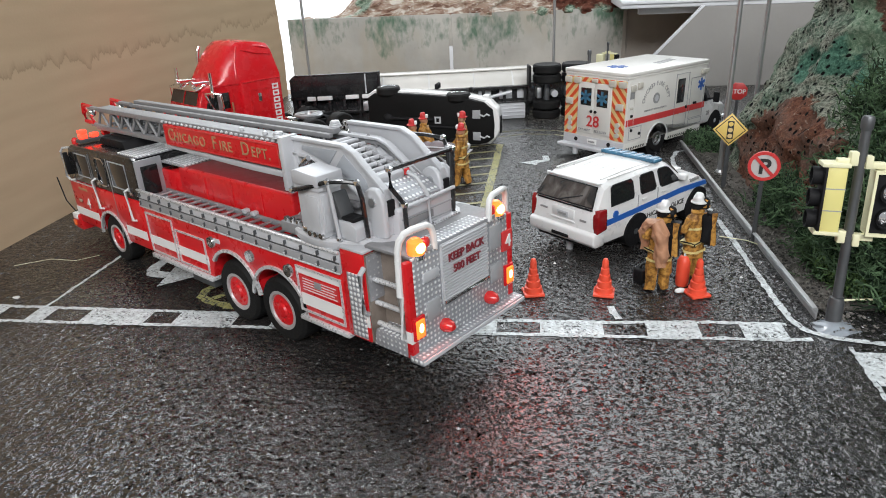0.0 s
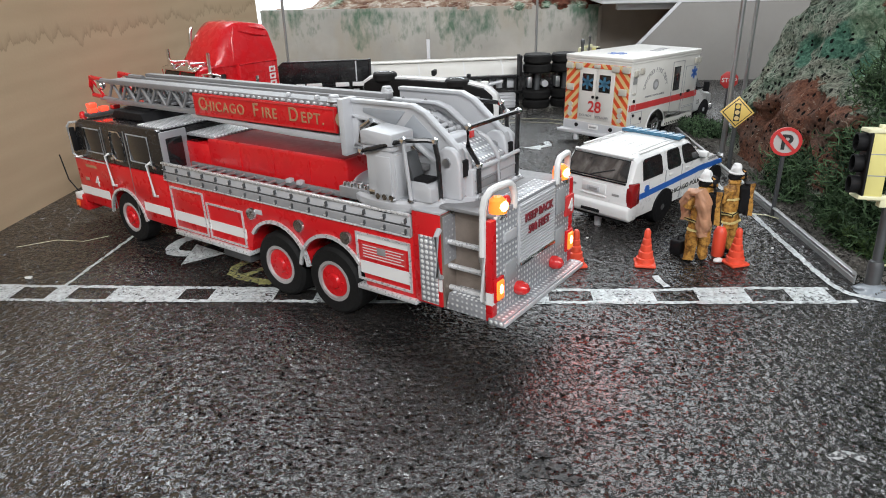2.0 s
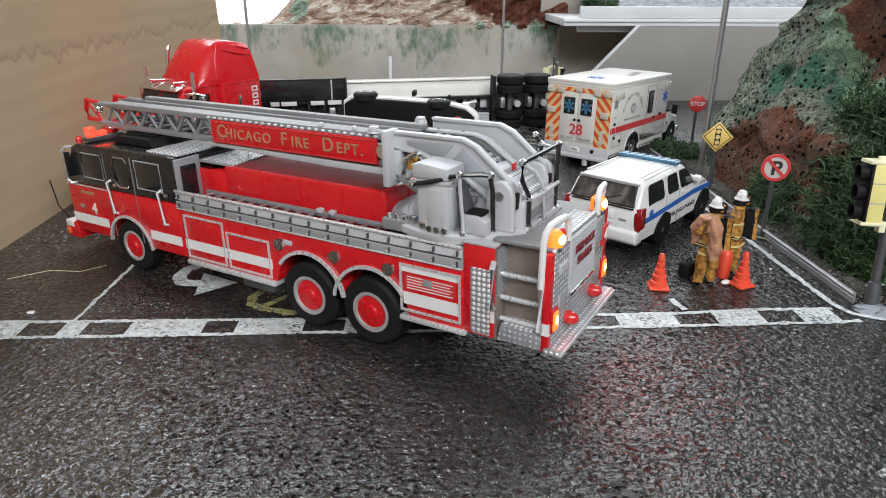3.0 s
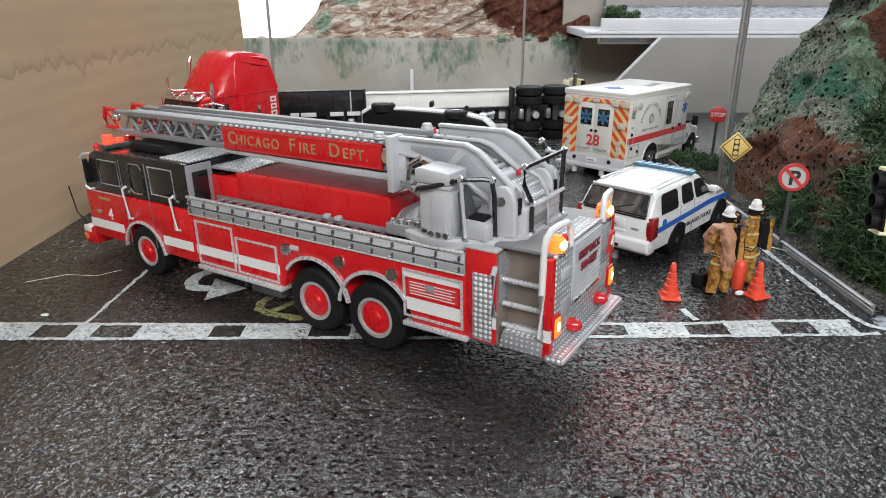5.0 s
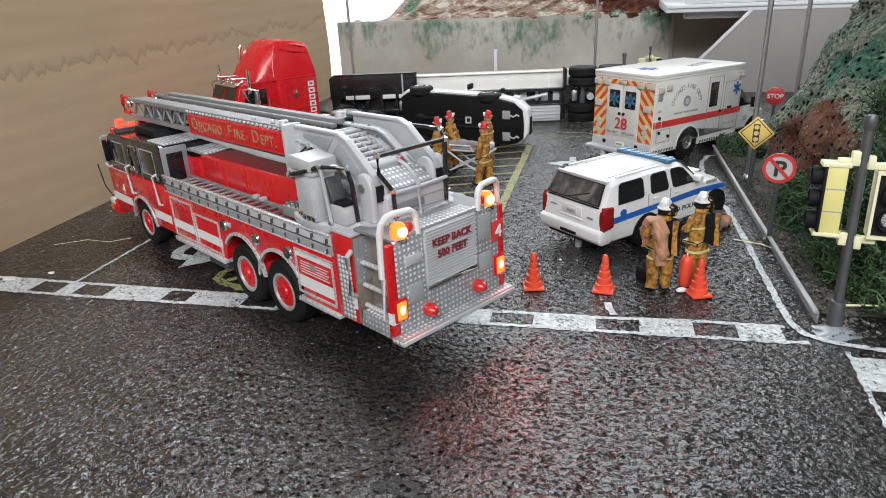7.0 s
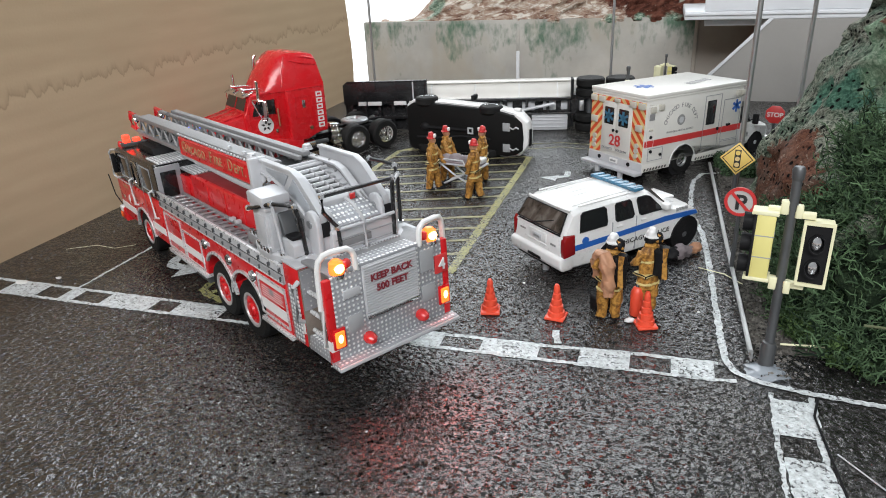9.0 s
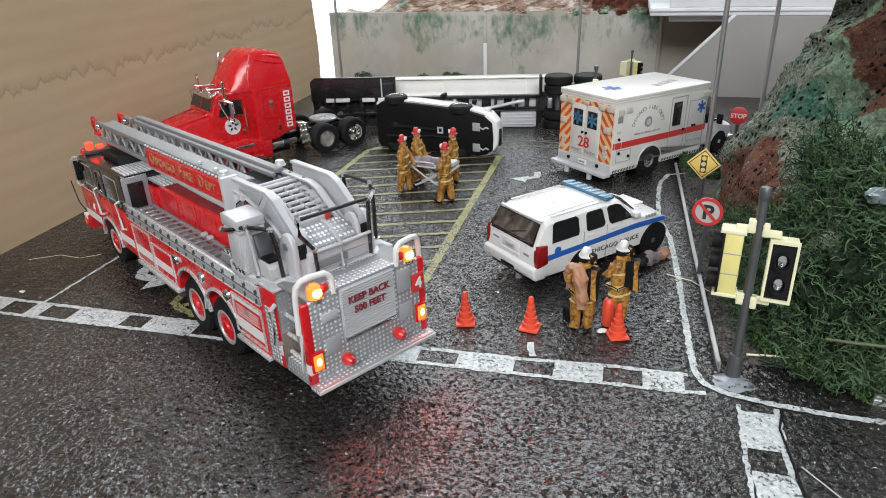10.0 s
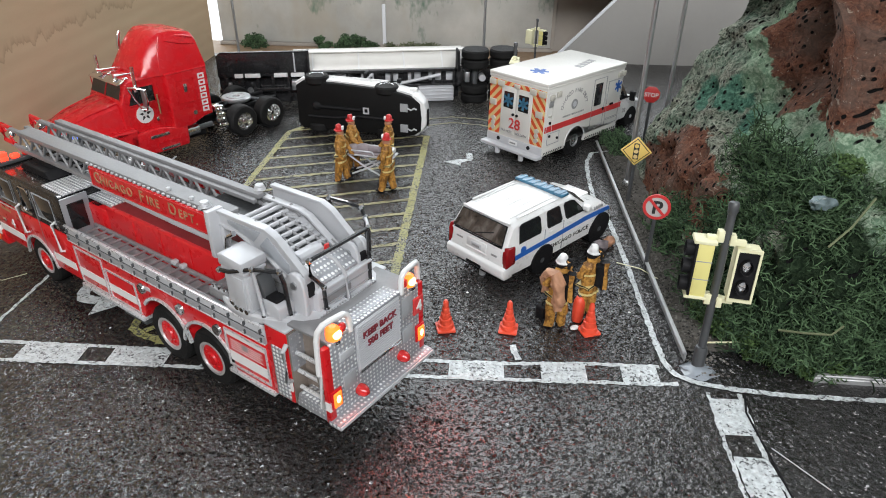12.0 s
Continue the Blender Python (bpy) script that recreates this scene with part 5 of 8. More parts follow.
    for k in range(9):
        x = 21.8 + k * 2.3
        z = min(45.0 + k * 0.72, 50.2)
        part("cross_tube", cyl(B(), (x, -6.2, z), (x, 6.0, z), 0.62, seg=10), LSILVER, tt)
    for y in (-4.4, -1.2, 2.6):
        part("long_tube", cyl(B(), (20.0, y, 44.6), (36.0, y + 0.6, 49.6), 0.45, seg=8), SILVER, tt)
    # aerial ladder: sign-clad lower section and lattice sections that reach over the cab
    al = part("aerial_ladder", box(B(), 42, 152, 4.6, 9.6, 50.9, 52.5, 0.3), SILVER, t, "silver aerial ladder")
    for y0, y1, x1, z0, z1 in ((-6.0, -3.6, 152, 51.2, 52.6), (-7.6, -6.2, 120, 50.2, 51.4), (7.4, 9.4, 156, 44.6, 46.0), (-6.0, -4.0, 156, 44.8, 46.0), (-3.4, -2.0, 158, 50.4, 51.6), (3.0, 4.4, 158, 50.4, 51.6)):
        part("chord", box(B(), 44, x1, y0, y1, z0, z1, 0.2), SILVER, al)
    for y, xa, xb in ((8.4, 106, 156), (-4.9, 46, 156), (3.6, 60, 158), (-2.6, 60, 158)):
        n = int((xb - xa) / 7.2)
        for k in range(n):
            x0 = xa + (xb - xa) * k / n
            x1 = xa + (xb - xa) * (k + 1) / n
            m = (x0 + x1) / 2
            part("lattice_bar", cyl(B(), (x0, y, 45.6), (m, y, 51.2), 0.46, seg=8), SILVER, al)
            part("lattice_bar", cyl(B(), (m, y, 51.2), (x1, y, 45.6), 0.46, seg=8), SILVER, al)
    for k in range(22):
        x = 48 + k * 4.9
        part("rung", cyl(B(), (x, -4.4, 46.4), (x, 7.6, 46.4), 0.45, seg=8), SILVER, al)
    part("lower_pan", prism(B(), [(40, 42.6), (40, 44.2), (108, 44.8), (108, 43.8), (64, 42.6)], 7.6, 10.0, 0.2), LSILVER, al)
    part("pan_bracket", box(B(), 43.4, 45.2, 8.0, 13.0, 40.6, 54.0, 0.3), LSILVER, al)
    board = part("sign_board", box(B(), 48.4, 105.4, 9.7, 10.5, 44.9, 51.3, 0.3), RED, al, "red sign board with gold words")
    part("sign_edge", frame_bars(B(), 48.8, 105.0, 45.2, 51.0, 10.5, 0.35, 1, 0.2), REDD, board)
    for word, size, x in (("C", 5.0, 101.2), ("HICAGO", 3.8, 91.2), ("F", 5.0, 78.0), ("IRE", 3.8, 72.6), ("D", 5.0, 63.4), ("EPT.", 3.8, 56.6)):
        lettering("sign_word", word, size, GOLD, board, (x, 10.55, 46.8), (-1, 0, 0), (0, 0, 1), spacing=1.22 if len(word) > 1 else 1.0, bold=0.04, label="dull gold painted words")
    part("sign_board", box(B(), 47.0, 107.0, -8.4, -7.6, 44.9, 50.2, 0.3), RED, al)
    for k in range(26):
        part("edge_stud", blob(B(), (49.0 + k * 2.3, 9.9, 51.7), 0.75, 0.5, 0.45, 1), LSILVER, al)
    for k in range(3):
        part("rivet", lathe(B(), [(0.7, 52.6), (0.6, 53.3), (0.2, 53.5)], (46 + k * 10.4, 8.4, 0), "z", 8), LSILVER, al)
    part("end_roller", cyl(B(), (46.2, 8.6, 48.6), (46.2, 11.2, 48.6), 1.8, seg=16), CHROME, al)
    for x, y in ((50, 9.0), (46.5, -6.5)):
        for k in range(3):
            part("roller", cyl(B(), (x, y, 52.5 + k * 0.55), (x, y, 52.9 + k * 0.55), 1.7 - 0.2 * k, 1.5 - 0.2 * k, 16), LSILVER, al)
    # red tip of the ladder
    for y in (8.6, -1.6):
        bm = B()
        tube(bm, [(158, y, 46.2), (165.0, y, 46.6), (165.6, y, 49.4), (164.6, y, 52.4), (158, y, 52.0)], 0.75, 8)
        part("ladder_tip", bm, RED, al, "red ladder tip")
        part("tip_lamp", blob(B(), (159.0, y, 50.0), 1.6, 1.4, 1.6, 2), CHROME, al)
        part("tip_web", cyl(B(), (158, y, 46.4), (164.6, y, 52.0), 0.4, seg=6), RED, al)
        part("tip_chord", cyl(B(), (150, y, 51.6), (160, y, 51.8), 0.8, seg=8), SILVER, al)
        part("tip_chord", cyl(B(), (150, y, 45.6), (160, y, 46.0), 0.8, seg=8), SILVER, al)
    # handrails
    def rail(pts, r=0.5, mat=BLACK):
        part("handrail", tube(B(), pts, r, 8), mat, tt)

    def clamp(*spots):
        for p in spots:
            part("rail_clamp", blob(B(), p, 0.95, 0.95, 0.95, 1), CHROME, tt)
    rail([(32.2, 19.9, 44.8), (28.0, 20.2, 45.8), (21.4, 18.4, 47.8), (17.0, 16.6, 48.0), (15.6, 15.2, 47.6)], 0.55)
    rail([(15.6, 15.2, 47.6), (15.4, 14.4, 44.0), (15.6, 13.6, 34.2)], 0.55)
    rail([(21.4, 18.4, 47.8), (21.2, 17.8, 41.0), (20.8, 17.4, 34.2)], 0.45, LSILVER)
    rail([(10.4, 10.4, 50.0), (10.4, 10.4, 46.0), (9.9, 7.2, 41.4), (10.2, 6.8, 34.2)], 0.55)
    rail([(10.4, 10.4, 50.0), (10.2, 2.0, 50.0), (10.4, -10.4, 49.8)], 0.55)
    rail([(10.4, -10.4, 50.0), (10.4, -10.0, 42.0), (10.5, -9.8, 34.2)], 0.6)
    rail([(9.7, 7.0, 40.8), (9.4, 0.0, 40.8), (9.9, -9.8, 40.8)], 0.45, LSILVER)
    rail([(9.5, -0.2, 34.4), (9.4, -0.2, 41.0), (9.8, 0.4, 43.0), (11.2, 1.6, 46.0), (13.0, 2.4, 47.2)], 0.5, LSILVER)
    rail([(31.2, -17.4, 34.2), (31.0, -17.4, 47.0), (31.0, -17.4, 50.0), (25.0, -18.0, 50.0), (19.6, -18.0, 49.8), (17.6, -17.2, 47.8), (17.2, -16.8, 34.2)], 0.55)
    rail([(10.4, -10.4, 48.6), (14.0, -14.0, 48.2), (17.6, -17.2, 47.8)], 0.45, LSILVER)
    clamp((32.2, 19.9, 44.8), (21.4, 18.4, 47.8), (15.6, 15.2, 47.6), (10.4, 10.4, 50.0), (9.9, 7.2, 41.2), (10.4, -10.4, 49.8), (19.6, -18.0, 49.8), (17.6, -17.2, 47.8), (31.0, -17.4, 50.0))
    for x, y in ((15.6, 13.6), (20.8, 17.4), (10.2, 6.8), (10.5, -9.8), (9.5, -0.2), (17.2, -16.8)):
        part("rail_foot", cyl(B(), (x, y, 34.2), (x, y, 34.8), 0.95, seg=10), CHROME, tt)
    return t


ladder_truck()

# ---- road vehicles ----


def plate(bm, pts, thick=0.25):
    """A thin panel on four or more points in space, thickened along its normal."""
    ps = [Vector(p) for p in pts]
    n = (ps[1] - ps[0]).cross(ps[2] - ps[0]).normalized()
    a = [bm.verts.new(p - n * thick * 0.5) for p in ps]
    b = [bm.verts.new(p + n * thick) for p in ps]
    fs = [bm.faces.new(a[::-1]), bm.faces.new(b)]
    for i in range(len(ps)):
        j = (i + 1) % len(ps)
        fs.append(bm.faces.new((a[i], a[j], b[j], b[i])))
    bmesh.ops.recalc_face_normals(bm, faces=fs)
    return bm


def body_ring(x, zb, zbelt, zroof, w, wb, wr):
    """A car's cross-section: foot, flank, belt line and roof."""
    half = [(wb * 0.86, zb), (wb, zb + 1.4), (w, (zb + zbelt) * 0.5), (w * 0.985, zbelt), (wr + (w - wr) * 0.12, zroof - min(1.6, (zroof - zbelt) * 0.4)), (wr * 0.90, zroof - 0.35), (wr * 0.5, zroof + 0.15)]
    return [(x, y, z) for y, z in half] + [(x, -y, z) for y, z in reversed(half)]


def star(bm, c, r, w, right, up, depth=0.15):
    """Six-pointed medical star of three crossed bars."""
    right, up = Vector(right), Vector(up)
    n = right.cross(up)
    for k in range(3):
        a = radians(60 * k + 90)
        d = right * math.cos(a) + up * math.sin(a)
        e = n.cross(d)
        plate(bm, [Vector(c) + d * r * i + e * w * j for i, j in ((-1, -1), (1, -1), (1, 1), (-1, 1))], depth)


def police_suv():
    t = thing("police_suv", -53.8, 51.9, 47, 0, "white police sport utility car with blue side stripe", "car")
    rings = [body_ring(-5.4, 5.4, 9.0, 11.0, 13.2, 12.6, 12.4), body_ring(-4.9, 5.0, 12.0, 18.6, 13.9, 13.4, 13.1), body_ring(-0.4, 4.4, 19.0, 26.4, 14.2, 13.6, 12.0), body_ring(2.2, 4.3, 19.0, 27.3, 14.2, 13.6, 11.9), body_ring(20, 4.0, 18.8, 27.8, 14.2, 13.6, 12.1), body_ring(31.5, 4.0, 18.6, 27.5, 14.2, 13.6, 11.9), body_ring(34.5, 4.0, 18.5, 26.6, 14.2, 13.6, 11.7), body_ring(42.0, 4.0, 18.2, 20.0, 14.1, 13.6, 12.4), body_ring(44.5, 4.0, 17.4, 18.8, 14.1, 13.6, 12.6), body_ring(53.5, 4.2, 15.8, 17.4, 14.0, 13.4, 12.2), body_ring(56.8, 4.6, 13.0, 15.4, 13.4, 12.8, 11.4), body_ring(58.2, 5.4, 9.5, 12.0, 12.4, 11.8, 10.4)]
    body = part("body", loft(B(), rings), WHITE, t, "glossy white body")
    # glass
    part("rear_window", plate(B(), [(-5.05, 11.6, 19.4), (-5.05, -11.6, 19.4), (-1.55, -10.4, 25.5), (-1.55, 10.4, 25.5)], 0.35), CARGLASS, body, "smoky rear window")
    part("window_gasket", tube(B(), [(-5.2, 11.8, 19.3), (-5.2, -11.8, 19.3), (-1.6, -10.6, 25.7), (-1.6, 10.6, 25.7)], 0.28, 6, True), MATT, body)
    part("rear_wiper", cyl(B(), (-5.4, 1.5, 19.7), (-3.6, -6.5, 22.4), 0.25, seg=6), MATT, body)
    part("windscreen", plate(B(), [(42.4, -10.8, 20.1), (42.4, 10.8, 20.1), (35.2, 10.6, 26.7), (35.2, -10.6, 26.7)], 0.3), CARGLASS, body)
    for s in (1, -1):
        def w(x, z):
            k = (z - 18.8) / (27.2 - 18.8)
            return (x, s * (13.98 - k * 1.75), z)
        for pts in ([(1.2, 18.9), (12.7, 19.0), (13.2, 20.2), (13.2, 24.9), (12.4, 25.8), (3.4, 25.8), (2.4, 25.0)], [(17.4, 19.2), (24.4, 19.2), (25.2, 20.2), (24.4, 25.2), (23.8, 25.9), (17.9, 25.9), (17.2, 25.2), (16.9, 19.8)], [(28.4, 19.2), (38.6, 19.2), (36.0, 22.0), (33.0, 25.2), (31.2, 25.9), (27.6, 25.9), (27.0, 25.2), (27.6, 19.9)]):
            q = [w(*p) for p in pts]
            win = part("side_window", plate(B(), q if s < 0 else q[::-1], 0.22), GLASS, body)
            bm = B()
            tube(bm, [Vector(p) + Vector((0, s * 0.12, 0)) for p in q], 0.22, 6, True)
            part("window_rubber", bm, MATT, win)
        for x in (15.2, 26.0):
            part("door_gap", box(B(), x, x + 0.25, *sorted((s * 13.6, s * 14.22)), 6.0, 19.4), GREYP, body)
        # stripe, lamps, wheels
        part("blue_stripe", prism(B(), [(-2.2, 12.2), (-2.2, 14.4), (16, 14.9), (40, 15.8), (55.4, 15.0), (56.4, 13.2), (40, 13.6), (16, 12.8)], s * 13.7, s * 14.26), BLUE, body, "blue stripe along the flank")
        part("tail_lamp", prism(B(), [(-5.3, 10.2), (-5.2, 16.6), (-4.4, 18.7), (-0.9, 18.7), (-0.5, 11.0)], s * 12.0, s * 14.35, 0.4), WINE, body, "dark red tail lamp")
        part("headlamp", prism(B(), [(54.5, 12.0), (54.0, 15.2), (57.2, 14.2), (57.8, 12.2)], s * 9.0, s * 13.6, 0.3), CLEARL, body)
        for x, rw in ((15.2, 6.0), (50.8, 6.6)):
            # flush black disc stands for the shaded opening of the wheel arch
            part("wheel_well", cyl(B(), (x, s * 9, 6.4), (x, s * 14.17, 5.9), rw, seg=28), MATT, body)
            wheel(t, x, s * 11.4, 5.5, 5.5, 4.6, s, DARKSTEEL, DARKSTEEL, rim=0.58)
        part("wing_mirror", box(B(), 37.6, 40.2, *sorted((s * 13.6, s * 16.6)), 19.4, 21.8, 0.6, 3), WHITE, body)
        for x in (17.2, 28.2):
            part("door_handle", box(B(), x, x + 2.4, *sorted((s * 14.1, s * 14.6)), 16.9, 17.6, 0.2), WHITE, body)
        part("roof_rail", box(B(), 3, 26, *sorted((s * 10.2, s * 10.9)), 27.3, 27.8, 0.2), WHITE, body)
        lettering("side_word", "CHICAGO POLICE", 2.7, INK, body, (30.6, s * 14.12, 9.0), (-s, 0, 0), (0, 0, 1), spacing=1.1, label="grey words on the doors")
        bars = [(45.6 + k * 1.5) for k in range(4)]
        for x in bars:
            part("unit_mark", box(B(), x, x + 0.9, *sorted((s * 13.6, s * 14.2)), 16.4, 17.6), GREYD, body)
        part("crest", cyl(B(), (3.6, s * 13.7, 15.4), (3.6, s * 14.32, 15.4), 1.4, seg=12), BLUE, body)
    for k in range(6):
        y = -8.6 + k * 3.44
        part("roof_rib", tube(B(), [(2.0, y, 27.2), (12, y, 27.72), (25.4, y, 27.75)], [0.22, 0.3, 0.22], 6), WHITE, body)
    part("roof_lip", tube(B(), [(-0.7, 11.0, 26.6), (-1.5, 6, 26.9), (-1.6, 0, 27.0), (-1.5, -6, 26.9), (-0.7, -11.0, 26.6)], 0.5, 8), WHITE, body)
    part("tow_shade", box(B(), -5.2, -4.0, -11.0, 11.0, 4.2, 5.6, 0.3), MATT, body)
    # tail gate
    part("tailgate_trim", box(B(), -5.3, -4.6, -11.6, 11.6, 18.1, 18.6, 0.2), MATT, body)
    part("plate_recess", box(B(), -5.5, -4.6, -4.6, 4.6, 13.2, 16.8, 0.3), WHITE, body)
    part("licence_plate", box(B(), -5.75, -5.3, -2.4, 2.4, 13.6, 15.6, 0.1), LSILVER, body, "small pale plate with unreadable marks")
    part("plate_mark", box(B(), -5.86, -5.7, -1.6, 1.6, 14.2, 15.0), GREYD, body)
    part("gate_handle", box(B(), -5.7, -5.2, -5.0, 5.0, 12.0, 12.7, 0.2), WHITE, body)
    part("gate_mark", box(B(), -5.4, -4.8, -9.6, -7.0, 13.4, 14.2), GREYD, body)
    part("gate_mark", box(B(), -5.4, -4.8, 7.0, 10.0, 14.6, 15.2), GREYD, body)
    part("bumper", prism(B(), [(-6.6, 6.2), (-6.8, 10.0), (-5.0, 10.8), (-1.0, 10.8), (-1.0, 5.0), (-5.4, 5.0)], -14.0, 14.0, 0.7, seg=3), WHITE, body)
    part("bumper_slot", box(B(), -6.95, -6.4, -3.6, 3.6, 6.4, 7.6, 0.2), MATT, body)
    part("front_bumper", prism(B(), [(54, 4.4), (54, 9.6), (58.4, 9.6), (59.4, 8.6), (59.2, 5.6), (58, 4.4)], -13.4, 13.4, 0.7, seg=3), WHITE, body)
    part("grille", box(B(), 57.2, 58.6, -8, 8, 9.8, 13.6, 0.3), MATT, body)
    part("bonnet_crease", box(B(), 44, 54, -5.2, 5.2, 17.6, 18.6, 0.5), WHITE, body)
    bar = part("light_bar", box(B(), 27.0, 31.4, -11.4, 11.4, 27.5, 28.9, 0.5, 3), LBLUE, t, "dark blue roof light bar")
    for k in range(7):
        y = -10.4 + k * 3.1
        part("light_pod", box(B(), 26.8, 31.6, y, y + 2.2, 27.8, 29.2, 0.35), LBLUE, bar)
    part("underside", box(B(), 2, 52, -11, 11, 3.4, 6, 0.4), MATT, t)
    for ob in t.children_recursive:
        if ob.type == "MESH" and not ob.name.startswith(("wheel", "rim", "hub")):
            for v in ob.data.vertices:
                if v.co.z > 6 * MM:
                    v.co.z = 6 * MM + (v.co.z - 6 * MM) * 0.905
    part("stand_peg", cyl(B(), (-1.5, 0, 0), (-1.5, 0, 5.2), 1.2, seg=10), GREYP, t)
    return t


police_suv()


def clip_poly(poly, rect):
    """Cuts a polygon of 2D points to a rectangle (x0, x1, y0, y1)."""
    for axis, lim, keep in ((0, rect[0], 1), (0, rect[1], -1), (1, rect[2], 1), (1, rect[3], -1)):
        out = []
        for i, p in enumerate(poly):
            q = poly[(i + 1) % len(poly)]
            a, b = (p[axis] - lim) * keep, (q[axis] - lim) * keep
            if a >= 0:
                out.append(p)
            if (a > 0 > b) or (a < 0 < b):
                k = a / (a - b)
                out.append((p[0] + (q[0] - p[0]) * k, p[1] + (q[1] - p[1]) * k))
        poly = out
        if len(poly) < 3:
            return []
    return poly


def ambulance():
    t = thing("ambulance", -40.3, 163.9, 48, 1.2, "cream-white box ambulance with red stripe and chevron rear", "ambulance", z=1.2)
    bx = part("box_body", box(B(), 0, 67, -17.5, 17.5, 7.6, 39.2, 0.5), AMBW, t, "cream-white box body")
    part("roof", box(B(), -0.4, 67.6, -17.9, 17.9, 38.4, 40.2, 0.5, 3), AMBW, bx)
    part("roof_band", box(B(), -0.3, 67.4, -17.75, 17.75, 37.4, 38.5, 0.2), AMBW, bx)
    st = B()
    star(st, (16, 0, 40.22), 4.6, 1.0, (0, -1, 0), (1, 0, 0))
    part("roof_star", st, BLUE, bx, "blue medical star on the roof")
    for k, x in enumerate((38, 43, 48, 53)):
        part("roof_mark", box(B(), x, x + 3.4, -9 + k, -5 + k, 40.1, 40.35), GREYD, bx)
    # chevrons: slanting bars clipped to the panels beside and above the doors
    for s in (1, -1):
        for rect in ((9.6, 17.1, 9.0, 36.6), (0.0, 9.6, 34.4, 36.6)):
            for k in range(-2, 16):
                z = 4 + k * 5.0
                for dz, m, nm in ((0.0, ORD, "orange_chevron"), (2.5, YELD, "yellow_chevron")):
                    poly = clip_poly([(0, z + 17 + dz), (17.5, z + dz - 3), (17.5, z + dz - 0.5), (0, z + 19.5 + dz)], rect)
                    if poly:
                        part(nm, plate(B(), [(-0.06, s * y, zz) for y, zz in (poly if s < 0 else poly[::-1])], 0.08), m, bx)
    # rear doors
    for s in (1, -1):
        d = part("rear_door", box(B(), -0.55, 0.1, *sorted((s * 0.15, s * 9.3)), 10.4, 34.2, 0.25), AMBW, bx, "cream-white rear door")
        part("door_window", box(B(), -0.75, -0.4, *sorted((s * 1.6, s * 7.6)), 23.6, 31.8, 0.3), GLASS, d)
        st = B()
        star(st, (-0.86, s * 4.6, 27.7), 3.2, 0.62, (0, -1, 0), (0, 0, 1), 0.12)
        part("window_star", st, LBLUE, d, "blue star on the glass")
        part("door_latch", cyl(B(), (-1.1, s * 1.2, 21.0), (-0.4, s * 1.2, 21.0), 0.7, seg=10), MATT, d)
        for y, z in ((15.2, 37.6), (9.8, 37.6)):
            part("marker_lamp", box(B(), -1.2, 0.0, *sorted((s * (y - 1.9), s * (y + 1.9))), z - 4.1, z - 1.2, 0.4), CLEARL, bx, "pale warning lamp")
        part("side_lamp", box(B(), -1.2, 0.0, *sorted((s * 12.2, s * 16.2)), 23.2, 26.4, 0.4), CLEARL, bx)
        for z in (11.6, 14.0, 16.4):
            part("tail_lamp", cyl(B(), (-0.9, s * 13.6, z), (0, s * 13.6, z), 1.2, seg=12), CLEARL, bx)
        part("step_light", cyl(B(), (-0.7, s * 9.5, 6.6), (0.2, s * 9.5, 6.6), 1.0, seg=12), MATT, bx)
    part("centre_lamp", box(B(), -1.1, 0, -1.7, 1.7, 34.6, 36.4, 0.4), CLEARL, bx)
    lettering("rear_figures", "28", 7.4, REDD, bx, (-0.75, 0, 13.9), (0, -1, 0), (0, 0, 1), bold=0.08, label="red painted figures")
    lettering("rear_words", "DO NOT", 1.7, GREYD, bx, (-0.75, 4.6, 11.3), (0, -1, 0), (0, 0, 1))
    lettering("rear_words", "FOLLOW", 1.7, GREYD, bx, (-0.75, -4.6, 11.3), (0, -1, 0), (0, 0, 1))
    part("rear_sill", box(B(), -0.4, 2, -17.3, 17.3, 3.8, 8.4, 0.3), LSILVER, t)
    part("licence_plate", box(B(), -0.8, -0.2, -2.6, 2.6, 5.4, 7.6, 0.15), WHITED, t, "small pale plate with unreadable marks")
    part("plate_mark", box(B(), -0.95, -0.7, -1.8, 1.8, 6.1, 6.9), GREYD, t)
    part("rear_step", box(B(), -4.6, 0.2, -18.0, 18.0, 3.0, 4.6, 0.4), LSILVER, t, "silver rear step bumper")
    for s in (1, -1):
        o = s * 17.5
        ya, yb = sorted((o - s * 0.1, o + s * 0.14))
        # outlines here use the same opening for the rear wheel
        part("red_stripe", box(B(), 0.4, 67.6, ya, yb, 16.0, 19.0), REDD, bx, "red stripe along the box")
        part("skirt", prism(B(), arch_outline(0.2, 66, 4.2, 8.2, [(27.0, 5.6, 8.6)]), o, s * 12, 0.15), AMBW, t)
        for k in range(34):
            x = 1.2 + k * 1.95
            if not 15.6 < x < 35.6:
                part("skirt_mark", plate(B(), [(x, o + s * 0.02, 4.6), (x + 0.9, o + s * 0.02, 4.6), (x + 1.5, o + s * 0.02, 5.8), (x + 0.6, o + s * 0.02, 5.8)][::(1 if s < 0 else -1)], 0.1), INK, t)
        for x0, x1, z0, z1 in ((39.4, 51.0, 9.6, 35.6), (53.0, 65.8, 12.0, 32.4), (3.0, 12.8, 9.2, 15.2), (1.4, 6.0, 15.6, 35.8), (53.2, 65.8, 8.6, 11.6)):
            part("door_outline", frame_bars(B(), x0, x1, z0, z1, o, 0.28, s, 0.16), GREYP if x0 > 2 else AMBW, bx)
        w = part("side_window", box(B(), 41.6, 46.8, *sorted((o, o + s * 0.3)), 21.8, 32.6, 0.3), GLASS, bx)
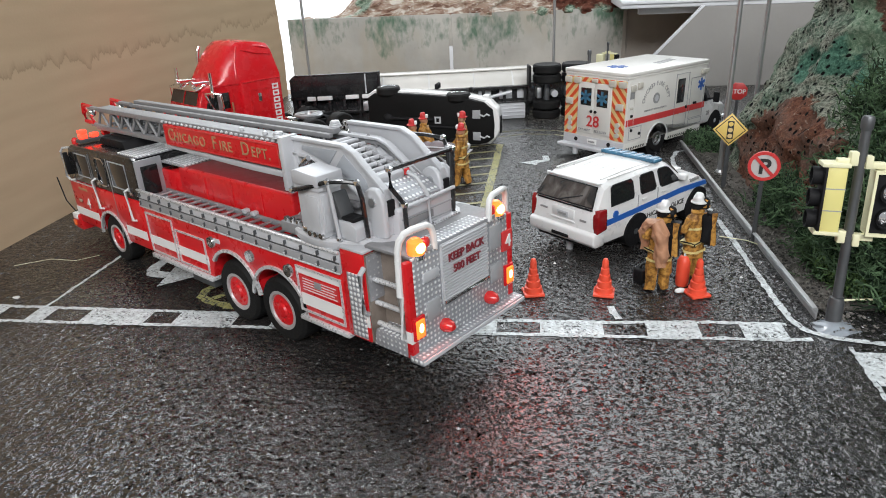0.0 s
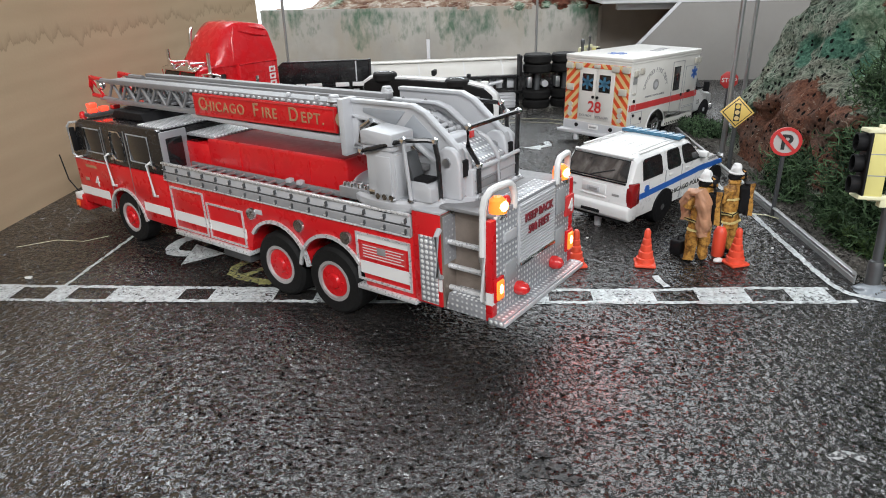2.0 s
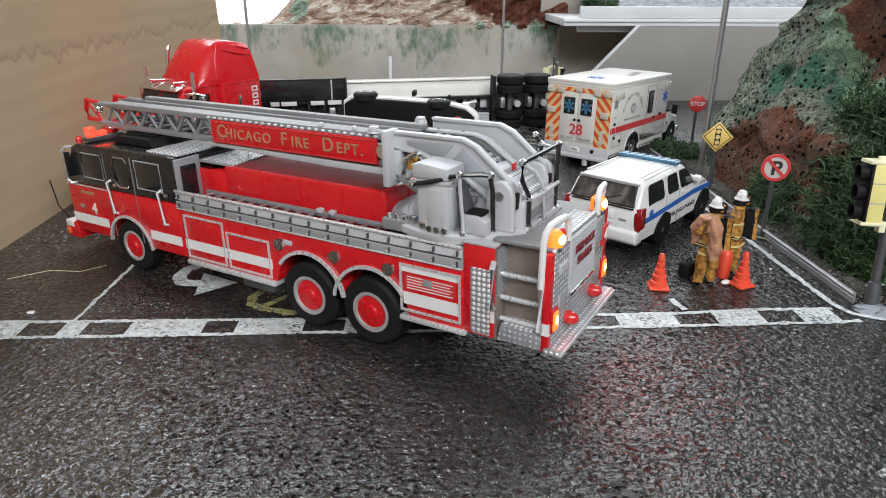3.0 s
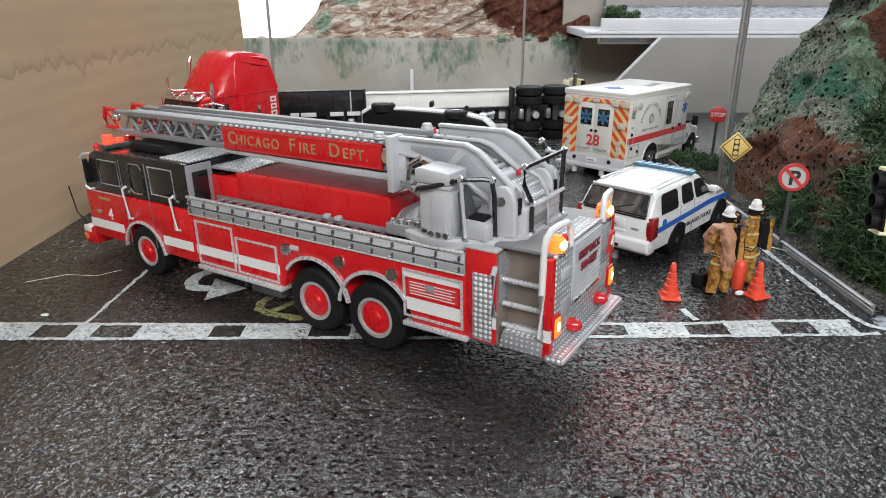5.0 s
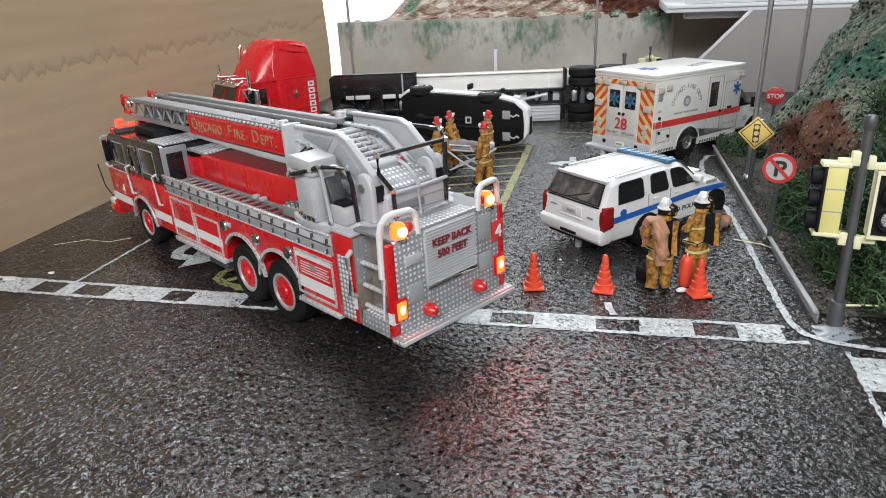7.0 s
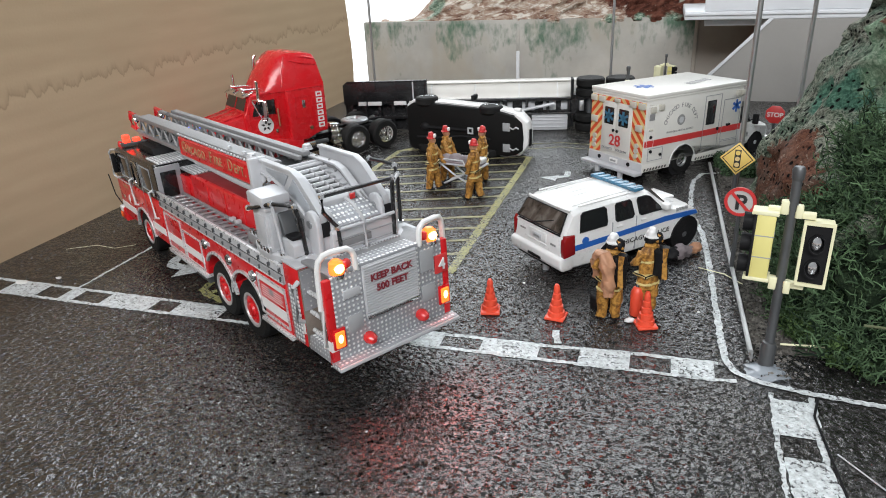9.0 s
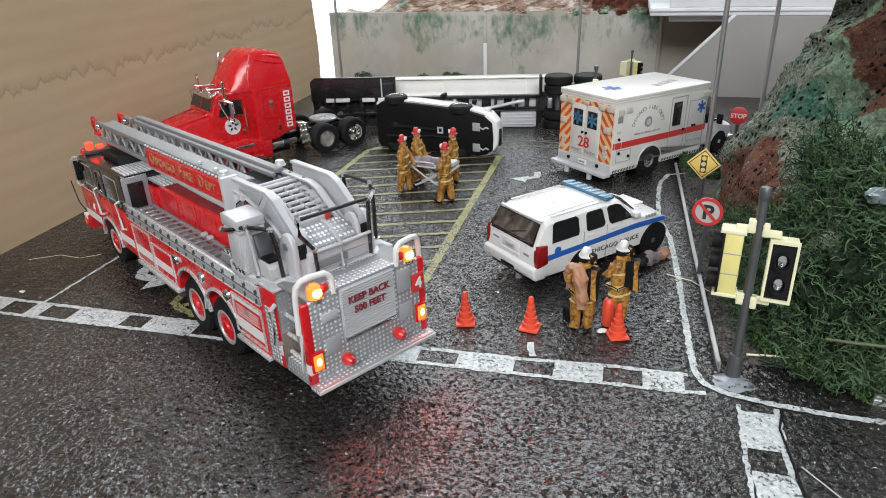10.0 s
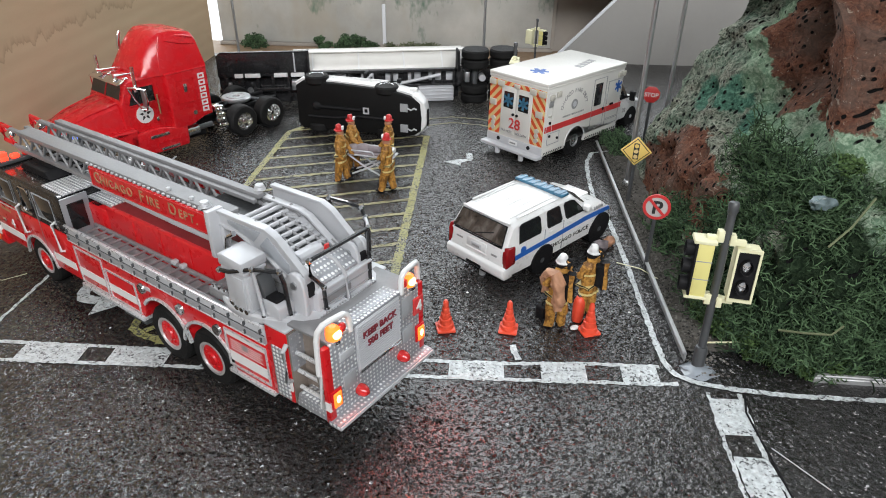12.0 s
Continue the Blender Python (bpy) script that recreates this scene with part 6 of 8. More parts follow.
        part("window_rubber", frame_bars(B(), 41.2, 47.2, 21.4, 33.0, o, 0.45, s, 0.26), MATT, w)
        for x, z in ((50.0, 18.6), (4.6, 13.8), (4.0, 20.6), (11.2, 11.6)):
            part("latch", cyl(B(), (x, o, z), (x, o + s * 0.5, z), 0.75, seg=10), MATT, bx)
        for x in (57.0, 58.6):
            part("latch", cyl(B(), (x, o, 19.6), (x, o + s * 0.5, 19.6), 0.65, seg=10), MATT, bx)
        for x, zz in ((2.2, 33.2), (7.4, 34.0), (61.0, 34.6), (64.4, 34.6)):
            part("side_lamp", box(B(), x, x + 3.4, *sorted((o, o + s * 0.9)), zz - 1.4, zz + 1.4, 0.35), CLEARL, bx)
        part("vent_plate", box(B(), 2.2, 5.4, *sorted((o, o + s * 0.3)), 28.4, 31.4, 0.1), GREYD, bx)
        part("reflector", box(B(), 2.4, 4.8, *sorted((o, o + s * 0.5)), 23.6, 24.6, 0.2), CLEARL, bx)
        st = B()
        star(st, (62.6, o + s * 0.1, 28.4), 3.1, 0.62, (-s, 0, 0), (0, 0, 1), 0.12)
        part("side_star", st, BLUE, bx, "blue medical star")
        # arched words round a crest
        word = "CHICAGO FIRE DEPT"
        for k, ch in enumerate(word):
            if ch != " ":
                a = radians(166 - 152 * k / (len(word) - 1))
                pz = 23.8 + 8.6 * math.sin(a)
                px = 23.4 + (9.6 * math.cos(a)) * (1 if s < 0 else -1)
                rr = Vector((math.sin(a) * (1 if s < 0 else -1), 0, -math.cos(a)))
                uu = Vector((math.cos(a) * (1 if s < 0 else -1), 0, math.sin(a)))
                lettering("arched_letter", ch, 2.9, GREYD, bx, (px, o + s * 0.05, pz), rr, uu, depth=0.08)
        part("crest", cyl(B(), (23.4, o, 26.4), (23.4, o + s * 0.2, 26.4), 2.6, 2.6, 12), GREYD, bx, "grey round crest")
        part("crest_ring", cyl(B(), (23.4, o, 26.4), (23.4, o + s * 0.28, 26.4), 1.5, 1.5, 10), LSILVER, bx)
        lettering("small_word", "EMERGENCY MEDICAL SERVICES", 1.25, GREYD, bx, (23.4, o + s * 0.05, 21.0), (-s, 0, 0), (0, 0, 1), depth=0.06)
        part("wheel_well", cyl(B(), (27.0, s * 8, 6.4), (27.0, s * 16.6, 6.4), 8.4, seg=28), MATT, t)
        bm = B()
        arc_strip(bm, 27.0, 5.6, 8.4, 0, 180, o - s * 0.4, o + s * 0.3, 0.5)
        part("wheel_arch", bm, WHITE, t)
        wheel(t, 27.0, s * 14.6, 6.4, 6.4, 5.6, s, STEEL, CHROME, rim=0.52)
        wheel(t, 87.0, s * 11.8, 5.6, 5.2, 4.2, s, CHROME, LSILVER, rim=0.60)
        part("stand_peg", cyl(B(), (-3.0, s * 7.5, 0), (-3.0, s * 7.5, 3.2), 1.3, seg=10), LSILVER, t)
    # cab
    rings = [body_ring(67.0, 4.6, 16.5, 27.4, 14.2, 13.6, 12.0), body_ring(73.0, 4.6, 16.5, 27.6, 14.2, 13.6, 11.8), body_ring(76.0, 4.6, 16.4, 26.4, 14.2, 13.6, 11.4), body_ring(84.0, 4.6, 15.8, 18.0, 14.1, 13.5, 12.2), body_ring(86.0, 4.8, 14.8, 16.8, 14.0, 13.4, 12.4), body_ring(96.6, 5.2, 12.8, 14.6, 13.2, 12.6, 11.4), body_ring(98.6, 6.0, 9.6, 11.8, 12.2, 11.6, 10.2)]
    cab = part("cab", loft(B(), rings), WHITE, t, "white van cab")
    part("windscreen", plate(B(), [(84.4, -10.8, 18.1), (84.4, 10.8, 18.1), (76.8, 10.2, 26.0), (76.8, -10.2, 26.0)], 0.3), GLASS, cab)
    for s in (1, -1):
        q = [(69.2, s * 13.75, 17.4), (81.6, s * 13.75, 17.4), (76.4, s * 12.0, 25.6), (69.4, s * 12.0, 25.8)]
        part("door_window", plate(B(), q if s < 0 else q[::-1], 0.3), GLASS, cab)
        part("wing_mirror", box(B(), 79.6, 81.2, *sorted((s * 15.6, s * 18.6)), 16.6, 22.0, 0.5), MATT, cab)
        part("mirror_arm", cyl(B(), (80.4, s * 13.4, 18), (80.4, s * 16.4, 19), 0.4, seg=6), MATT, cab)
        # flush black disc gives the uncut wheel arch its inner dark
        part("wheel_well", cyl(B(), (87.0, s * 8, 5.6), (87.0, s * 14.22, 5.6), 5.7, seg=26), MATT, cab)
        part("headlamp", box(B(), 97.0, 99.0, *sorted((s * 7.6, s * 11.6)), 9.2, 12.4, 0.4), CLEARL, cab)
        lettering("door_figure", "28", 3.4, GREYD, cab, (78.4, s * 14.25, 9.8), (-s, 0, 0), (0, 0, 1))
    part("grille", box(B(), 97.6, 99.2, -7, 7, 8.6, 12.8, 0.4), CHROME, cab)
    part("front_bumper", prism(B(), [(95, 3.8), (95, 7.4), (100.2, 7.4), (100.8, 6.4), (100.4, 4.4), (99.6, 3.8)], -13.4, 13.4, 0.5), CHROME, t)
    part("chassis", box(B(), 4, 94, -8, 8, 4.4, 8, 0.3), MATT, t)
    return t


emergency_van = ambulance()
emergency_van.matrix_world = emergency_van.matrix_world @ Matrix.Diagonal((1.0, 1.03, 1.0, 1.0))


def semi_tractor():
    """Short conventional tractor with a tall sleeper, seen from its driver's side."""
    t = thing("semi_tractor", -199.3, 192.1, 234.5, 0, "glossy red semi tractor unit with tall sleeper cab", "truck")
    W = 17.5
    chassis = part("chassis", box(B(), -30, 82, -6.5, 6.5, 7.6, 11.6, 0.3), MATT, t, "black chassis frame")
    for x in (0.0, -18.8):
        for s in (1, -1):
            wheel(t, x, s * 15.0, 8.4, 8.4, 7.6, s, CHROME, CHROME, rim=0.55, spokes=10)
        part("axle", cyl(B(), (x, -12, 8.4), (x, 12, 8.4), 1.7), MATT, chassis)
    for s in (1, -1):
        wheel(t, 74.0, s * 14.6, 8.2, 8.2, 5.2, s, CHROME, CHROME, rim=0.55, spokes=10)
        part("frame_rail", box(B(), -31, 20, *sorted((s * 5.0, s * 7.4)), 11.4, 13.2, 0.3), MATT, chassis)
    fw = part("fifth_wheel", lathe(B(), [(7.6, 14.2), (8.2, 14.8), (8.2, 15.8), (7.6, 16.4), (2.2, 16.4), (2.0, 15.8)], (-9, 0, 0), "z", 30), STEEL, chassis, "round dull steel coupling plate")
    part("jaw_ring", lathe(B(), [(4.4, 16.35), (4.6, 16.7), (5.2, 16.7), (5.4, 16.35)], (-9, 0, 0), "z", 26, cap=False), STEEL, fw)
    part("coupling_ramp", prism(B(), [(-20, 12.4), (-25, 10.4), (-25, 11.4), (-15, 15.2), (-12, 15.2)], -5.5, 5.5, 0.2), DARKSTEEL, chassis)
    part("deck_plate", box(B(), 3, 16, -7, 7, 12.0, 13.4, 0.2), DARKSTEEL, chassis)
    part("air_hose", tube(B(), [(16.8, 3, 24), (11, 3.4, 17), (4, 3, 14.4), (-2, 2.6, 14.6)], 0.5, 8), MATT, chassis)
    part("air_hose", tube(B(), [(16.8, -3, 24), (10, -3.8, 16.4), (4, -3, 14.2)], 0.5, 8), MATT, chassis)
    for s in (1, -1):
        sb = part("step_box", prism(B(), [(8.6, 7.0), (10.4, 19.6), (16.0, 20.4), (14.4, 8.2)], s * 11.5, s * 17.0, 0.5), CHROME, t, "chrome tread box")
        for i, z in enumerate((9.4, 12.4, 15.4, 18.2)):
            for x in (10.2, 12.2, 14.2):
                xx = x + i * 0.45
                part("box_dimple", cyl(B(), (xx, s * 16.8, z), (xx, s * 17.5, z), 0.8, seg=10), CHROME, sb)
        part("fuel_tank", cyl(B(), (16.5, s * 13.0, 10.4), (27.4, s * 13.0, 10.4), 1.3, seg=16), DARKSTEEL, t)
        part("tank_end", lathe(B(), [(1.6, 25.0), (2.5, 25.4), (2.5, 29.4), (2.9, 29.6), (2.9, 32.4)], (0, s * 13.4, 10.4), "x", 22), CHROME, t, "chrome tank end")
        part("air_tank", cyl(B(), (20, s * 9.4, 7.0), (32, s * 9.4, 7.0), 2.4, seg=16), MATT, t)
    # sleeper box with a raised panel line round it
    sl = part("sleeper", prism(B(), [(17.2, 17.2), (17.2, 41.8), (39.6, 41.8), (39.6, 14.0), (30.0, 14.0), (22.0, 17.0)], -W, W, 1.0, seg=3), TRED, t, "red sleeper box")
    part("roof_lip", tube(B(), [(17.6, W - 0.2, 41.6), (28, W - 0.1, 41.7), (39.4, W - 0.3, 41.4)], 0.45, 8), TRED, sl)
    # roof fairing: steep front, flat crown, hipped rear corners
    rings = []
    for x, zt, wt, wb in ((17.6, 43.0, 16.8, 17.3), (18.8, 50.0, 16.0, 17.2), (20.0, 56.6, 14.8, 17.0), (20.8, 58.2, 13.8, 17.0), (26.0, 59.2, 13.0, 16.9), (32.0, 59.8, 12.0, 16.6), (36.0, 59.5, 11.4, 16.2), (39.0, 57.8, 11.0, 15.7), (42.4, 54.6, 10.8, 15.2), (45.6, 50.6, 10.8, 14.6), (48.2, 46.4, 11.2, 14.0), (49.6, 42.2, 11.6, 13.6)):
        half = [(wb, 41.2), (wb - 0.1, 41.9 + (zt - 41.9) * 0.1), (wb * 0.62 + wt * 0.38, 41.9 + (zt - 41.9) * 0.55), (wt + 0.9, zt - min(1.8, (zt - 41.6) * 0.35)), (wt - 0.8, zt - 0.1), (wt * 0.4, zt + 0.35)]
        rings.append([(x, y, z) for y, z in half] + [(x, -y, z) for y, z in reversed(half)])
    fair = part("roof_fairing", loft(B(), rings), TRED, t, "tall red roof fairing")
    for s in (1, -1):
        part("fairing_rib", tube(B(), [(20.9, s * 15.0, 56.0), (25, s * 14.2, 57.0), (29.5, s * 13.0, 57.8)], [0.3, 0.7, 0.2], 8), TRED, fair)
        part("fairing_rib", tube(B(), [(20.4, s * 15.9, 53.0), (28, s * 15.0, 54.4), (35, s * 13.4, 56.2)], [0.2, 0.6, 0.2], 8), TRED, fair)
        part("fairing_rib", tube(B(), [(36.4, s * 12.0, 58.2), (39.0, s * 13.2, 52.0), (40.6, s * 15.2, 43.4)], [0.2, 0.5, 0.3], 8), TRED, fair)
        o = s * W
        part("side_hatch", frame_bars(B(), 25.4, 35.6, 26.0, 37.6, o, 0.4, s, 0.3), TRED, sl)
        part("hatch_latch", box(B(), 29.8, 31.6, *sorted((o, o + s * 0.6)), 31.6, 35.6, 0.2), CHROME, sl)
        part("latch_pull", box(B(), 30.2, 31.2, *sorted((o + s * 0.5, o + s * 0.8)), 32.2, 34.0, 0.1), DARKSTEEL, sl)
        part("locker_latch", cyl(B(), (27.6, o, 20.4), (27.6, o + s * 0.6, 20.4), 1.1, seg=12), CHROME, sl)
        part("locker_line", box(B(), 24.0, 36.0, *sorted((o, o + s * 0.2)), 23.4, 23.8), TRED, sl)
        # six white blocks stand where the trade name is painted up the side
        for k in range(6):
            z = 19.6 + k * 3.35
            part("name_block", frame_bars(B(), 19.4, 22.9, z, z + 2.6, o, 0.75, s, 0.12), WHITED, sl, "white painted block")
    # cab
    cabp = [(39.0, 13.0), (39.0, 41.2), (41.0, 42.0), (56.0, 41.6), (58.6, 40.6), (61.6, 33.0), (62.6, 31.8), (62.6, 13.0)]
    cab = part("cab", prism(B(), cabp, -14.6, 14.6, 1.0, seg=3), TRED, t, "red cab with open side window")
    ws = [(61.7, -13.0, 33.6), (61.7, -0.5, 33.6), (59.2, -0.5, 39.8), (59.2, -12.4, 39.8)]
    for pts in (ws, [(x, -y, z) for x, y, z in ws[::-1]]):
        w = part("windscreen", plate(B(), pts, 0.3), GLASS, cab)
        part("screen_rubber", tube(B(), [Vector(p) + Vector((0.15, 0, 0)) for p in pts], 0.3, 6, True), TRED, w)
    for s in (1, -1):
        o = s * 14.6
        wp = [(45.8, 30.2), (45.6, 38.2), (55.8, 38.4), (58.4, 32.6), (58.4, 30.2)]
        dw = part("door_window", prism(B(), wp, o - s * 0.2, o + s * 0.25, 0.1), GLASS, cab, "dark open side window")
        part("window_rubber", tube(B(), [(x, o + s * 0.25, z) for x, z in wp], 0.35, 6, True), TRED, dw)
        part("door_outline", frame_bars(B(), 43.0, 60.2, 14.6, 40.2, o, 0.3, s, 0.2), TRED, cab)
        part("roof_gutter", tube(B(), [(40.5, o, 41.2), (50, o, 41.3), (57.6, o - s * 0.3, 40.6)], 0.35, 6), TRED, cab)
        part("grab_bar", cyl(B(), (44.5, o + s * 0.7, 23.6), (44.6, o + s * 0.7, 33.0), 0.4, seg=8), GOLD, cab)
        bd = part("badge", cyl(B(), (52.0, o, 25.0), (52.0, o + s * 0.35, 25.0), 4.3, seg=28), WHITED, cab, "round white badge")
        for k in range(5):
            a = radians(90 + 72 * k)
            part("badge_mark", prism(B(), [(52.0 + q * math.cos(a + d), 25.0 + q * math.sin(a + d)) for q, d in ((3.2, 0.0), (1.5, 0.45), (0.9, 0.0), (1.5, -0.45))], o, o + s * 0.5), INK, bd)
        part("door_handle", box(B(), 45.6, 47.0, *sorted((o, o + s * 0.7)), 20.4, 22.4, 0.25), CHROME, cab)
        # west-coast mirror on a tubular frame
        mir = part("mirror", box(B(), 52.6, 54.0, *sorted((s * 18.4, s * 21.6)), 30.0, 38.0, 0.5), STEEL, cab, "chrome-framed west coast mirror")
        part("mirror_glass", box(B(), 52.3, 52.7, *sorted((s * 18.8, s * 21.2)), 30.4, 37.6, 0.1), GREYP, mir)
        part("mirror_frame", tube(B(), [(58.0, s * 15, 39.0), (56.0, s * 20, 39.4), (53.4, s * 22.0, 38.6), (53.0, s * 22.0, 33.0), (53.2, s * 20.4, 28.8), (54.0, s * 17.4, 28.6), (56.8, s * 17.0, 34.0), (58.0, s * 16.0, 38.6)], 0.5, 8), CHROME, mir)
        part("marker_post", tube(B(), [(55.0, s * 16.6, 37.0), (54.8, s * 16.8, 43.0), (54.7, s * 16.9, 48.4)], [0.95, 0.8, 0.8], 10), CHROME, cab)
        part("air_horn", tube(B(), [(48.4, s * 7.4, 42.8), (57, s * 7.4, 43.2), (59.0, s * 7.4, 43.3), (60.2, s * 7.4, 43.3)], [0.5, 0.65, 0.9, 1.5], 12), CHROME, cab)
        part("horn_foot", cyl(B(), (51.5, s * 7.4, 41.4), (51.5, s * 7.4, 43.0), 0.6, seg=8), CHROME, cab)
        for y in (3.0, 11.4):
            part("roof_lamp", blob(B(), (56.0, s * y, 42.2), 1.4, 0.9, 0.8, 2), CHROME, cab)
        # skirt with two chrome steps, fender, headlamp
        skirt = part("cab_step", prism(B(), [(33.0, 5.2), (32.6, 14.6), (38.0, 15.4), (47.0, 17.8), (63.0, 17.2), (63.0, 5.6)], s * 11, s * W, 0.9, seg=3), TRED, t, "red side skirt with chrome steps")
        for x0, x1, z in ((43.4, 53.4, 13.4), (39.0, 49.0, 6.2)):
            part("step_tread", box(B(), x0, x1, *sorted((s * (W - 0.8), s * (W + 0.7))), z, z + 1.5, 0.25), CHROME, skirt, "chrome step tread")
        part("skirt_recess", frame_bars(B(), 38.0, 50.2, 5.8, 10.4, s * W, 0.5, s, 0.4), TRED, skirt)
        part("front_fender", prism(B(), arch_outline(58, 91, 8.0, 20.0, [(74.0, 8.2, 9.8)]), s * W, s * 9.5, 1.6, seg=4), TRED, t)
        part("headlamp", box(B(), 90, 92.0, *sorted((s * 9.5, s * 15.0)), 13.0, 17.6, 0.5), CLEARL, t)
    part("exhaust_pipe", tube(B(), [(42.4, -16.9, 36.0), (42.2, -16.9, 47.0), (41.9, -16.9, 52.0), (41.2, -17.0, 55.6), (40.2, -17.2, 57.0)], [0.9, 0.9, 0.9, 1.0, 1.0], 12), CHROME, t, "chrome exhaust stack with a turned tip")
    part("sun_visor", prism(B(), [(57.6, 41.2), (61.4, 40.2), (61.6, 40.8), (57.6, 42.2)], -13.4, 13.4, 0.2), CHROME, cab)
    # bonnet
    hood = []
    for x, zt, wt, wb in ((61.0, 32.8, 10.8, 14.0), (68, 31.6, 10.2, 13.4), (78, 29.4, 9.4, 12.2), (87, 26.6, 8.6, 11.0), (91.0, 24.0, 8.0, 10.4), (92.0, 21.0, 7.8, 10.2)):
        half = [(wb, 10.5), (wb, 20.4), (wt + 1.4, zt - 2.4), (wt - 0.8, zt - 0.5), (wt * 0.4, zt)]
        hood.append([(x, y, z) for y, z in half] + [(x, -y, z) for y, z in reversed(half)])
    hd = part("bonnet", loft(B(), hood), TRED, t, "long red bonnet")
    part("bonnet_ridge", tube(B(), [(63, 0, 32.4), (78, 0, 29.3), (90, 0, 24.9)], 0.55, 8), TRED, hd)
    for s in (1, -1):
        part("bonnet_crease", tube(B(), [(62, s * 10.6, 32.0), (78, s * 9.0, 28.8), (90, s * 7.8, 24.2)], 0.45, 8), TRED, hd)
    part("grille", box(B(), 91.4, 93.0, -7.8, 7.8, 9.0, 22.0, 0.6), CHROME, hd)
    part("front_bumper", prism(B(), [(90, 4.4), (90, 10.4), (94.4, 10.4), (95.4, 9.4), (95.4, 5.4), (94.4, 4.4)], -17.8, 17.8, 0.6), CHROME, t)
    return t


semi_tractor()


def overturned_trailer():
    """Tank trailer on its side: frame and wheels face out, the tank lies behind them."""
    t = thing("tank_trailer", -162.0, 241.0, 11.0, 0, "overturned white tank trailer lying on its side with black underframe", "trailer")
    tank = B()
    prof = [(-50, 2), (-49.4, 8), (-47, 12.2), (-43, 13.6), (0, 13.8), (98, 13.8), (101.6, 12.4), (104, 8), (104.6, 2)]
    lathe(tank, [(r, x) for x, r in prof], (0, 17.0, 14.0), "x", 40)
    tk = part("tank", tank, AMBW, t, "white tank barrel")
    for x in (-30, 2, 30, 58, 82):
        bm = B()
        lathe(bm, [(13.7, x - 0.5), (14.05, x - 0.4), (14.05, x + 0.4), (13.7, x + 0.5)], (0, 17.0, 14.0), "x", 40)
        part("tank_band", bm, WHITE, tk)
    part("walkway", box(B(), -10, 96, 11, 20, 27.4, 28.2, 0.2), AMBW, tk, "cream walkway strip")
    # frame rails and cross members, upright now
    for z in (17.6, 8.2):
        part("frame_rail", box(B(), -54, 124, -1.6, 1.6, z, z + 2.0, 0.2), BLACK, t)
    for x in list(range(-50, 4, 9)) + list(range(10, 92, 13)):
        part("cross_member", box(B(), x, x + 1.8, -0.8, 1.4, 0.6, 18.0, 0.2), BLACK, t)
    for x in (14, 31, 46, 60, 73, 84):
        part("saddle_plate", box(B(), x, x + 8.0, 1.6, 2.4, 11.4, 17.2, 0.4), LSILVER, t, "pale saddle plate")
    part("frame_back", box(B(), -54, 92, 2.6, 3.4, 0.4, 18.4), BLACK, t)
    # black front plate with a folded lip
    fp = part("front_plate", prism(B(), [(-53.6, 19.2), (-53.6, 30.0), (-50.6, 32.4), (0, 32.4), (0, 19.2)], -2.2, -0.4, 0.3), BLACK, t, "gloss black coupler plate")
    part("plate_lip", box(B(), -0.8, 0.6, -3.4, 0.2, 17.6, 32.8, 0.2), BLACK, fp)
    part("plate_seam", box(B(), -8.8, -8.0, -2.5, -2.0, 20, 32, 0.1), LSILVER, fp)
    for x in (-41, -33, -19):
        part("plate_post", box(B(), x, x + 0.8, -2.9, -2.1, 19.6, 32.2, 0.2), BLACK, fp)
    part("plate_rim", box(B(), -50.6, 0, -2.9, -2.0, 31.6, 32.5, 0.2), BLACK, fp)
    for x0, x1 in ((-44, -39), (-38, -29), (-21, -13), (-11, -3)):
        part("bright_slot", box(B(), x0, x1, -3.0, -0.2, 17.2, 19.6, 0.2), WHITE, fp)
    part("landing_leg", box(B(), -10.6, -7.0, -7.0, -1.4, 10.2, 15.8, 0.4), STEEL, t)
    part("landing_leg", box(B(), -48.0, -46.0, -5.0, -1.4, 11.2, 14.8, 0.3), STEEL, t)
    part("king_pin", cyl(B(), (-36, -4.4, 9.0), (-36, -0.6, 9.0), 2.0, seg=14), STEEL, t)
    # pipes and valve gear
    part("drain_pipe", tube(B(), [(26, -2.6, 14.2), (34, -3.4, 15.2), (38, -3.0, 17.4)], 1.0, 10), LSILVER, t)
    part("drain_pipe", tube(B(), [(40, -2.6, 10.0), (58, -3.6, 12.2), (80, -3.4, 16.4)], 1.0, 10), LSILVER, t)
    part("valve", blob(B(), (20, -2.8, 15.2), 2.6, 2.0, 2.2, 2), STEEL, t)
    hb = part("hose_box", box(B(), 66, 88, -5.4, 0.4, 0.3, 9.2, 0.5), LSILVER, t, "silver ribbed hose box")
    for z in (2.0, 4.2, 6.4, 8.2):
        part("box_rib", box(B(), 66, 88, -5.9, -5.2, z, z + 0.7, 0.2), LSILVER, hb)
    # tandem axles, standing upright, with twin wheels above and below
    part("suspension", box(B(), 90, 126, -2.6, 1.8, 9.6, 21.6, 0.4), BLACK, t)
    part("mud_flap", box(B(), 89.6, 91.0, -9, 0, 19.6, 31.8, 0.3), MATT, t)
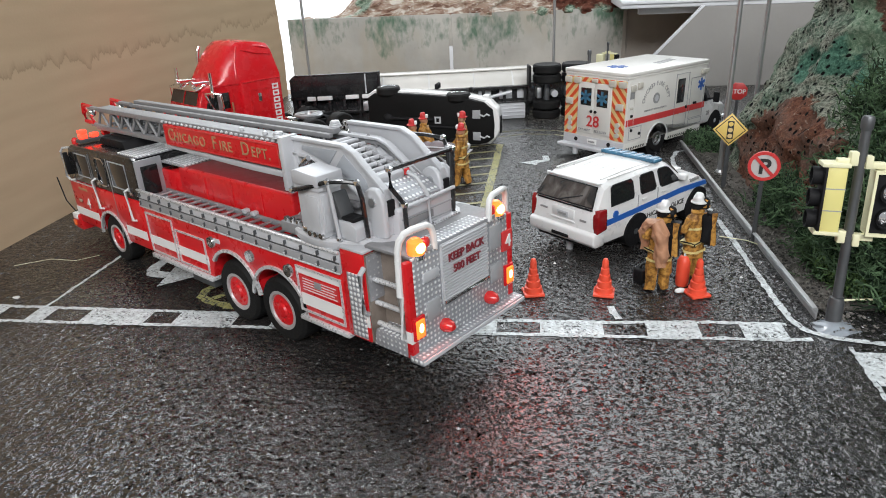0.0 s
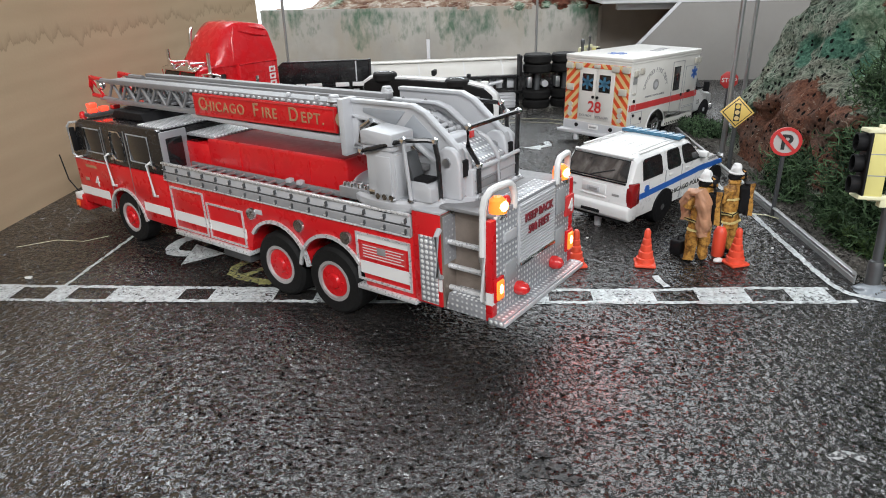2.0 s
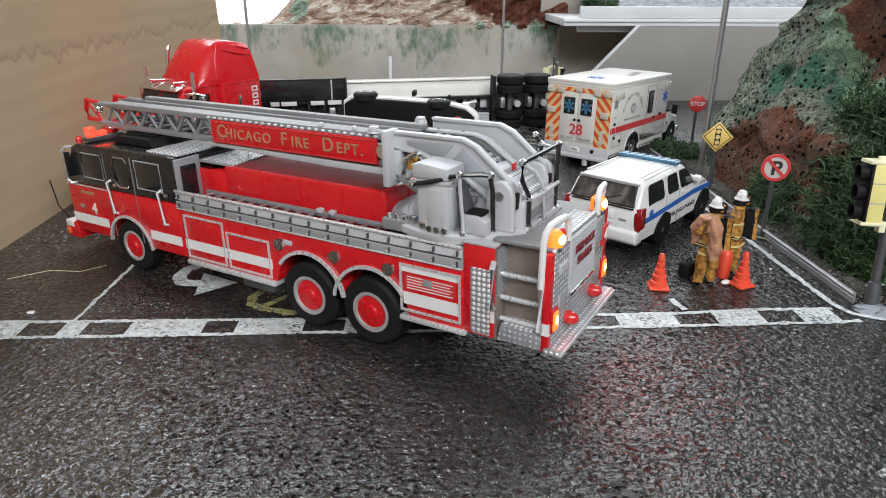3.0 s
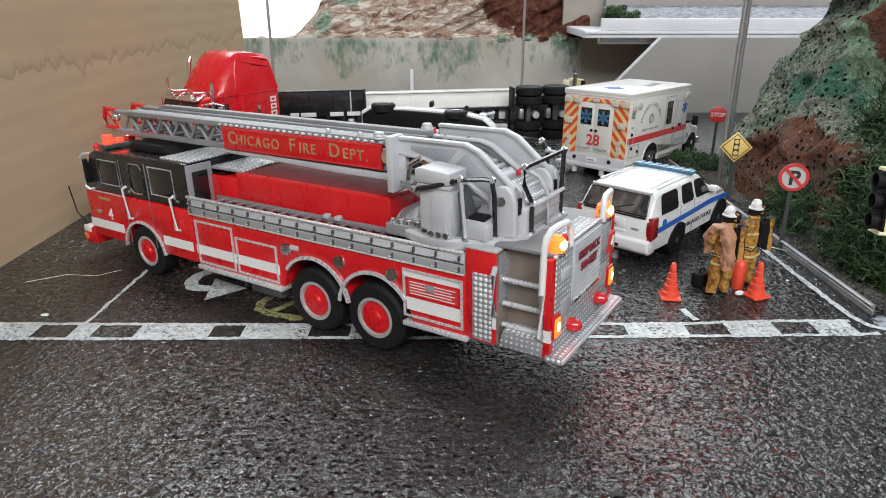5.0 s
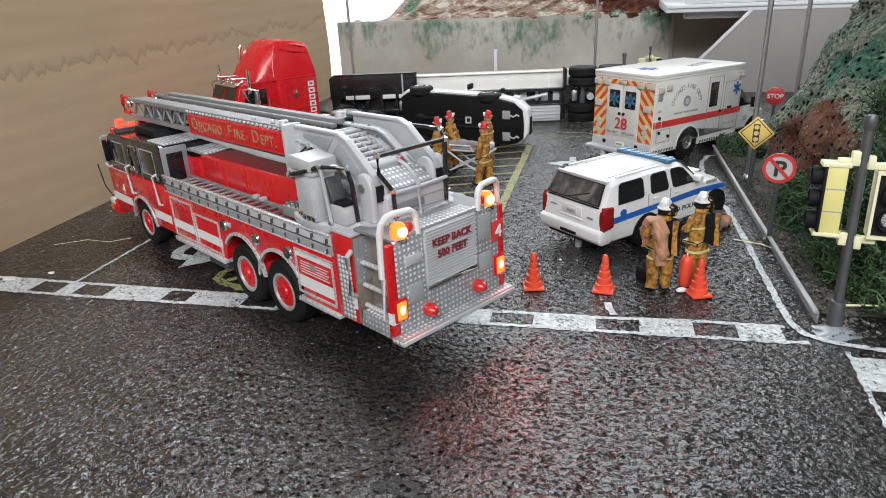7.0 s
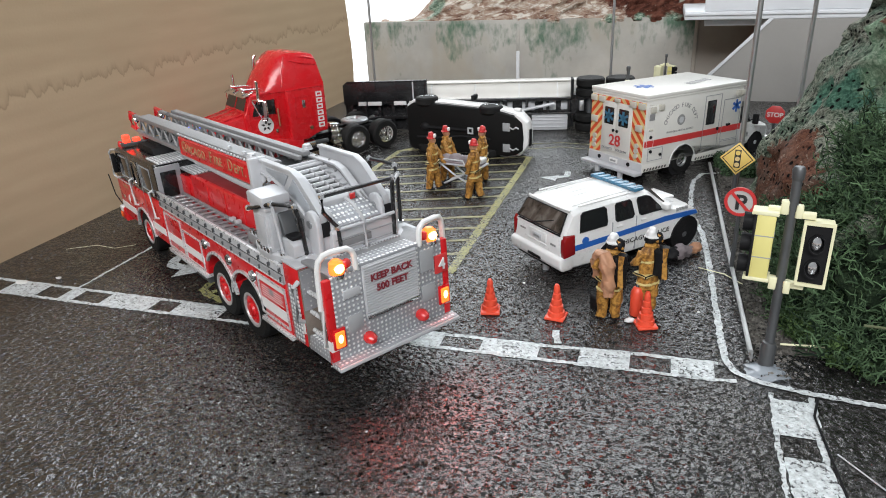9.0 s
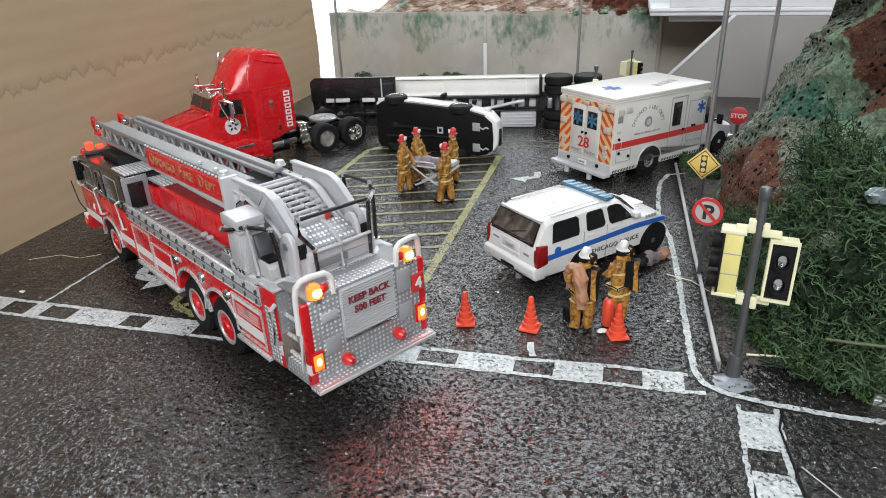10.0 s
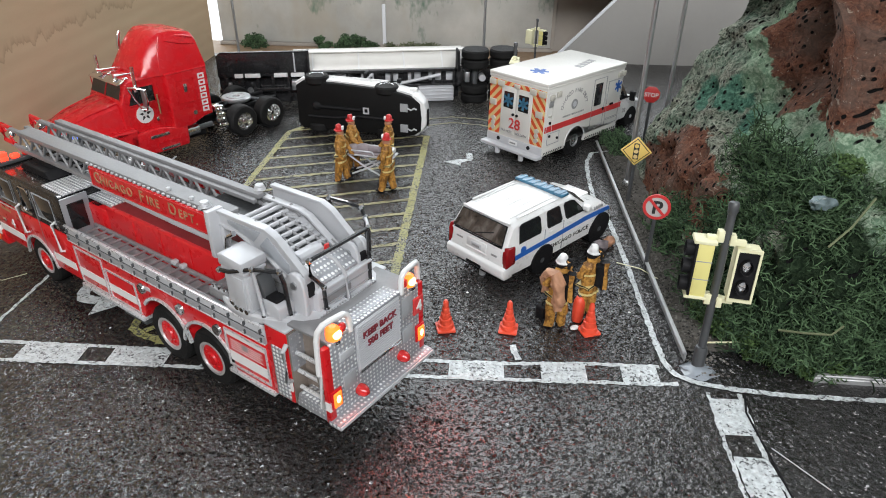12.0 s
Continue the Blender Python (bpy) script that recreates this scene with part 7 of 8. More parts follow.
    for x in (101.0, 118.5):
        part("axle", cyl(B(), (x, -5.4, 1), (x, -5.4, 31), 1.8, seg=14), DARKSTEEL, t)
        for z in (2.9, 8.5, 24.0, 29.6):
            tw = part("wheel", lathe(B(), [(4.6, z - 2.5), (7.8, z - 2.5), (8.5, z - 1.6), (8.5, z + 1.6), (7.8, z + 2.5), (4.6, z + 2.5)], (x, -5.4, 0), "z", 30), RUBBER, t)
            part("rim", lathe(B(), [(4.7, z - 2.2), (4.7, z + 2.2), (2.0, z + 1.4)], (x, -5.4, 0), "z", 20), STEEL, tw)
        part("spring_hanger", box(B(), x - 6.4, x - 3.6, -8.0, -2.2, 12.4, 18.8, 0.4), STEEL, t)
        part("brake_chamber", cyl(B(), (x + 4.6, -7.6, 14.6), (x + 4.6, -2.8, 14.6), 2.1, seg=14), LSILVER, t)
    return t


overturned_trailer()


def overturned_car():
    t = thing("overturned_car", -155.0, 193.4, -9.0, 0, "white sport utility car lying on its side, black underside showing", "car")

    def outline(k=0.0):
        return [(-4.0 + k, 3.0 + k), (-1.5 + k, 0.4 + k), (58, 0.4 + k), (64 - k, 1.6 + k), (67.4 - k, 5.0), (67.8 - k, 12.0), (67.0 - k, 19.8), (63 - k, 24.0 - k), (50, 26.8 - k), (20, 28.4 - k), (0 + k, 28.6 - k), (-4.0 + k, 26.0 - k)]
    part("underside", prism(B(), outline(0.9), 0.0, 3.2, 0.5), JET, t, "black undertray")
    shell = B()
    secs = [(2.6, 0.0), (4.0, -0.3), (9.5, 0.0), (13.0, 0.4), (14.2, 1.4)]
    loft(shell, [[(x, y, z) for x, z in outline(k)] for y, k in secs])
    body = part("body", shell, WHITE, t, "white bodywork")
    part("glasshouse", prism(B(), [(3.2, 2.6), (46, 2.6), (46, 25.4), (3.2, 26.0)], 14.0, 24.6, 1.2, taper=0.86), GLASS, body)
    part("roof", prism(B(), [(6, 4.2), (42, 4.2), (42, 24.0), (6, 24.4)], 24.4, 25.8, 0.8), WHITE, body)
    part("bumper", prism(B(), [(63.4, 2.0), (67.2, 4.8), (69.2, 8.0), (69.4, 15.0), (68.4, 20.0), (64, 23.8), (61.5, 24.0), (61.5, 1.6)], 1.0, 9.5, 0.8, seg=3), WHITE, body, "white bumper with dark slot")
    part("bumper_slot", box(B(), 68.6, 69.8, 3.2, 6.4, 7.0, 16.0, 0.3), MATT, body)
    part("bumper_cap", box(B(), 59.0, 63.0, 6.0, 9.8, 22.6, 26.2, 0.8), WHITE, body)
    for z, zz in ((28.0, 1), (2.4, -1)):
        for x in (7.6, 46.8):
            if zz > 0:
                w0, w1 = (26.2, 30.6) if x < 20 else (23.6, 27.6)
            else:
                w0, w1 = 0.1, 4.4
            tw = part("wheel", lathe(B(), [(3.8, w0), (5.8, w0), (6.5, w0 + 0.8), (6.5, w1 - 0.8), (5.8, w1), (3.8, w1)], (x, 4.6, 0), "z", 28), RUBBER, t)
            part("rim", lathe(B(), [(4.0, w1 - 1.2), (4.0, w1 + 0.05), (3.2, w1 - 0.2), (0.8, w1 - 0.1)], (x, 4.6, 0), "z", 20), CHROME, tw)
    for z in (17.4, 6.0):
        part("tow_plate", box(B(), 55.4, 59.6, -0.5, 0.3, z - 2.2, z + 2.2, 0.2), GREYP, t, "grey square plate")
        part("tow_hook", tube(B(), [(59.4, -0.4, z), (61.6, -0.8, z - 0.8), (63.2, -0.8, z + 0.4), (64.6, -0.6, z - 0.4)], 0.45, 8), LSILVER, t)
    part("screw_plate", frame_bars(B(), 34.6, 38.0, 12.2, 15.8, 0.0, 0.8, -1, 0.3), LSILVER, t, "pale ringed screw hole")
    part("drive_shaft", cyl(B(), (9, -0.2, 14.5), (34, -0.2, 14.2), 1.0, seg=12), MATT, t)
    part("exhaust", tube(B(), [(3, -0.2, 8.6), (20, -0.3, 8.8), (30, -0.3, 10.6), (48, -0.2, 10.2)], 0.8, 8), MATT, t)
    part("diff_housing", blob(B(), (8, 0.2, 14.5), 3.0, 1.4, 2.6, 2), MATT, t)
    part("roof_aerial", box(B(), 31.0, 33.0, 13, 19, 27.6, 30.6, 0.6), MATT, body)
    part("wing_mirror", box(B(), 50.5, 52.5, 11.5, 14.6, 26.6, 29.0, 0.5), MATT, body)
    return t


overturned_car()

# ---- street furniture ----


def traffic_cone(x, y, turn):
    t = thing("traffic_cone", x, y, turn, 0, "small orange plastic traffic cone on the wet road", "traffic cone", "cones across the lane")
    part("base", box(B(), -3.0, 3.0, -3.0, 3.0, 0.05, 1.0, 0.4), ORANGE, t)
    part("cone_body", lathe(B(), [(2.7, 0.9), (2.5, 2.4), (2.1, 2.6), (2.15, 2.9), (2.0, 4.4), (1.6, 4.6), (1.7, 4.9), (1.5, 6.3), (1.2, 6.5), (1.3, 6.8), (1.15, 8.2), (0.9, 8.4), (1.0, 8.7), (0.9, 10.4), (0.55, 11.2)], (0, 0, 0), "z", 20), ORANGE, t)
    return t


for cx, cy, ca in ((-66.6, 16.8, 12), (-46.2, 17.6, -8), (-20.2, 18.4, 20)):
    traffic_cone(cx, cy, ca)


def tall_pole(x, y, h, r, label, lean=0.0):
    t = thing("lamp_pole", x, y, 0, 0, label, "pole")
    part("shaft", cyl(B(), (0, 0, 0), (lean, 0, h), r, r * 0.8, 14), STEEL, t)
    part("foot", lathe(B(), [(r * 2.0, 0), (r * 2.0, 1.0), (r * 1.3, 2.4), (r * 0.9, 2.6)], (0, 0, 0), "z", 14), STEEL, t)
    return t


tall_pole(-240.5, 341.2, 240, 1.0, "thin dark grey metal lamp pole before the wall")
tall_pole(-56.6, 345.2, 240, 1.0, "thin grey metal lamp pole before the wall")
tall_pole(12.6, 134.5, 190, 1.15, "thin bright metal lamp pole beside the road")
tall_pole(44.5, 205.0, 220, 1.1, "thin grey metal lamp pole behind the hillside")


def sign_post(t, h, r=0.7):
    part("post", cyl(B(), (0, 0.6, 0), (0, 0.6, h), r, r, 10), DARKSTEEL, t)


def disc(bm, r, y0, y1, z, seg=32):
    cyl(bm, (0, y0, z), (0, y1, z), r, seg=seg)
    return bm


def shrink_face(t, k, z):
    """Draws a sign's face in about its own middle; the post keeps its size."""
    for ob in t.children:
        if not ob.name.startswith("post"):
            for v in ob.data.vertices:
                v.co.x *= k
                v.co.z = z * MM + (v.co.z - z * MM) * k
    return t


def no_parking_sign():
    t = thing("no_parking_sign", 5.8, 58.2, -14, 0, "round white no parking sign with red ring on a dark post", "road sign")
    sign_post(t, 27)
    z = 26.4
    part("panel", disc(B(), 6.2, -0.35, 0.1, z), SIGNW, t)
    ring = B()
    n = 36
    sections = [[((r * math.cos(2 * math.pi * k / n)), y, z + r * math.sin(2 * math.pi * k / n)) for r, y in ((6.3, -0.55), (6.3, 0.15), (5.0, -0.36), (5.0, -0.55))] for k in range(n)]
    loft(ring, sections + [sections[0]], cap=False)
    part("red_ring", ring, REDD, t)
    lettering("letter", "P", 9.0, INK, t, (0.2, -0.46, z - 3.2), (1, 0, 0), (0, 0, 1), bold=0.28, depth=0.05)
    part("red_bar", plate(B(), [(-4.2, -0.58, z + 3.4), (-3.3, -0.58, z + 4.3), (4.2, -0.58, z - 3.4), (3.3, -0.58, z - 4.3)][::-1], 0.08), REDD, t)
    return t


shrink_face(no_parking_sign(), 0.76, 26.4)


def signal_ahead_sign():
    t = thing("signal_ahead_sign", 9.8, 115.8, -12, 0, "yellow diamond traffic signal warning sign on a dark post", "road sign")
    sign_post(t, 25, 0.9)
    z = 24.4

    def dia(r, y0, y1):
        return prism(B(), [(-r, z), (0, z - r), (r, z), (0, z + r)], y0, y1, 0.12)
    part("panel", dia(8.3, -0.4, 0.1), SIGNY, t)
    part("black_line", dia(7.3, -0.48, -0.3), INK, t)
    part("yellow_field", dia(6.7, -0.55, -0.3), SIGNY, t)
    part("signal_outline", box(B(), -1.5, 1.5, -0.66, -0.4, z - 4.6, z + 4.6, 0.1), INK, t)
    for dz, m in ((3.0, SIGNY), (0.0, YELD), (-3.0, YELD)):
        b = B()
        cyl(b, (0, -0.74, z + dz), (0, -0.6, z + dz), 1.15, seg=16)
        part("signal_disc", b, m, t)
    return t


shrink_face(signal_ahead_sign(), 0.79, 24.4)


def stop_sign():
    t = thing("stop_sign", 33.3, 197.4, -14, 0, "red octagonal stop sign with white word on a post", "road sign")
    sign_post(t, 25, 0.8)
    z, r = 24.4, 5.9
    oct8 = [(r * math.cos(radians(22.5 + 45 * k)), z + r * math.sin(radians(22.5 + 45 * k))) for k in range(8)]
    part("panel", prism(B(), oct8, -0.35, 0.1, 0.1), REDD, t)
    lettering("word", "STOP", 3.9, WHITED, t, (0, -0.42, z - 1.4), (1, 0, 0), (0, 0, 1), bold=0.08, depth=0.05)
    return t


shrink_face(stop_sign(), 0.78, 24.4)


def traffic_light(x, y, turn, lean, label):
    t = thing("traffic_light", x, y, turn, 0, label, "traffic light", "yellow traffic lights", roll=lean)
    part("pole", cyl(B(), (0, 0, 0), (0, 0, 51), 1.2, 1.1, 18), DARKSTEEL, t)
    part("pole_sleeve", lathe(B(), [(1.9, 0), (1.9, 6.6), (1.6, 7.8), (1.2, 8.0)], (0, 0, 0), "z", 18), DARKSTEEL, t)
    part("pole_cap", lathe(B(), [(1.1, 50), (1.4, 50.6), (1.5, 52.6), (1.2, 53.4), (0.5, 53.6)], (0, 0, 0), "z", 18), DARKSTEEL, t)
    # head one looks to the side
    h1 = part("signal_head", box(B(), -9.2, -3.8, -3.4, 2.6, 25.8, 41.2, 0.4), YELLOWP, t, "yellow three-lamp signal head")
    for z in (31.0, 36.1):
        part("head_joint", box(B(), -9.25, -3.7, -3.48, 2.7, z - 0.12, z + 0.12), GREYP, h1)
    part("face_plate", box(B(), -9.9, -9.1, -3.6, 2.8, 25.6, 41.4, 0.2), MATT, h1)
    for z in (25.2, 41.0):
        part("end_flange", prism(B(), [(-10.8, z), (-10.6, z + 0.9), (-3.2, z + 0.9), (-3.2, z)], -3.7, 2.9, 0.2), CREAM, h1, "pale yellow end flange")
    for z in (28.4, 33.5, 38.6):
        part("visor", lathe(B(), [(2.1, -9.8), (2.2, -12.8), (1.9, -12.8), (1.8, -9.8)], (0, -0.4, z), "x", 18), MATT, h1)
        part("lens", cyl(B(), (-10.3, -0.4, z), (-9.8, -0.4, z), 1.8, seg=16), DARKSTEEL, h1)
    for z in (24.4, 41.2):
        part("bracket", box(B(), -6.6, -0.8, -1.0, 1.0, z, z + 1.6, 0.3), CREAM, t, "pale yellow bracket")
        part("bracket_end", box(B(), -3.2, -1.0, -1.4, 1.4, z - 1.4 if z < 30 else z, z + 1.6 if z < 30 else z + 3.2, 0.3), CREAM, t)
        part("bracket", box(B(), 0.8, 6.6, -1.0, 1.0, z - 0.6, z + 1.0, 0.3), CREAM, t, "pale yellow bracket")
        part("bracket_end", box(B(), 1.0, 3.0, -1.4, 1.4, z - 2.0 if z < 30 else z - 0.6, z + 1.0 if z < 30 else z + 2.4, 0.3), CREAM, t)
    # head two faces the crossing
    h2 = part("signal_head", box(B(), 3.8, 12.0, -1.6, 3.4, 25.4, 40.4, 0.5), CREAM, t, "pale yellow two-lamp signal head")
    part("head_frame", frame_bars(B(), 3.7, 12.1, 25.3, 40.5, -1.6, 0.8, -1, 0.9), CREAM, h2)
    part("face_plate", box(B(), 4.5, 11.3, -1.9, -1.5, 26.1, 39.7), MATT, h2)
    for z in (35.6, 29.8):
        part("visor", lathe(B(), [(2.2, -1.8), (2.3, -3.6), (2.0, -3.6), (1.9, -1.8)], (7.9, 0, z), "y", 20), MATT, h2)
        part("lens", lathe(B(), [(1.9, -1.9), (1.6, -2.5), (0.6, -2.8)], (7.9, 0, z), "y", 18), CHROME, h2, "clear domed lens")
    return t


def slim_heads(t, k):
    """Draws the heads and brackets in towards the pole."""
    for ob in t.children_recursive:
        if not ob.name.startswith("pole"):
            for v in ob.data.vertices:
                v.co.x *= k
                v.co.z = 33 * MM + (v.co.z - 33 * MM) * 1.06
    return t


tl = traffic_light(10.3, 2.6, -10, -6.5, "yellow plastic traffic light on a leaning dark grey pole")
slim_heads(tl, 0.80)
far_a = traffic_light(-39.0, 228.0, 82, 0, "yellow plastic traffic light behind the ambulance")
far_b = traffic_light(-19.0, 338.0, 150, 0, "yellow plastic traffic light standing near the bridge")
far_a.matrix_world = far_a.matrix_world @ Matrix.Diagonal((0.8, 0.8, 0.8, 1))
far_b.matrix_world = far_b.matrix_world @ Matrix.Diagonal((0.64, 0.64, 0.64, 1))


def glue_foot():
    bm = B()
    blob(bm, (10.0, 1.2, 0.0), 5.4, 3.7, 1.6, 3, 0.45, 4)
    return tagged(mesh_object("glue_patch", bm, plain("clouded_glue", (0.25, 0.28, 0.31), 0.2, vary=0.2, bump=0.03), True), "cloudy dried glue round the traffic light foot", "glue")


glue_foot()


RAILM = plain("dull_rail_metal", (0.34, 0.345, 0.345), 0.42, metal=0.4, vary=0.25, grain=4, bump=0.04)


def guard_rail(pts, label):
    """Bright folded metal strip standing on the verge."""
    root = new("guard_rail")
    tagged(root, label, "guard rail", "metal guard rails")
    for a, b in zip(pts, pts[1:]):
        va, vb = Vector((*a, 0)), Vector((*b, 0))
        d = (vb - va).normalized()
        n = Vector((-d.y, d.x, 0))
        sec = [(-0.5, 0.0), (-0.5, 1.3), (-0.25, 1.6), (-0.5, 1.9), (-0.5, 2.6), (0.35, 2.8), (0.45, 3.2), (0.2, 3.45), (-0.7, 3.45), (-0.9, 3.2), (-0.9, 0.0)]
        bm = B()
        loft(bm, [[tuple(p + n * q + Vector((0, 0, z))) for q, z in sec] for p in (va, vb)])
        part("rail_strip", bm, RAILM, root)
    return root


guard_rail([(6.6, 5.6), (5.4, 90), (4.6, 182)], "dull bright metal guard rail along the road edge")
guard_rail([(112, -4.2), (43.0, -1.8)], "dull bright metal guard rail along the side street")


def verge():
    bm = B()
    n, m = 60, 10
    g = []
    for i in range(n):
        row = []
        for j in range(m):
            y = 11 + 178.0 * i / (n - 1)
            x = 8.2 + 26.0 * j / (m - 1)
            edge = min(1.0, j / 2.0, i / 3.0)
            row.append(bm.verts.new((x, y, 0.06 + edge * (0.9 + 1.2 * noise.noise(Vector((x, y, 0)) * 0.12) + 0.5 * noise.noise(Vector((x, y, 3)) * 0.6)))))
        g.append(row)
    for i in range(n - 1):
        for j in range(m - 1):
            bm.faces.new((g[i][j], g[i][j + 1], g[i + 1][j + 1], g[i + 1][j]))
    bmesh.ops.recalc_face_normals(bm, faces=bm.faces)
    return tagged(mesh_object("verge", bm, DIRT, True), "gritty grey dirt verge below the hillside", "verge", kind="structure")


verge()


def grit():
    """Loose chips of dark and pale stone along the verge and the road edge."""
    rnd = random.Random(31)
    verts, faces = [], []
    for _ in range(2600):
        y = rnd.uniform(-2, 184)
        x = 7.6 + abs(rnd.gauss(0, 1)) * 6.0
        r = rnd.uniform(0.18, 0.7) * (0.8 if x < 9 else 1.0)
        z = 0.3 + min(1.0, (x - 7.6) / 3.0) * 0.9
        b = len(verts)
        for d in ((1, 0, 0), (-1, 0, 0), (0, 1, 0), (0, -1, 0), (0, 0, 1), (0, 0, -1)):
            k = r * rnd.uniform(0.6, 1.2)
            verts.append(((x + d[0] * k + rnd.uniform(-0.1, 0.1)) * MM, (y + d[1] * k) * MM, (z + d[2] * k * 0.7) * MM))
        for f in ((0, 2, 4), (2, 1, 4), (1, 3, 4), (3, 0, 4), (2, 0, 5), (1, 2, 5), (3, 1, 5), (0, 3, 5)):
            faces.append(tuple(b + i for i in f))
    me = bpy.data.meshes.new("grit")
    me.from_pydata(verts, [], faces)
    me.materials.append(leafy("stone_chips", (0.02, 0.019, 0.018), (0.16, 0.15, 0.135)))
    return tagged(new("grit", me), "loose dark and pale stone chips along the verge", "grit", kind="stuff")


grit()

# ---- painted figures: each one plain casting ----


def washed(name, dark, lite):
    """Paint with a dark wash that has settled in blotches."""
    s = Nodes(name, lite, 0.5, spec=0.3)
    v = s.mm()
    s.out("Base Color", s.mix(s.ramp(s.math("ADD", s.math("MULTIPLY", s.noise(v, 1.1, 4, 0.65), 0.7), s.math("MULTIPLY", s.noise(v, 4.0, 2), 0.3)), [(0.40, 0.0), (0.58, 1.0)]), dark, lite))
    s.bump(s.noise(v, 0.7, 3), 0.12, 0.6)
    return s.mat


OCHRE = washed("ochre_turnout_paint", (0.13, 0.055, 0.012), (0.44, 0.225, 0.05))
TANP = plain("tan_paint", (0.43, 0.22, 0.125), 0.55, vary=0.35, grain=1.2, bump=0.08)
HELR = plain("red_helmet_paint", (0.50, 0.03, 0.03), 0.35, vary=0.2, grain=1.0)
GREYF = plain("grey_cloth_paint", (0.20, 0.17, 0.18), 0.6, vary=0.3, grain=1.0, bump=0.08)
BANDP = plain("pale_band_paint", (0.50, 0.40, 0.16), 0.5, vary=0.3, grain=0.8)
FIGM = [OCHRE, HELR, WHITE, MATT, TANP, GREYF, BANDP]


def figurine(x, y, turn, helmet, label, stride=1.2, arms=((3.2, 3.0, 14.5), (3.2, -3.0, 14.5)), pack=None, cape=False, scale=1.0):
    """A moulded standing figure about 28 mm tall; it looks along its own +x."""
    bm = B()

    def add(fn, m):
        n = len(bm.faces)
        fn()
        bm.faces.ensure_lookup_table()
        for f in bm.faces[n:]:
            f.material_index = m
    for s in (1, -1):
        add(lambda: tube(bm, [(s * stride, s * 1.5, 0.9), (s * stride * 0.6, s * 1.6, 6.0), (0, s * 1.4, 12.4)], [1.25, 1.45, 1.8], 10), 0)
        add(lambda: blob(bm, (s * stride + 0.8, s * 1.5, 0.7), 1.9, 1.0, 0.75, 2), 3)
        ax, ay, az = arms[0] if s > 0 else arms[1]
        add(lambda: tube(bm, [(0, s * 2.7, 20.6), (ax * 0.35, s * 3.5, 17.4), (ax, ay, az)], [1.15, 1.05, 0.8], 10), 0)
        add(lambda: blob(bm, (ax + 0.3, ay, az - 0.2), 0.85, 0.75, 0.8, 1), 4 if cape else 0)
    add(lambda: loft(bm, [[(rx * math.cos(a), ry * math.sin(a), z) for a in [2 * math.pi * k / 14 for k in range(14)]] for z, rx, ry in ((8.8, 2.1, 3.0), (10.6, 2.2, 3.1), (13.4, 1.9, 2.7), (17.0, 2.1, 2.9), (20.2, 1.9, 3.0), (21.8, 1.2, 1.8), (22.6, 0.8, 0.9))]), 0)
    add(lambda: box(bm, -2.25, 2.25, -3.15, 3.15, 12.9, 13.7, 0.2), 3)
    # pale bands sewn round coat and cuffs, a collar, and a flared hem
    for z0, rx, ry in ((10.2, 2.32, 3.22), (17.4, 2.2, 3.02)):
        add(lambda: loft(bm, [[(rx * k * math.cos(a), ry * k * math.sin(a), z0 + dz) for a in [2 * math.pi * i / 16 for i in range(16)]] for dz, k in ((0.0, 0.97), (0.1, 1.03), (0.6, 1.03), (0.7, 0.97))]), 6)
    add(lambda: blob(bm, (-0.2, 0, 22.3), 1.6, 1.9, 0.8, 2), 0)
    add(lambda: blob(bm, (0.1, 0, 24.2), 1.55, 1.4, 1.75, 2), 3 if pack is not None else 4)
    add(lambda: lathe(bm, [(1.8, 25.0), (1.85, 25.3), (1.5, 25.6), (1.4, 26.8), (0.9, 27.7), (0.3, 28.0)], (-0.2, 0, 0), "z", 16), helmet)
    if helmet == 1:
        add(lambda: box(bm, 1.0, 1.75, -0.8, 0.8, 25.3, 27.0, 0.3), 2)
    if pack is not None:
        add(lambda: box(bm, -4.2, -1.7, -2.4, 0.8, 13.4, 22.0, 0.9, 3), pack)
        add(lambda: cyl(bm, (-3.9, -0.8, 13), (-3.5, -0.8, 22.6), 1.2, seg=12), pack)
        add(lambda: blob(bm, (-0.9, -1.1, 24.6), 1.7, 1.5, 1.9, 2), 3)
    if cape:
        add(lambda: tube(bm, [(2.6, 2.4, 13.0), (2.4, 3.2, 18.0), (0.6, 3.0, 21.6), (-1.4, 2.7, 22.2), (-2.7, 2.2, 19.0), (-2.9, 1.7, 13.0), (-2.6, 1.5, 9.6)], [1.0, 1.4, 1.5, 1.7, 1.9, 1.8, 1.3], 12), 4)
    bmesh.ops.scale(bm, vec=(scale * 1.18, scale * 1.18, scale), verts=bm.verts)
    bmesh.ops.subdivide_edges(bm, edges=bm.edges[:], cuts=2, use_grid_fill=True)
    bm.normal_update()
    folds = {v: noise.noise(Vector((v.co.x * 0.8, v.co.y * 0.8, v.co.z * 0.45))) * 0.42 + noise.noise(v.co * 1.5 + Vector((3, 1, 8))) * 0.2 for v in bm.verts}
    for v in bm.verts:
        if v.co.z < 24:
            v.co += v.normal * folds[v]
    for v in bm.verts:
        v.co += Vector((noise.noise(v.co * 0.55), noise.noise(v.co * 0.55 + Vector((7, 0, 0))), 0)) * 0.45
    ob = mesh_object("figurine", bm, FIGM, True)
    ob.matrix_world = pose(x * MM, y * MM, 0.05 * MM, 0, 0, turn)
    return tagged(ob, label, "figurine", "painted firefighter figurines")


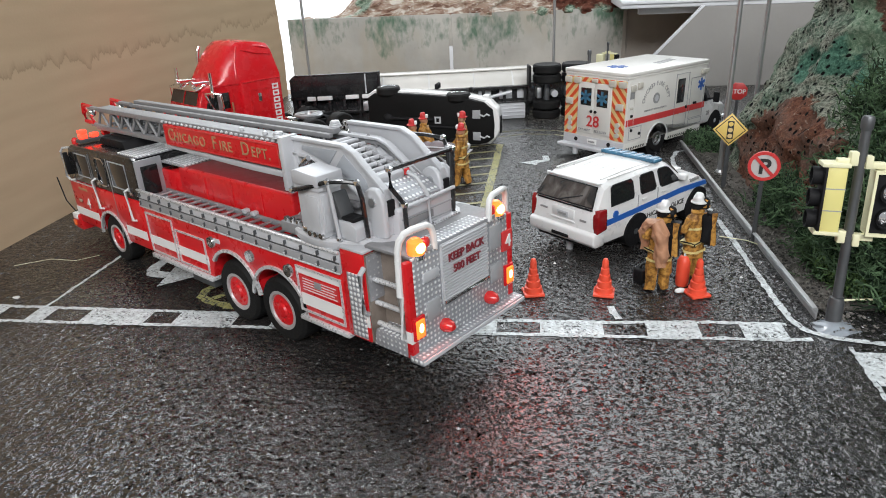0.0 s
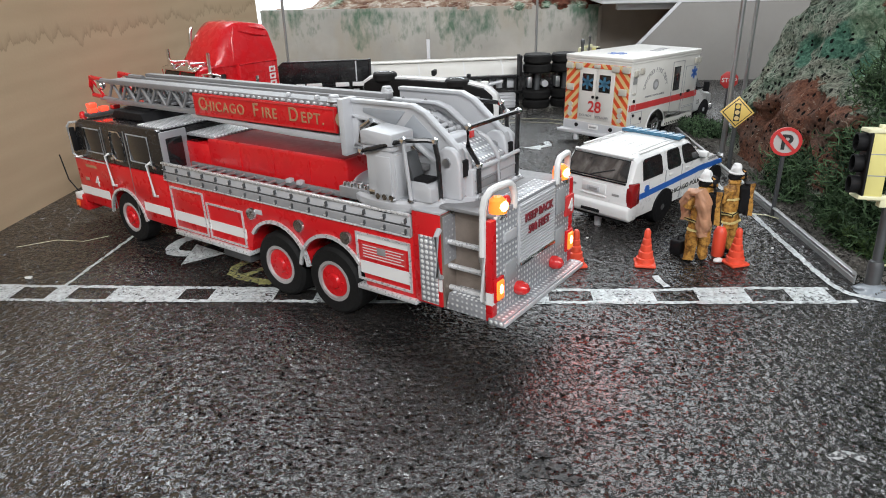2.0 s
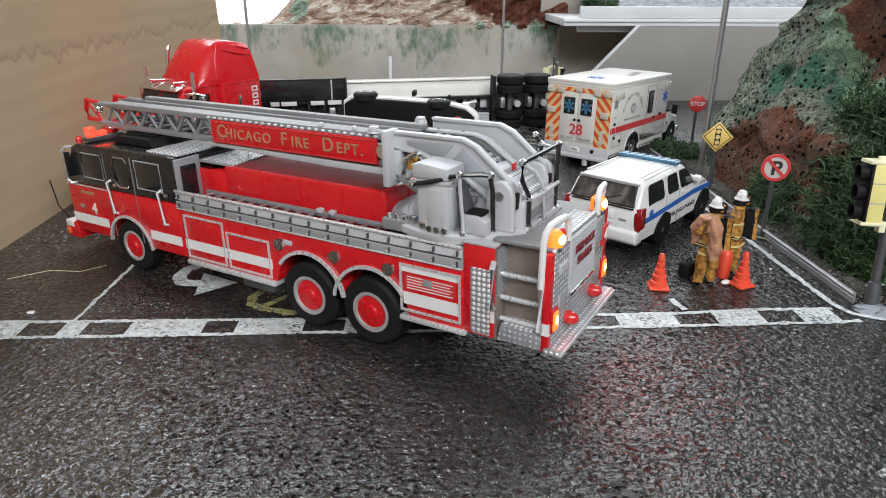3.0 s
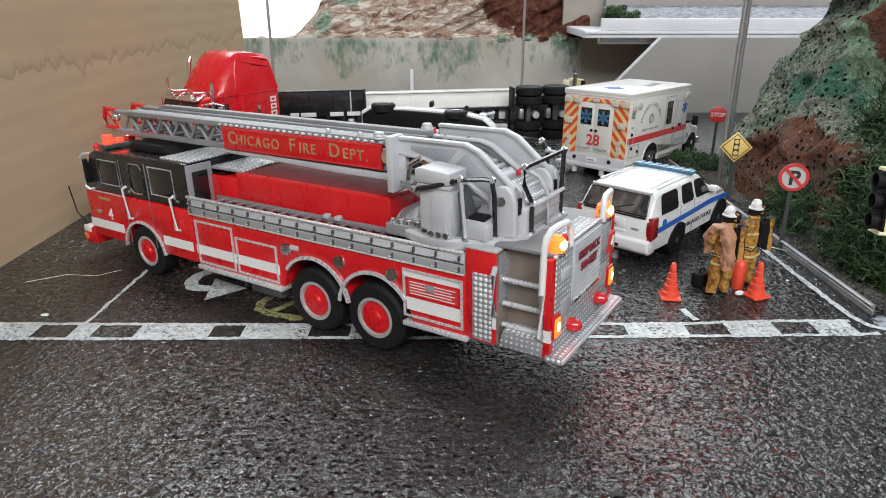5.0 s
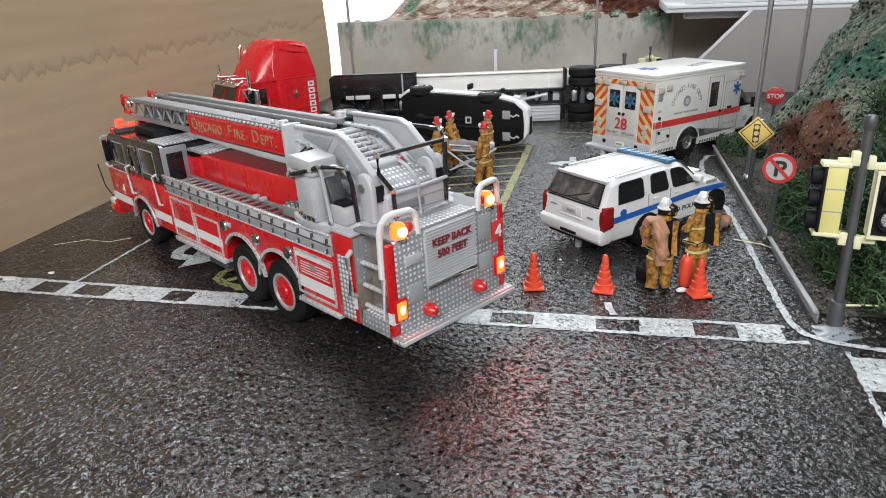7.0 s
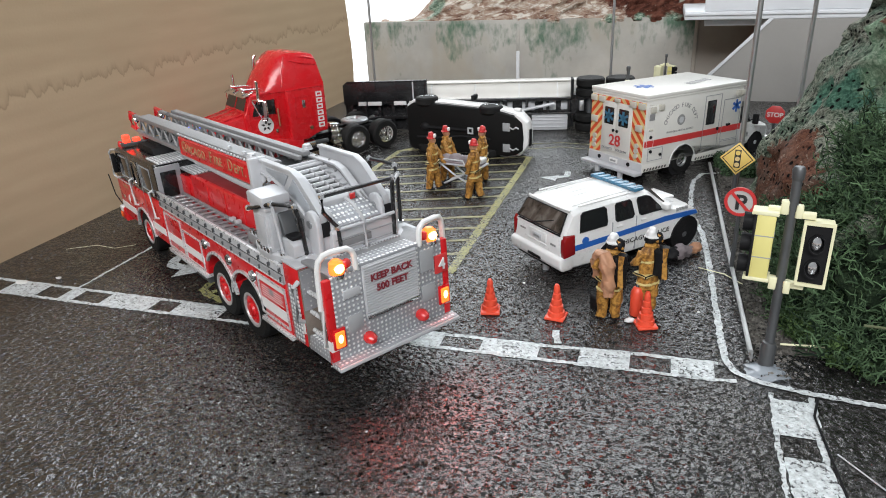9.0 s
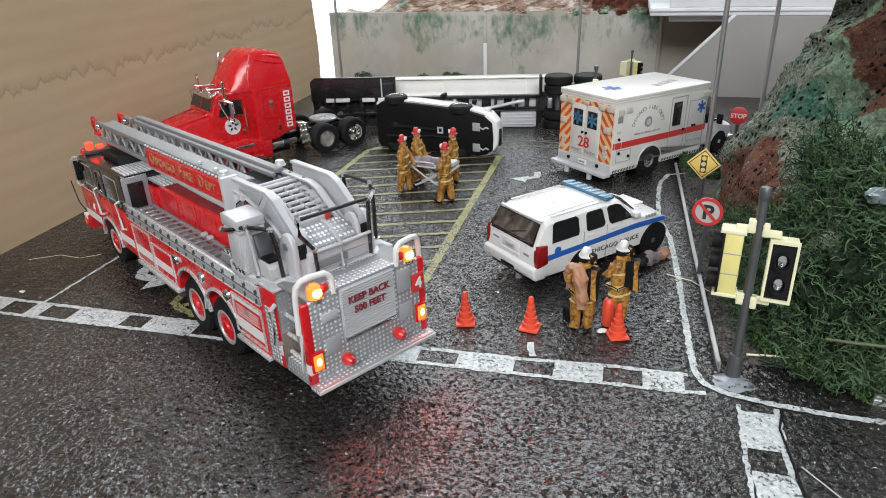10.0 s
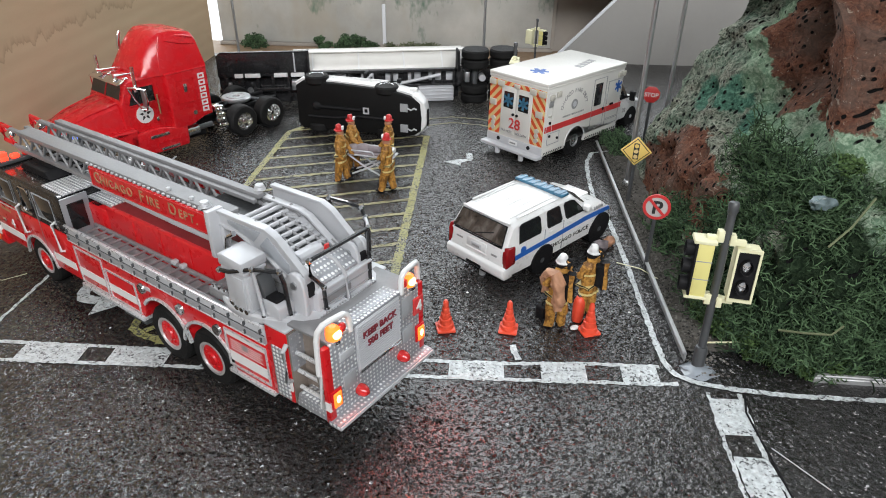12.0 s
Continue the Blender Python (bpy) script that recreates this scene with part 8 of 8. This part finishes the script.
figurine(-31.0, 20.4, 118, 2, "ochre firefighter figurine with tan hose roll, white helmet", 0.7, ((2.4, 3.4, 17.5), (3.0, -1.8, 15.5)), 3, True)
figurine(-20.6, 27.0, 140, 2, "ochre firefighter figurine with black air pack, white helmet", 0.6, ((3.0, 2.2, 16.0), (3.4, -2.4, 15.0)), 3)
figurine(-121.4, 128.0, -2, 1, "ochre firefighter figurine in red helmet carrying a stretcher", 1.6, ((3.8, 2.6, 12.8), (0.6, -3.4, 13.0)))
figurine(-98.8, 118.8, 172, 1, "ochre firefighter figurine in red helmet guiding a stretcher", 2.0, ((1.0, 3.4, 13.0), (3.8, -2.4, 14.0)))
figurine(-118.6, 141.4, -8, 1, "ochre firefighter figurine in red helmet lifting a stretcher", 1.4, ((2.6, 3.0, 12.8), (4.2, -2.6, 13.6)))
figurine(-101.0, 143.0, 190, 1, "ochre firefighter figurine in red helmet beside a stretcher", 1.2, ((3.6, 2.6, 13.4), (2.4, -3.0, 12.6)))


def stretcher():
    t = thing("stretcher", -110.0, 133.6, -12, 0, "wheeled metal stretcher with a grey covered load", "stretcher")
    part("bed", box(B(), -10.5, 14.0, -4.0, 4.0, 11.6, 12.4, 0.3), LSILVER, t)
    part("mattress", box(B(), -10.0, 13.0, -3.6, 3.6, 12.3, 13.4, 0.5), GREYF, t)
    cover = B()
    for x, sx, sy, sz in ((-6.6, 3.0, 2.3, 2.0), (-2.0, 4.2, 2.9, 2.4), (3.4, 4.0, 2.3, 1.9), (8.0, 3.4, 1.9, 1.4)):
        blob(cover, (x, 0.2, 14.0), sx, sy, sz, 2, 0.2, int(x) + 20)
    part("covered_load", cover, GREYF, t, "grey cloth-covered load")
    part("pillow", box(B(), 9.6, 13.6, -2.8, 2.8, 13.2, 15.6, 0.8), WHITED, t)
    for s in (1, -1):
        part("leg", tube(B(), [(-8.5, s * 3.4, 11.8), (0, s * 3.4, 6.4), (9.5, s * 3.4, 1.8)], 0.45, 8), LSILVER, t)
        part("leg", tube(B(), [(11.0, s * 3.4, 11.8), (2, s * 3.4, 6.4), (-7.5, s * 3.4, 1.8)], 0.45, 8), LSILVER, t)
        for x in (-7.5, 9.5):
            part("castor", cyl(B(), (x, s * 3.0, 1.3), (x, s * 3.9, 1.3), 1.3, seg=16), MATT, t)
        part("side_rail", tube(B(), [(-9, s * 4.1, 12.4), (-8, s * 4.1, 14.4), (4, s * 4.1, 14.4), (5, s * 4.1, 12.4)], 0.35, 8), LSILVER, t)
    return t


stretcher()


def fallen_figure():
    """One casting: a crumpled body whose swellings run into one another."""
    bm = B()
    spine = [(-8.5, -3.4, 1.6), (-6.0, -2.4, 2.4), (-3.0, -1.0, 2.9), (0.0, 0.6, 2.2), (3.0, 2.2, 1.5), (5.2, 3.6, 1.9), (7.2, 4.8, 1.6)]
    rad = [1.0, 2.2, 2.7, 2.1, 1.5, 1.9, 0.8]
    pts, rr = [], []
    for (a, b), (r0, r1) in zip(zip(spine, spine[1:]), zip(rad, rad[1:])):
        for k in range(5):
            w = k / 5
            pts.append(Vector(a).lerp(Vector(b), w))
            rr.append(r0 + (r1 - r0) * w)
    tube(bm, pts, rr, 16)
    for v in bm.verts:
        v.co += Vector((noise.noise(v.co * 0.6), noise.noise(v.co * 0.6 + Vector((7, 0, 0))), noise.noise(v.co * 0.6 + Vector((0, 9, 0))))) * 0.9
        v.co.z = max(0.05, v.co.z)
    for f in bm.faces:
        x = f.calc_center_median().x + 0.8 * noise.noise(f.calc_center_median())
        f.material_index = 3 if x < -4.5 else (5 if x < 2.5 else 4)
    ob = mesh_object("lying_figurine", bm, FIGM, True)
    ob.matrix_world = pose(-8.0 * MM, 71.0 * MM, 0, 0, 0, 20)
    return tagged(ob, "dark brown figurine lying on the road beside the car", "figurine")


fallen_figure()


def bags():
    t = thing("equipment_bag", -34.0, 26.4, 40, 0, "black square equipment bag on the road", "bag")
    part("bag_body", box(B(), -2.8, 2.8, -2.0, 2.0, 0.05, 4.8, 0.8, 3), MATT, t)
    part("bag_handle", tube(B(), [(-1.4, 0, 4.6), (-1.2, 0, 5.8), (1.2, 0, 5.8), (1.4, 0, 4.6)], 0.3, 8), MATT, t)
    t = thing("air_bottle", -23.2, 24.6, 10, 0, "bright red air bottle standing between the figurines", "bottle")
    part("bottle_body", lathe(B(), [(1.7, 0.05), (1.9, 0.8), (1.9, 7.6), (1.2, 9.2), (0.6, 9.6)], (0, 0, 0), "z", 18), ORANGE, t)
    part("valve", cyl(B(), (0, 0, 9.4), (0, 0, 10.6), 0.7, seg=10), CHROME, t)
    t = thing("white_glove", -24.6, 19.4, 30, 0, "small white scrap on the road by the cone", "scrap")
    part("scrap_body", blob(B(), (0, 0, 0.7), 1.8, 1.0, 0.7, 2, 0.3, 5), WHITED, t)


bags()

# ---- greenery and litter ----


def hill_foot(s):
    """A point and outward direction along the hill's foot; s in mm from the side street round to the road."""
    L0, L1 = 90.0, 47.0
    if s < L0:
        return Vector((140 - s, 4, 0)), Vector((0, -1, 0))
    if s < L0 + L1:
        a = (s - L0) / L1 * math.pi / 2
        return Vector((50 - 31 * math.sin(a), 35 - 31 * math.cos(a), 0)), Vector((-math.sin(a), -math.cos(a), 0))
    return Vector((19.0, 35 + (s - L0 - L1), 0)), Vector((-1, 0, 0))


def wiry_moss():
    """Branching strands that stand out from the foot of the hillside."""
    rnd = random.Random(77)
    verts, faces = [], []

    def strand(p, d, length, r, segs):
        pts = [p]
        for _ in range(segs):
            d = (d + Vector((rnd.uniform(-1, 1), rnd.uniform(-1, 1), rnd.uniform(-0.8, 1))) * 1.0).normalized()
            pts.append(pts[-1] + d * (length / segs))
        base = len(verts)
        for i, q in enumerate(pts):
            k = r * (1.0 - 0.55 * i / segs)
            e = d.orthogonal().normalized()
            f = d.cross(e)
            for c in range(3):
                a = 2.094 * c
                verts.append(tuple((q + e * k * math.cos(a) + f * k * math.sin(a)) * MM))
        for i in range(segs):
            for c in range(3):
                a, b = base + i * 3 + c, base + i * 3 + (c + 1) % 3
                faces.append((a, b, b + 3, a + 3))
        return pts, d
    for _ in range(6200):
        z = rnd.uniform(0, 1) ** 1.1 * 50
        s = rnd.uniform(14, 153 + 0.55 * z)
        if rnd.random() < 0.05:
            s, z = rnd.uniform(172, 196), rnd.uniform(0, 13)
        p, n = hill_foot(s)
        p = p - n * (z * 0.50 + rnd.uniform(-2.0, 5.0) - 2.0) + Vector((0, 0, z))
        d = (n * rnd.uniform(0.2, 1.0) + Vector((rnd.uniform(-1, 1), rnd.uniform(-1, 1), rnd.uniform(-0.3, 1.0)))).normalized()
        pts, d1 = strand(p, d, rnd.uniform(7, 14), rnd.uniform(0.22, 0.42), 7)
        for q in (pts[1], pts[2], pts[3], pts[5], pts[6]):
            strand(q, (d1 + Vector((rnd.uniform(-1, 1), rnd.uniform(-1, 1), rnd.uniform(-1, 1)))).normalized(), rnd.uniform(2.2, 5.5), 0.26, 3)
    me = bpy.data.meshes.new("wiry_moss")
    me.from_pydata(verts, [], faces)
    me.materials.append(GREENW)
    return tagged(new("wiry_moss", me), "dark green wiry moss covering the foot of the hillside", "moss", kind="stuff")


wiry_moss()


def leaf_cloud(name, centres, count, size, mat, label, seed, category="bush", low=0.4):
    """Many small leaves gathered round centres (x, y, z, rx, ry, rz)."""
    rnd = random.Random(seed)
    verts, faces = [], []
    for _ in range(count):
        x, y, z, rx, ry, rz = rnd.choice(centres)
        d = Vector((rnd.gauss(0, 1), rnd.gauss(0, 1), rnd.gauss(0, 1))).normalized() * rnd.uniform(0.45, 1.0)
        p = Vector((x + d.x * rx, y + d.y * ry, max(low, z + d.z * rz)))
        e = Vector((rnd.gauss(0, 1), rnd.gauss(0, 1), rnd.gauss(0, 1))).normalized()
        f = e.orthogonal().normalized()
        w = size * rnd.uniform(0.6, 1.3)
        b = len(verts)
        for q in (p - e * w, p + f * w * 0.55 + e * w * 0.1, p + e * w, p - f * w * 0.55 + e * w * 0.1):
            verts.append(tuple(q * MM))
        faces.append((b, b + 1, b + 2, b + 3))
    me = bpy.data.meshes.new(name)
    me.from_pydata(verts, [], faces)
    me.materials.append(mat)
    return tagged(new(name, me), label, category, kind="stuff")


def moss_beds():
    rnd = random.Random(5)
    low = []
    for _ in range(150):
        s = rnd.uniform(10, 150)
        p, n = hill_foot(s)
        q = p - n * rnd.uniform(-3.5, 5)
        low.append((q.x, q.y, rnd.uniform(0.5, 7.0), 3.4, 3.4, 2.6))
    leaf_cloud("clumped_moss", low, 38000, 0.5, GREENL, "fine light green clumped moss on the verge", 11, "moss")
    fill = []
    for _ in range(320):
        z = rnd.uniform(0, 44)
        s = rnd.uniform(14, 150 + 0.5 * z)
        p, n = hill_foot(s)
        q = p - n * (z * 0.5 + 5)
        fill.append((q.x, q.y, z, 4.5, 4.5, 4.0))
    leaf_cloud("under_moss", fill, 42000, 0.6, GREENW, "dark green moss packed under the strands", 12, "moss")
    tuft = [(52 + rnd.uniform(-6, 6), 34 + rnd.uniform(-6, 6), 50 + rnd.uniform(-5, 6), 3, 3, 3) for _ in range(16)]
    leaf_cloud("moss_tuft", tuft, 3500, 0.6, GREENL, "bright green moss tuft on the slope", 13, "moss")
    back = [(16 + rnd.uniform(-6, 9), 176 + rnd.uniform(-10, 16), rnd.uniform(0, 7), 3.6, 3.6, 3.0) for _ in range(34)]
    leaf_cloud("low_bush", back, 7000, 0.65, GREENW, "dark low bush behind the sign", 14)


moss_beds()


def bushes():
    rnd = random.Random(9)
    for x, y, w, h, n, mat, label in ((-177, 424, 27, 17, 5200, GREENW, "dark green low bush at the wall's foot"), (-255, 424, 9, 13, 2000, GREENW, "small dark green bush at the wall's foot"), (-118, 426, 22, 6, 1600, GREYM, "brownish low scrub at the wall's foot")):
        cs = []
        for _ in range(30):
            u = rnd.uniform(-1, 1)
            cs.append((x + u * w, y + rnd.uniform(-4, 4), -10.5 + rnd.uniform(0, h * 0.8) * (1 - 0.6 * abs(u)), 4.0, 3.5, 3.0))
        leaf_cloud("bush", cs, n, 0.9, mat, label, int(1000 + x), low=-12.2)
    cs = [(18 + rnd.uniform(-10, 14), 374 + rnd.uniform(-2, 4), 69 + rnd.uniform(-2, 7), 4, 3, 3.4) for _ in range(16)]
    leaf_cloud("bush", cs, 3200, 0.9, GREENW, "dark green bush on the bridge deck", 21)


bushes()


def slope_patch(name, x, y, z, sx, sy, sz, mat, label, category, seed):
    return tagged(mesh_object(name, blob(B(), (x, y, z), sx, sy, sz, 3, 0.5, seed), mat, True), label, category)


slope_patch("plastic_scrap", 40, 19, 48.5, 3.4, 1.6, 2.2, plain("pale_plastic_film", (0.17, 0.23, 0.24), 0.2, vary=0.5, grain=1.0), "pale crumpled plastic scrap caught in the moss", "scrap", 3)


for lx, lr in ((-112, 5), (-66, 6), (-58, 4), (-44, 5), (-30, 6), (-12, 5)):
    slope_patch("plaster_lump", lx, 437.5, 49.5, lr, 3.2, lr * 0.55, ROCKB, "green and pale plaster lump on the wall's head", "lump", 7 + lr + abs(lx) % 5)


def litter():
    def fibre(name, pts, r, mat, label):
        return tagged(mesh_object(name, tube(B(), pts, r, 6), mat, True), label, "fibre")
    fibre("straw", [(15.0, 12.6, 2.2), (20, 12.8, 2.4), (26.5, 13.0, 2.6)], 0.30, CREAM, "thin pale straw on the verge")
    fibre("hair_fibre", [(21.2, -28.6, 0.3), (25, -34, 0.5), (30.8, -41.5, 0.3)], 0.16, LSILVER, "thin pale fibre on the wet road")
    fibre("hair_fibre", [(20.8, -8.4, 0.35), (18.8, -16, 0.4), (19.6, -30, 0.4), (20.6, -46, 0.35)], 0.30, MATT, "thin black wire along the crossing")
    fibre("hair_fibre", [(-4, 62, 0.4), (4, 58, 0.6), (9, 51, 0.8)], 0.16, CREAM, "thin pale fibre on the road edge")
    fibre("hair_fibre", [(-246, 28, 0.3), (-236, 34, 0.4), (-226, 33, 0.4), (-220, 38, 0.3)], 0.09, CREAM, "thin pale fibre near the cardboard")
    fibre("twig", [(30, 2, 16), (36, 0, 16.8), (43, -1.5, 17.6), (47, 1, 19)], 0.34, GREYM, "thin bent twig sticking out of moss")
    fibre("twig", [(40, 9, 40), (45, 10, 46), (51, 14, 53)], 0.34, GREYM, "thin bent twig sticking out of moss")
    for k, (x, y, r) in enumerate(((-226.9, 5.6, 1.3), (-238.0, -0.4, 2.6), (-60, 38, 0.4), (-5, 30, 0.45))):
        tagged(mesh_object("white_chip", blob(B(), (x, y, 0.15), r, r * 0.6, 0.35, 2, 0.5, k), WHITED, True), "tiny white paint chip on the road", "chip")
    bm = B()
    for k, (x, y, r) in enumerate(((-81.5, -70.5, 4.2), (-85.6, -71.4, 2.2), (-77.6, -73.0, 2.0), (-82.2, -66.6, 1.6))):
        vs = [bm.verts.new((x + r * (1 + 0.35 * noise.noise(Vector((a, k, r)))) * math.cos(a), y + 0.6 * r * (1 + 0.35 * noise.noise(Vector((a, k + 3, r)))) * math.sin(a), 0.10 + 0.01 * k)) for a in [2 * math.pi * i / 22 for i in range(22)]]
        bm.faces.new(vs)
    tagged(mesh_object("oil_stain", bm, STAIN), "small black oil stain on the asphalt", "stain", kind="structure")
    marking("paint_smear", [([(-32, -65.5), (-28, -64.4), (-25.5, -66)], 1.8)], ROADF, "faint white paint smear on the road", 55)


litter()
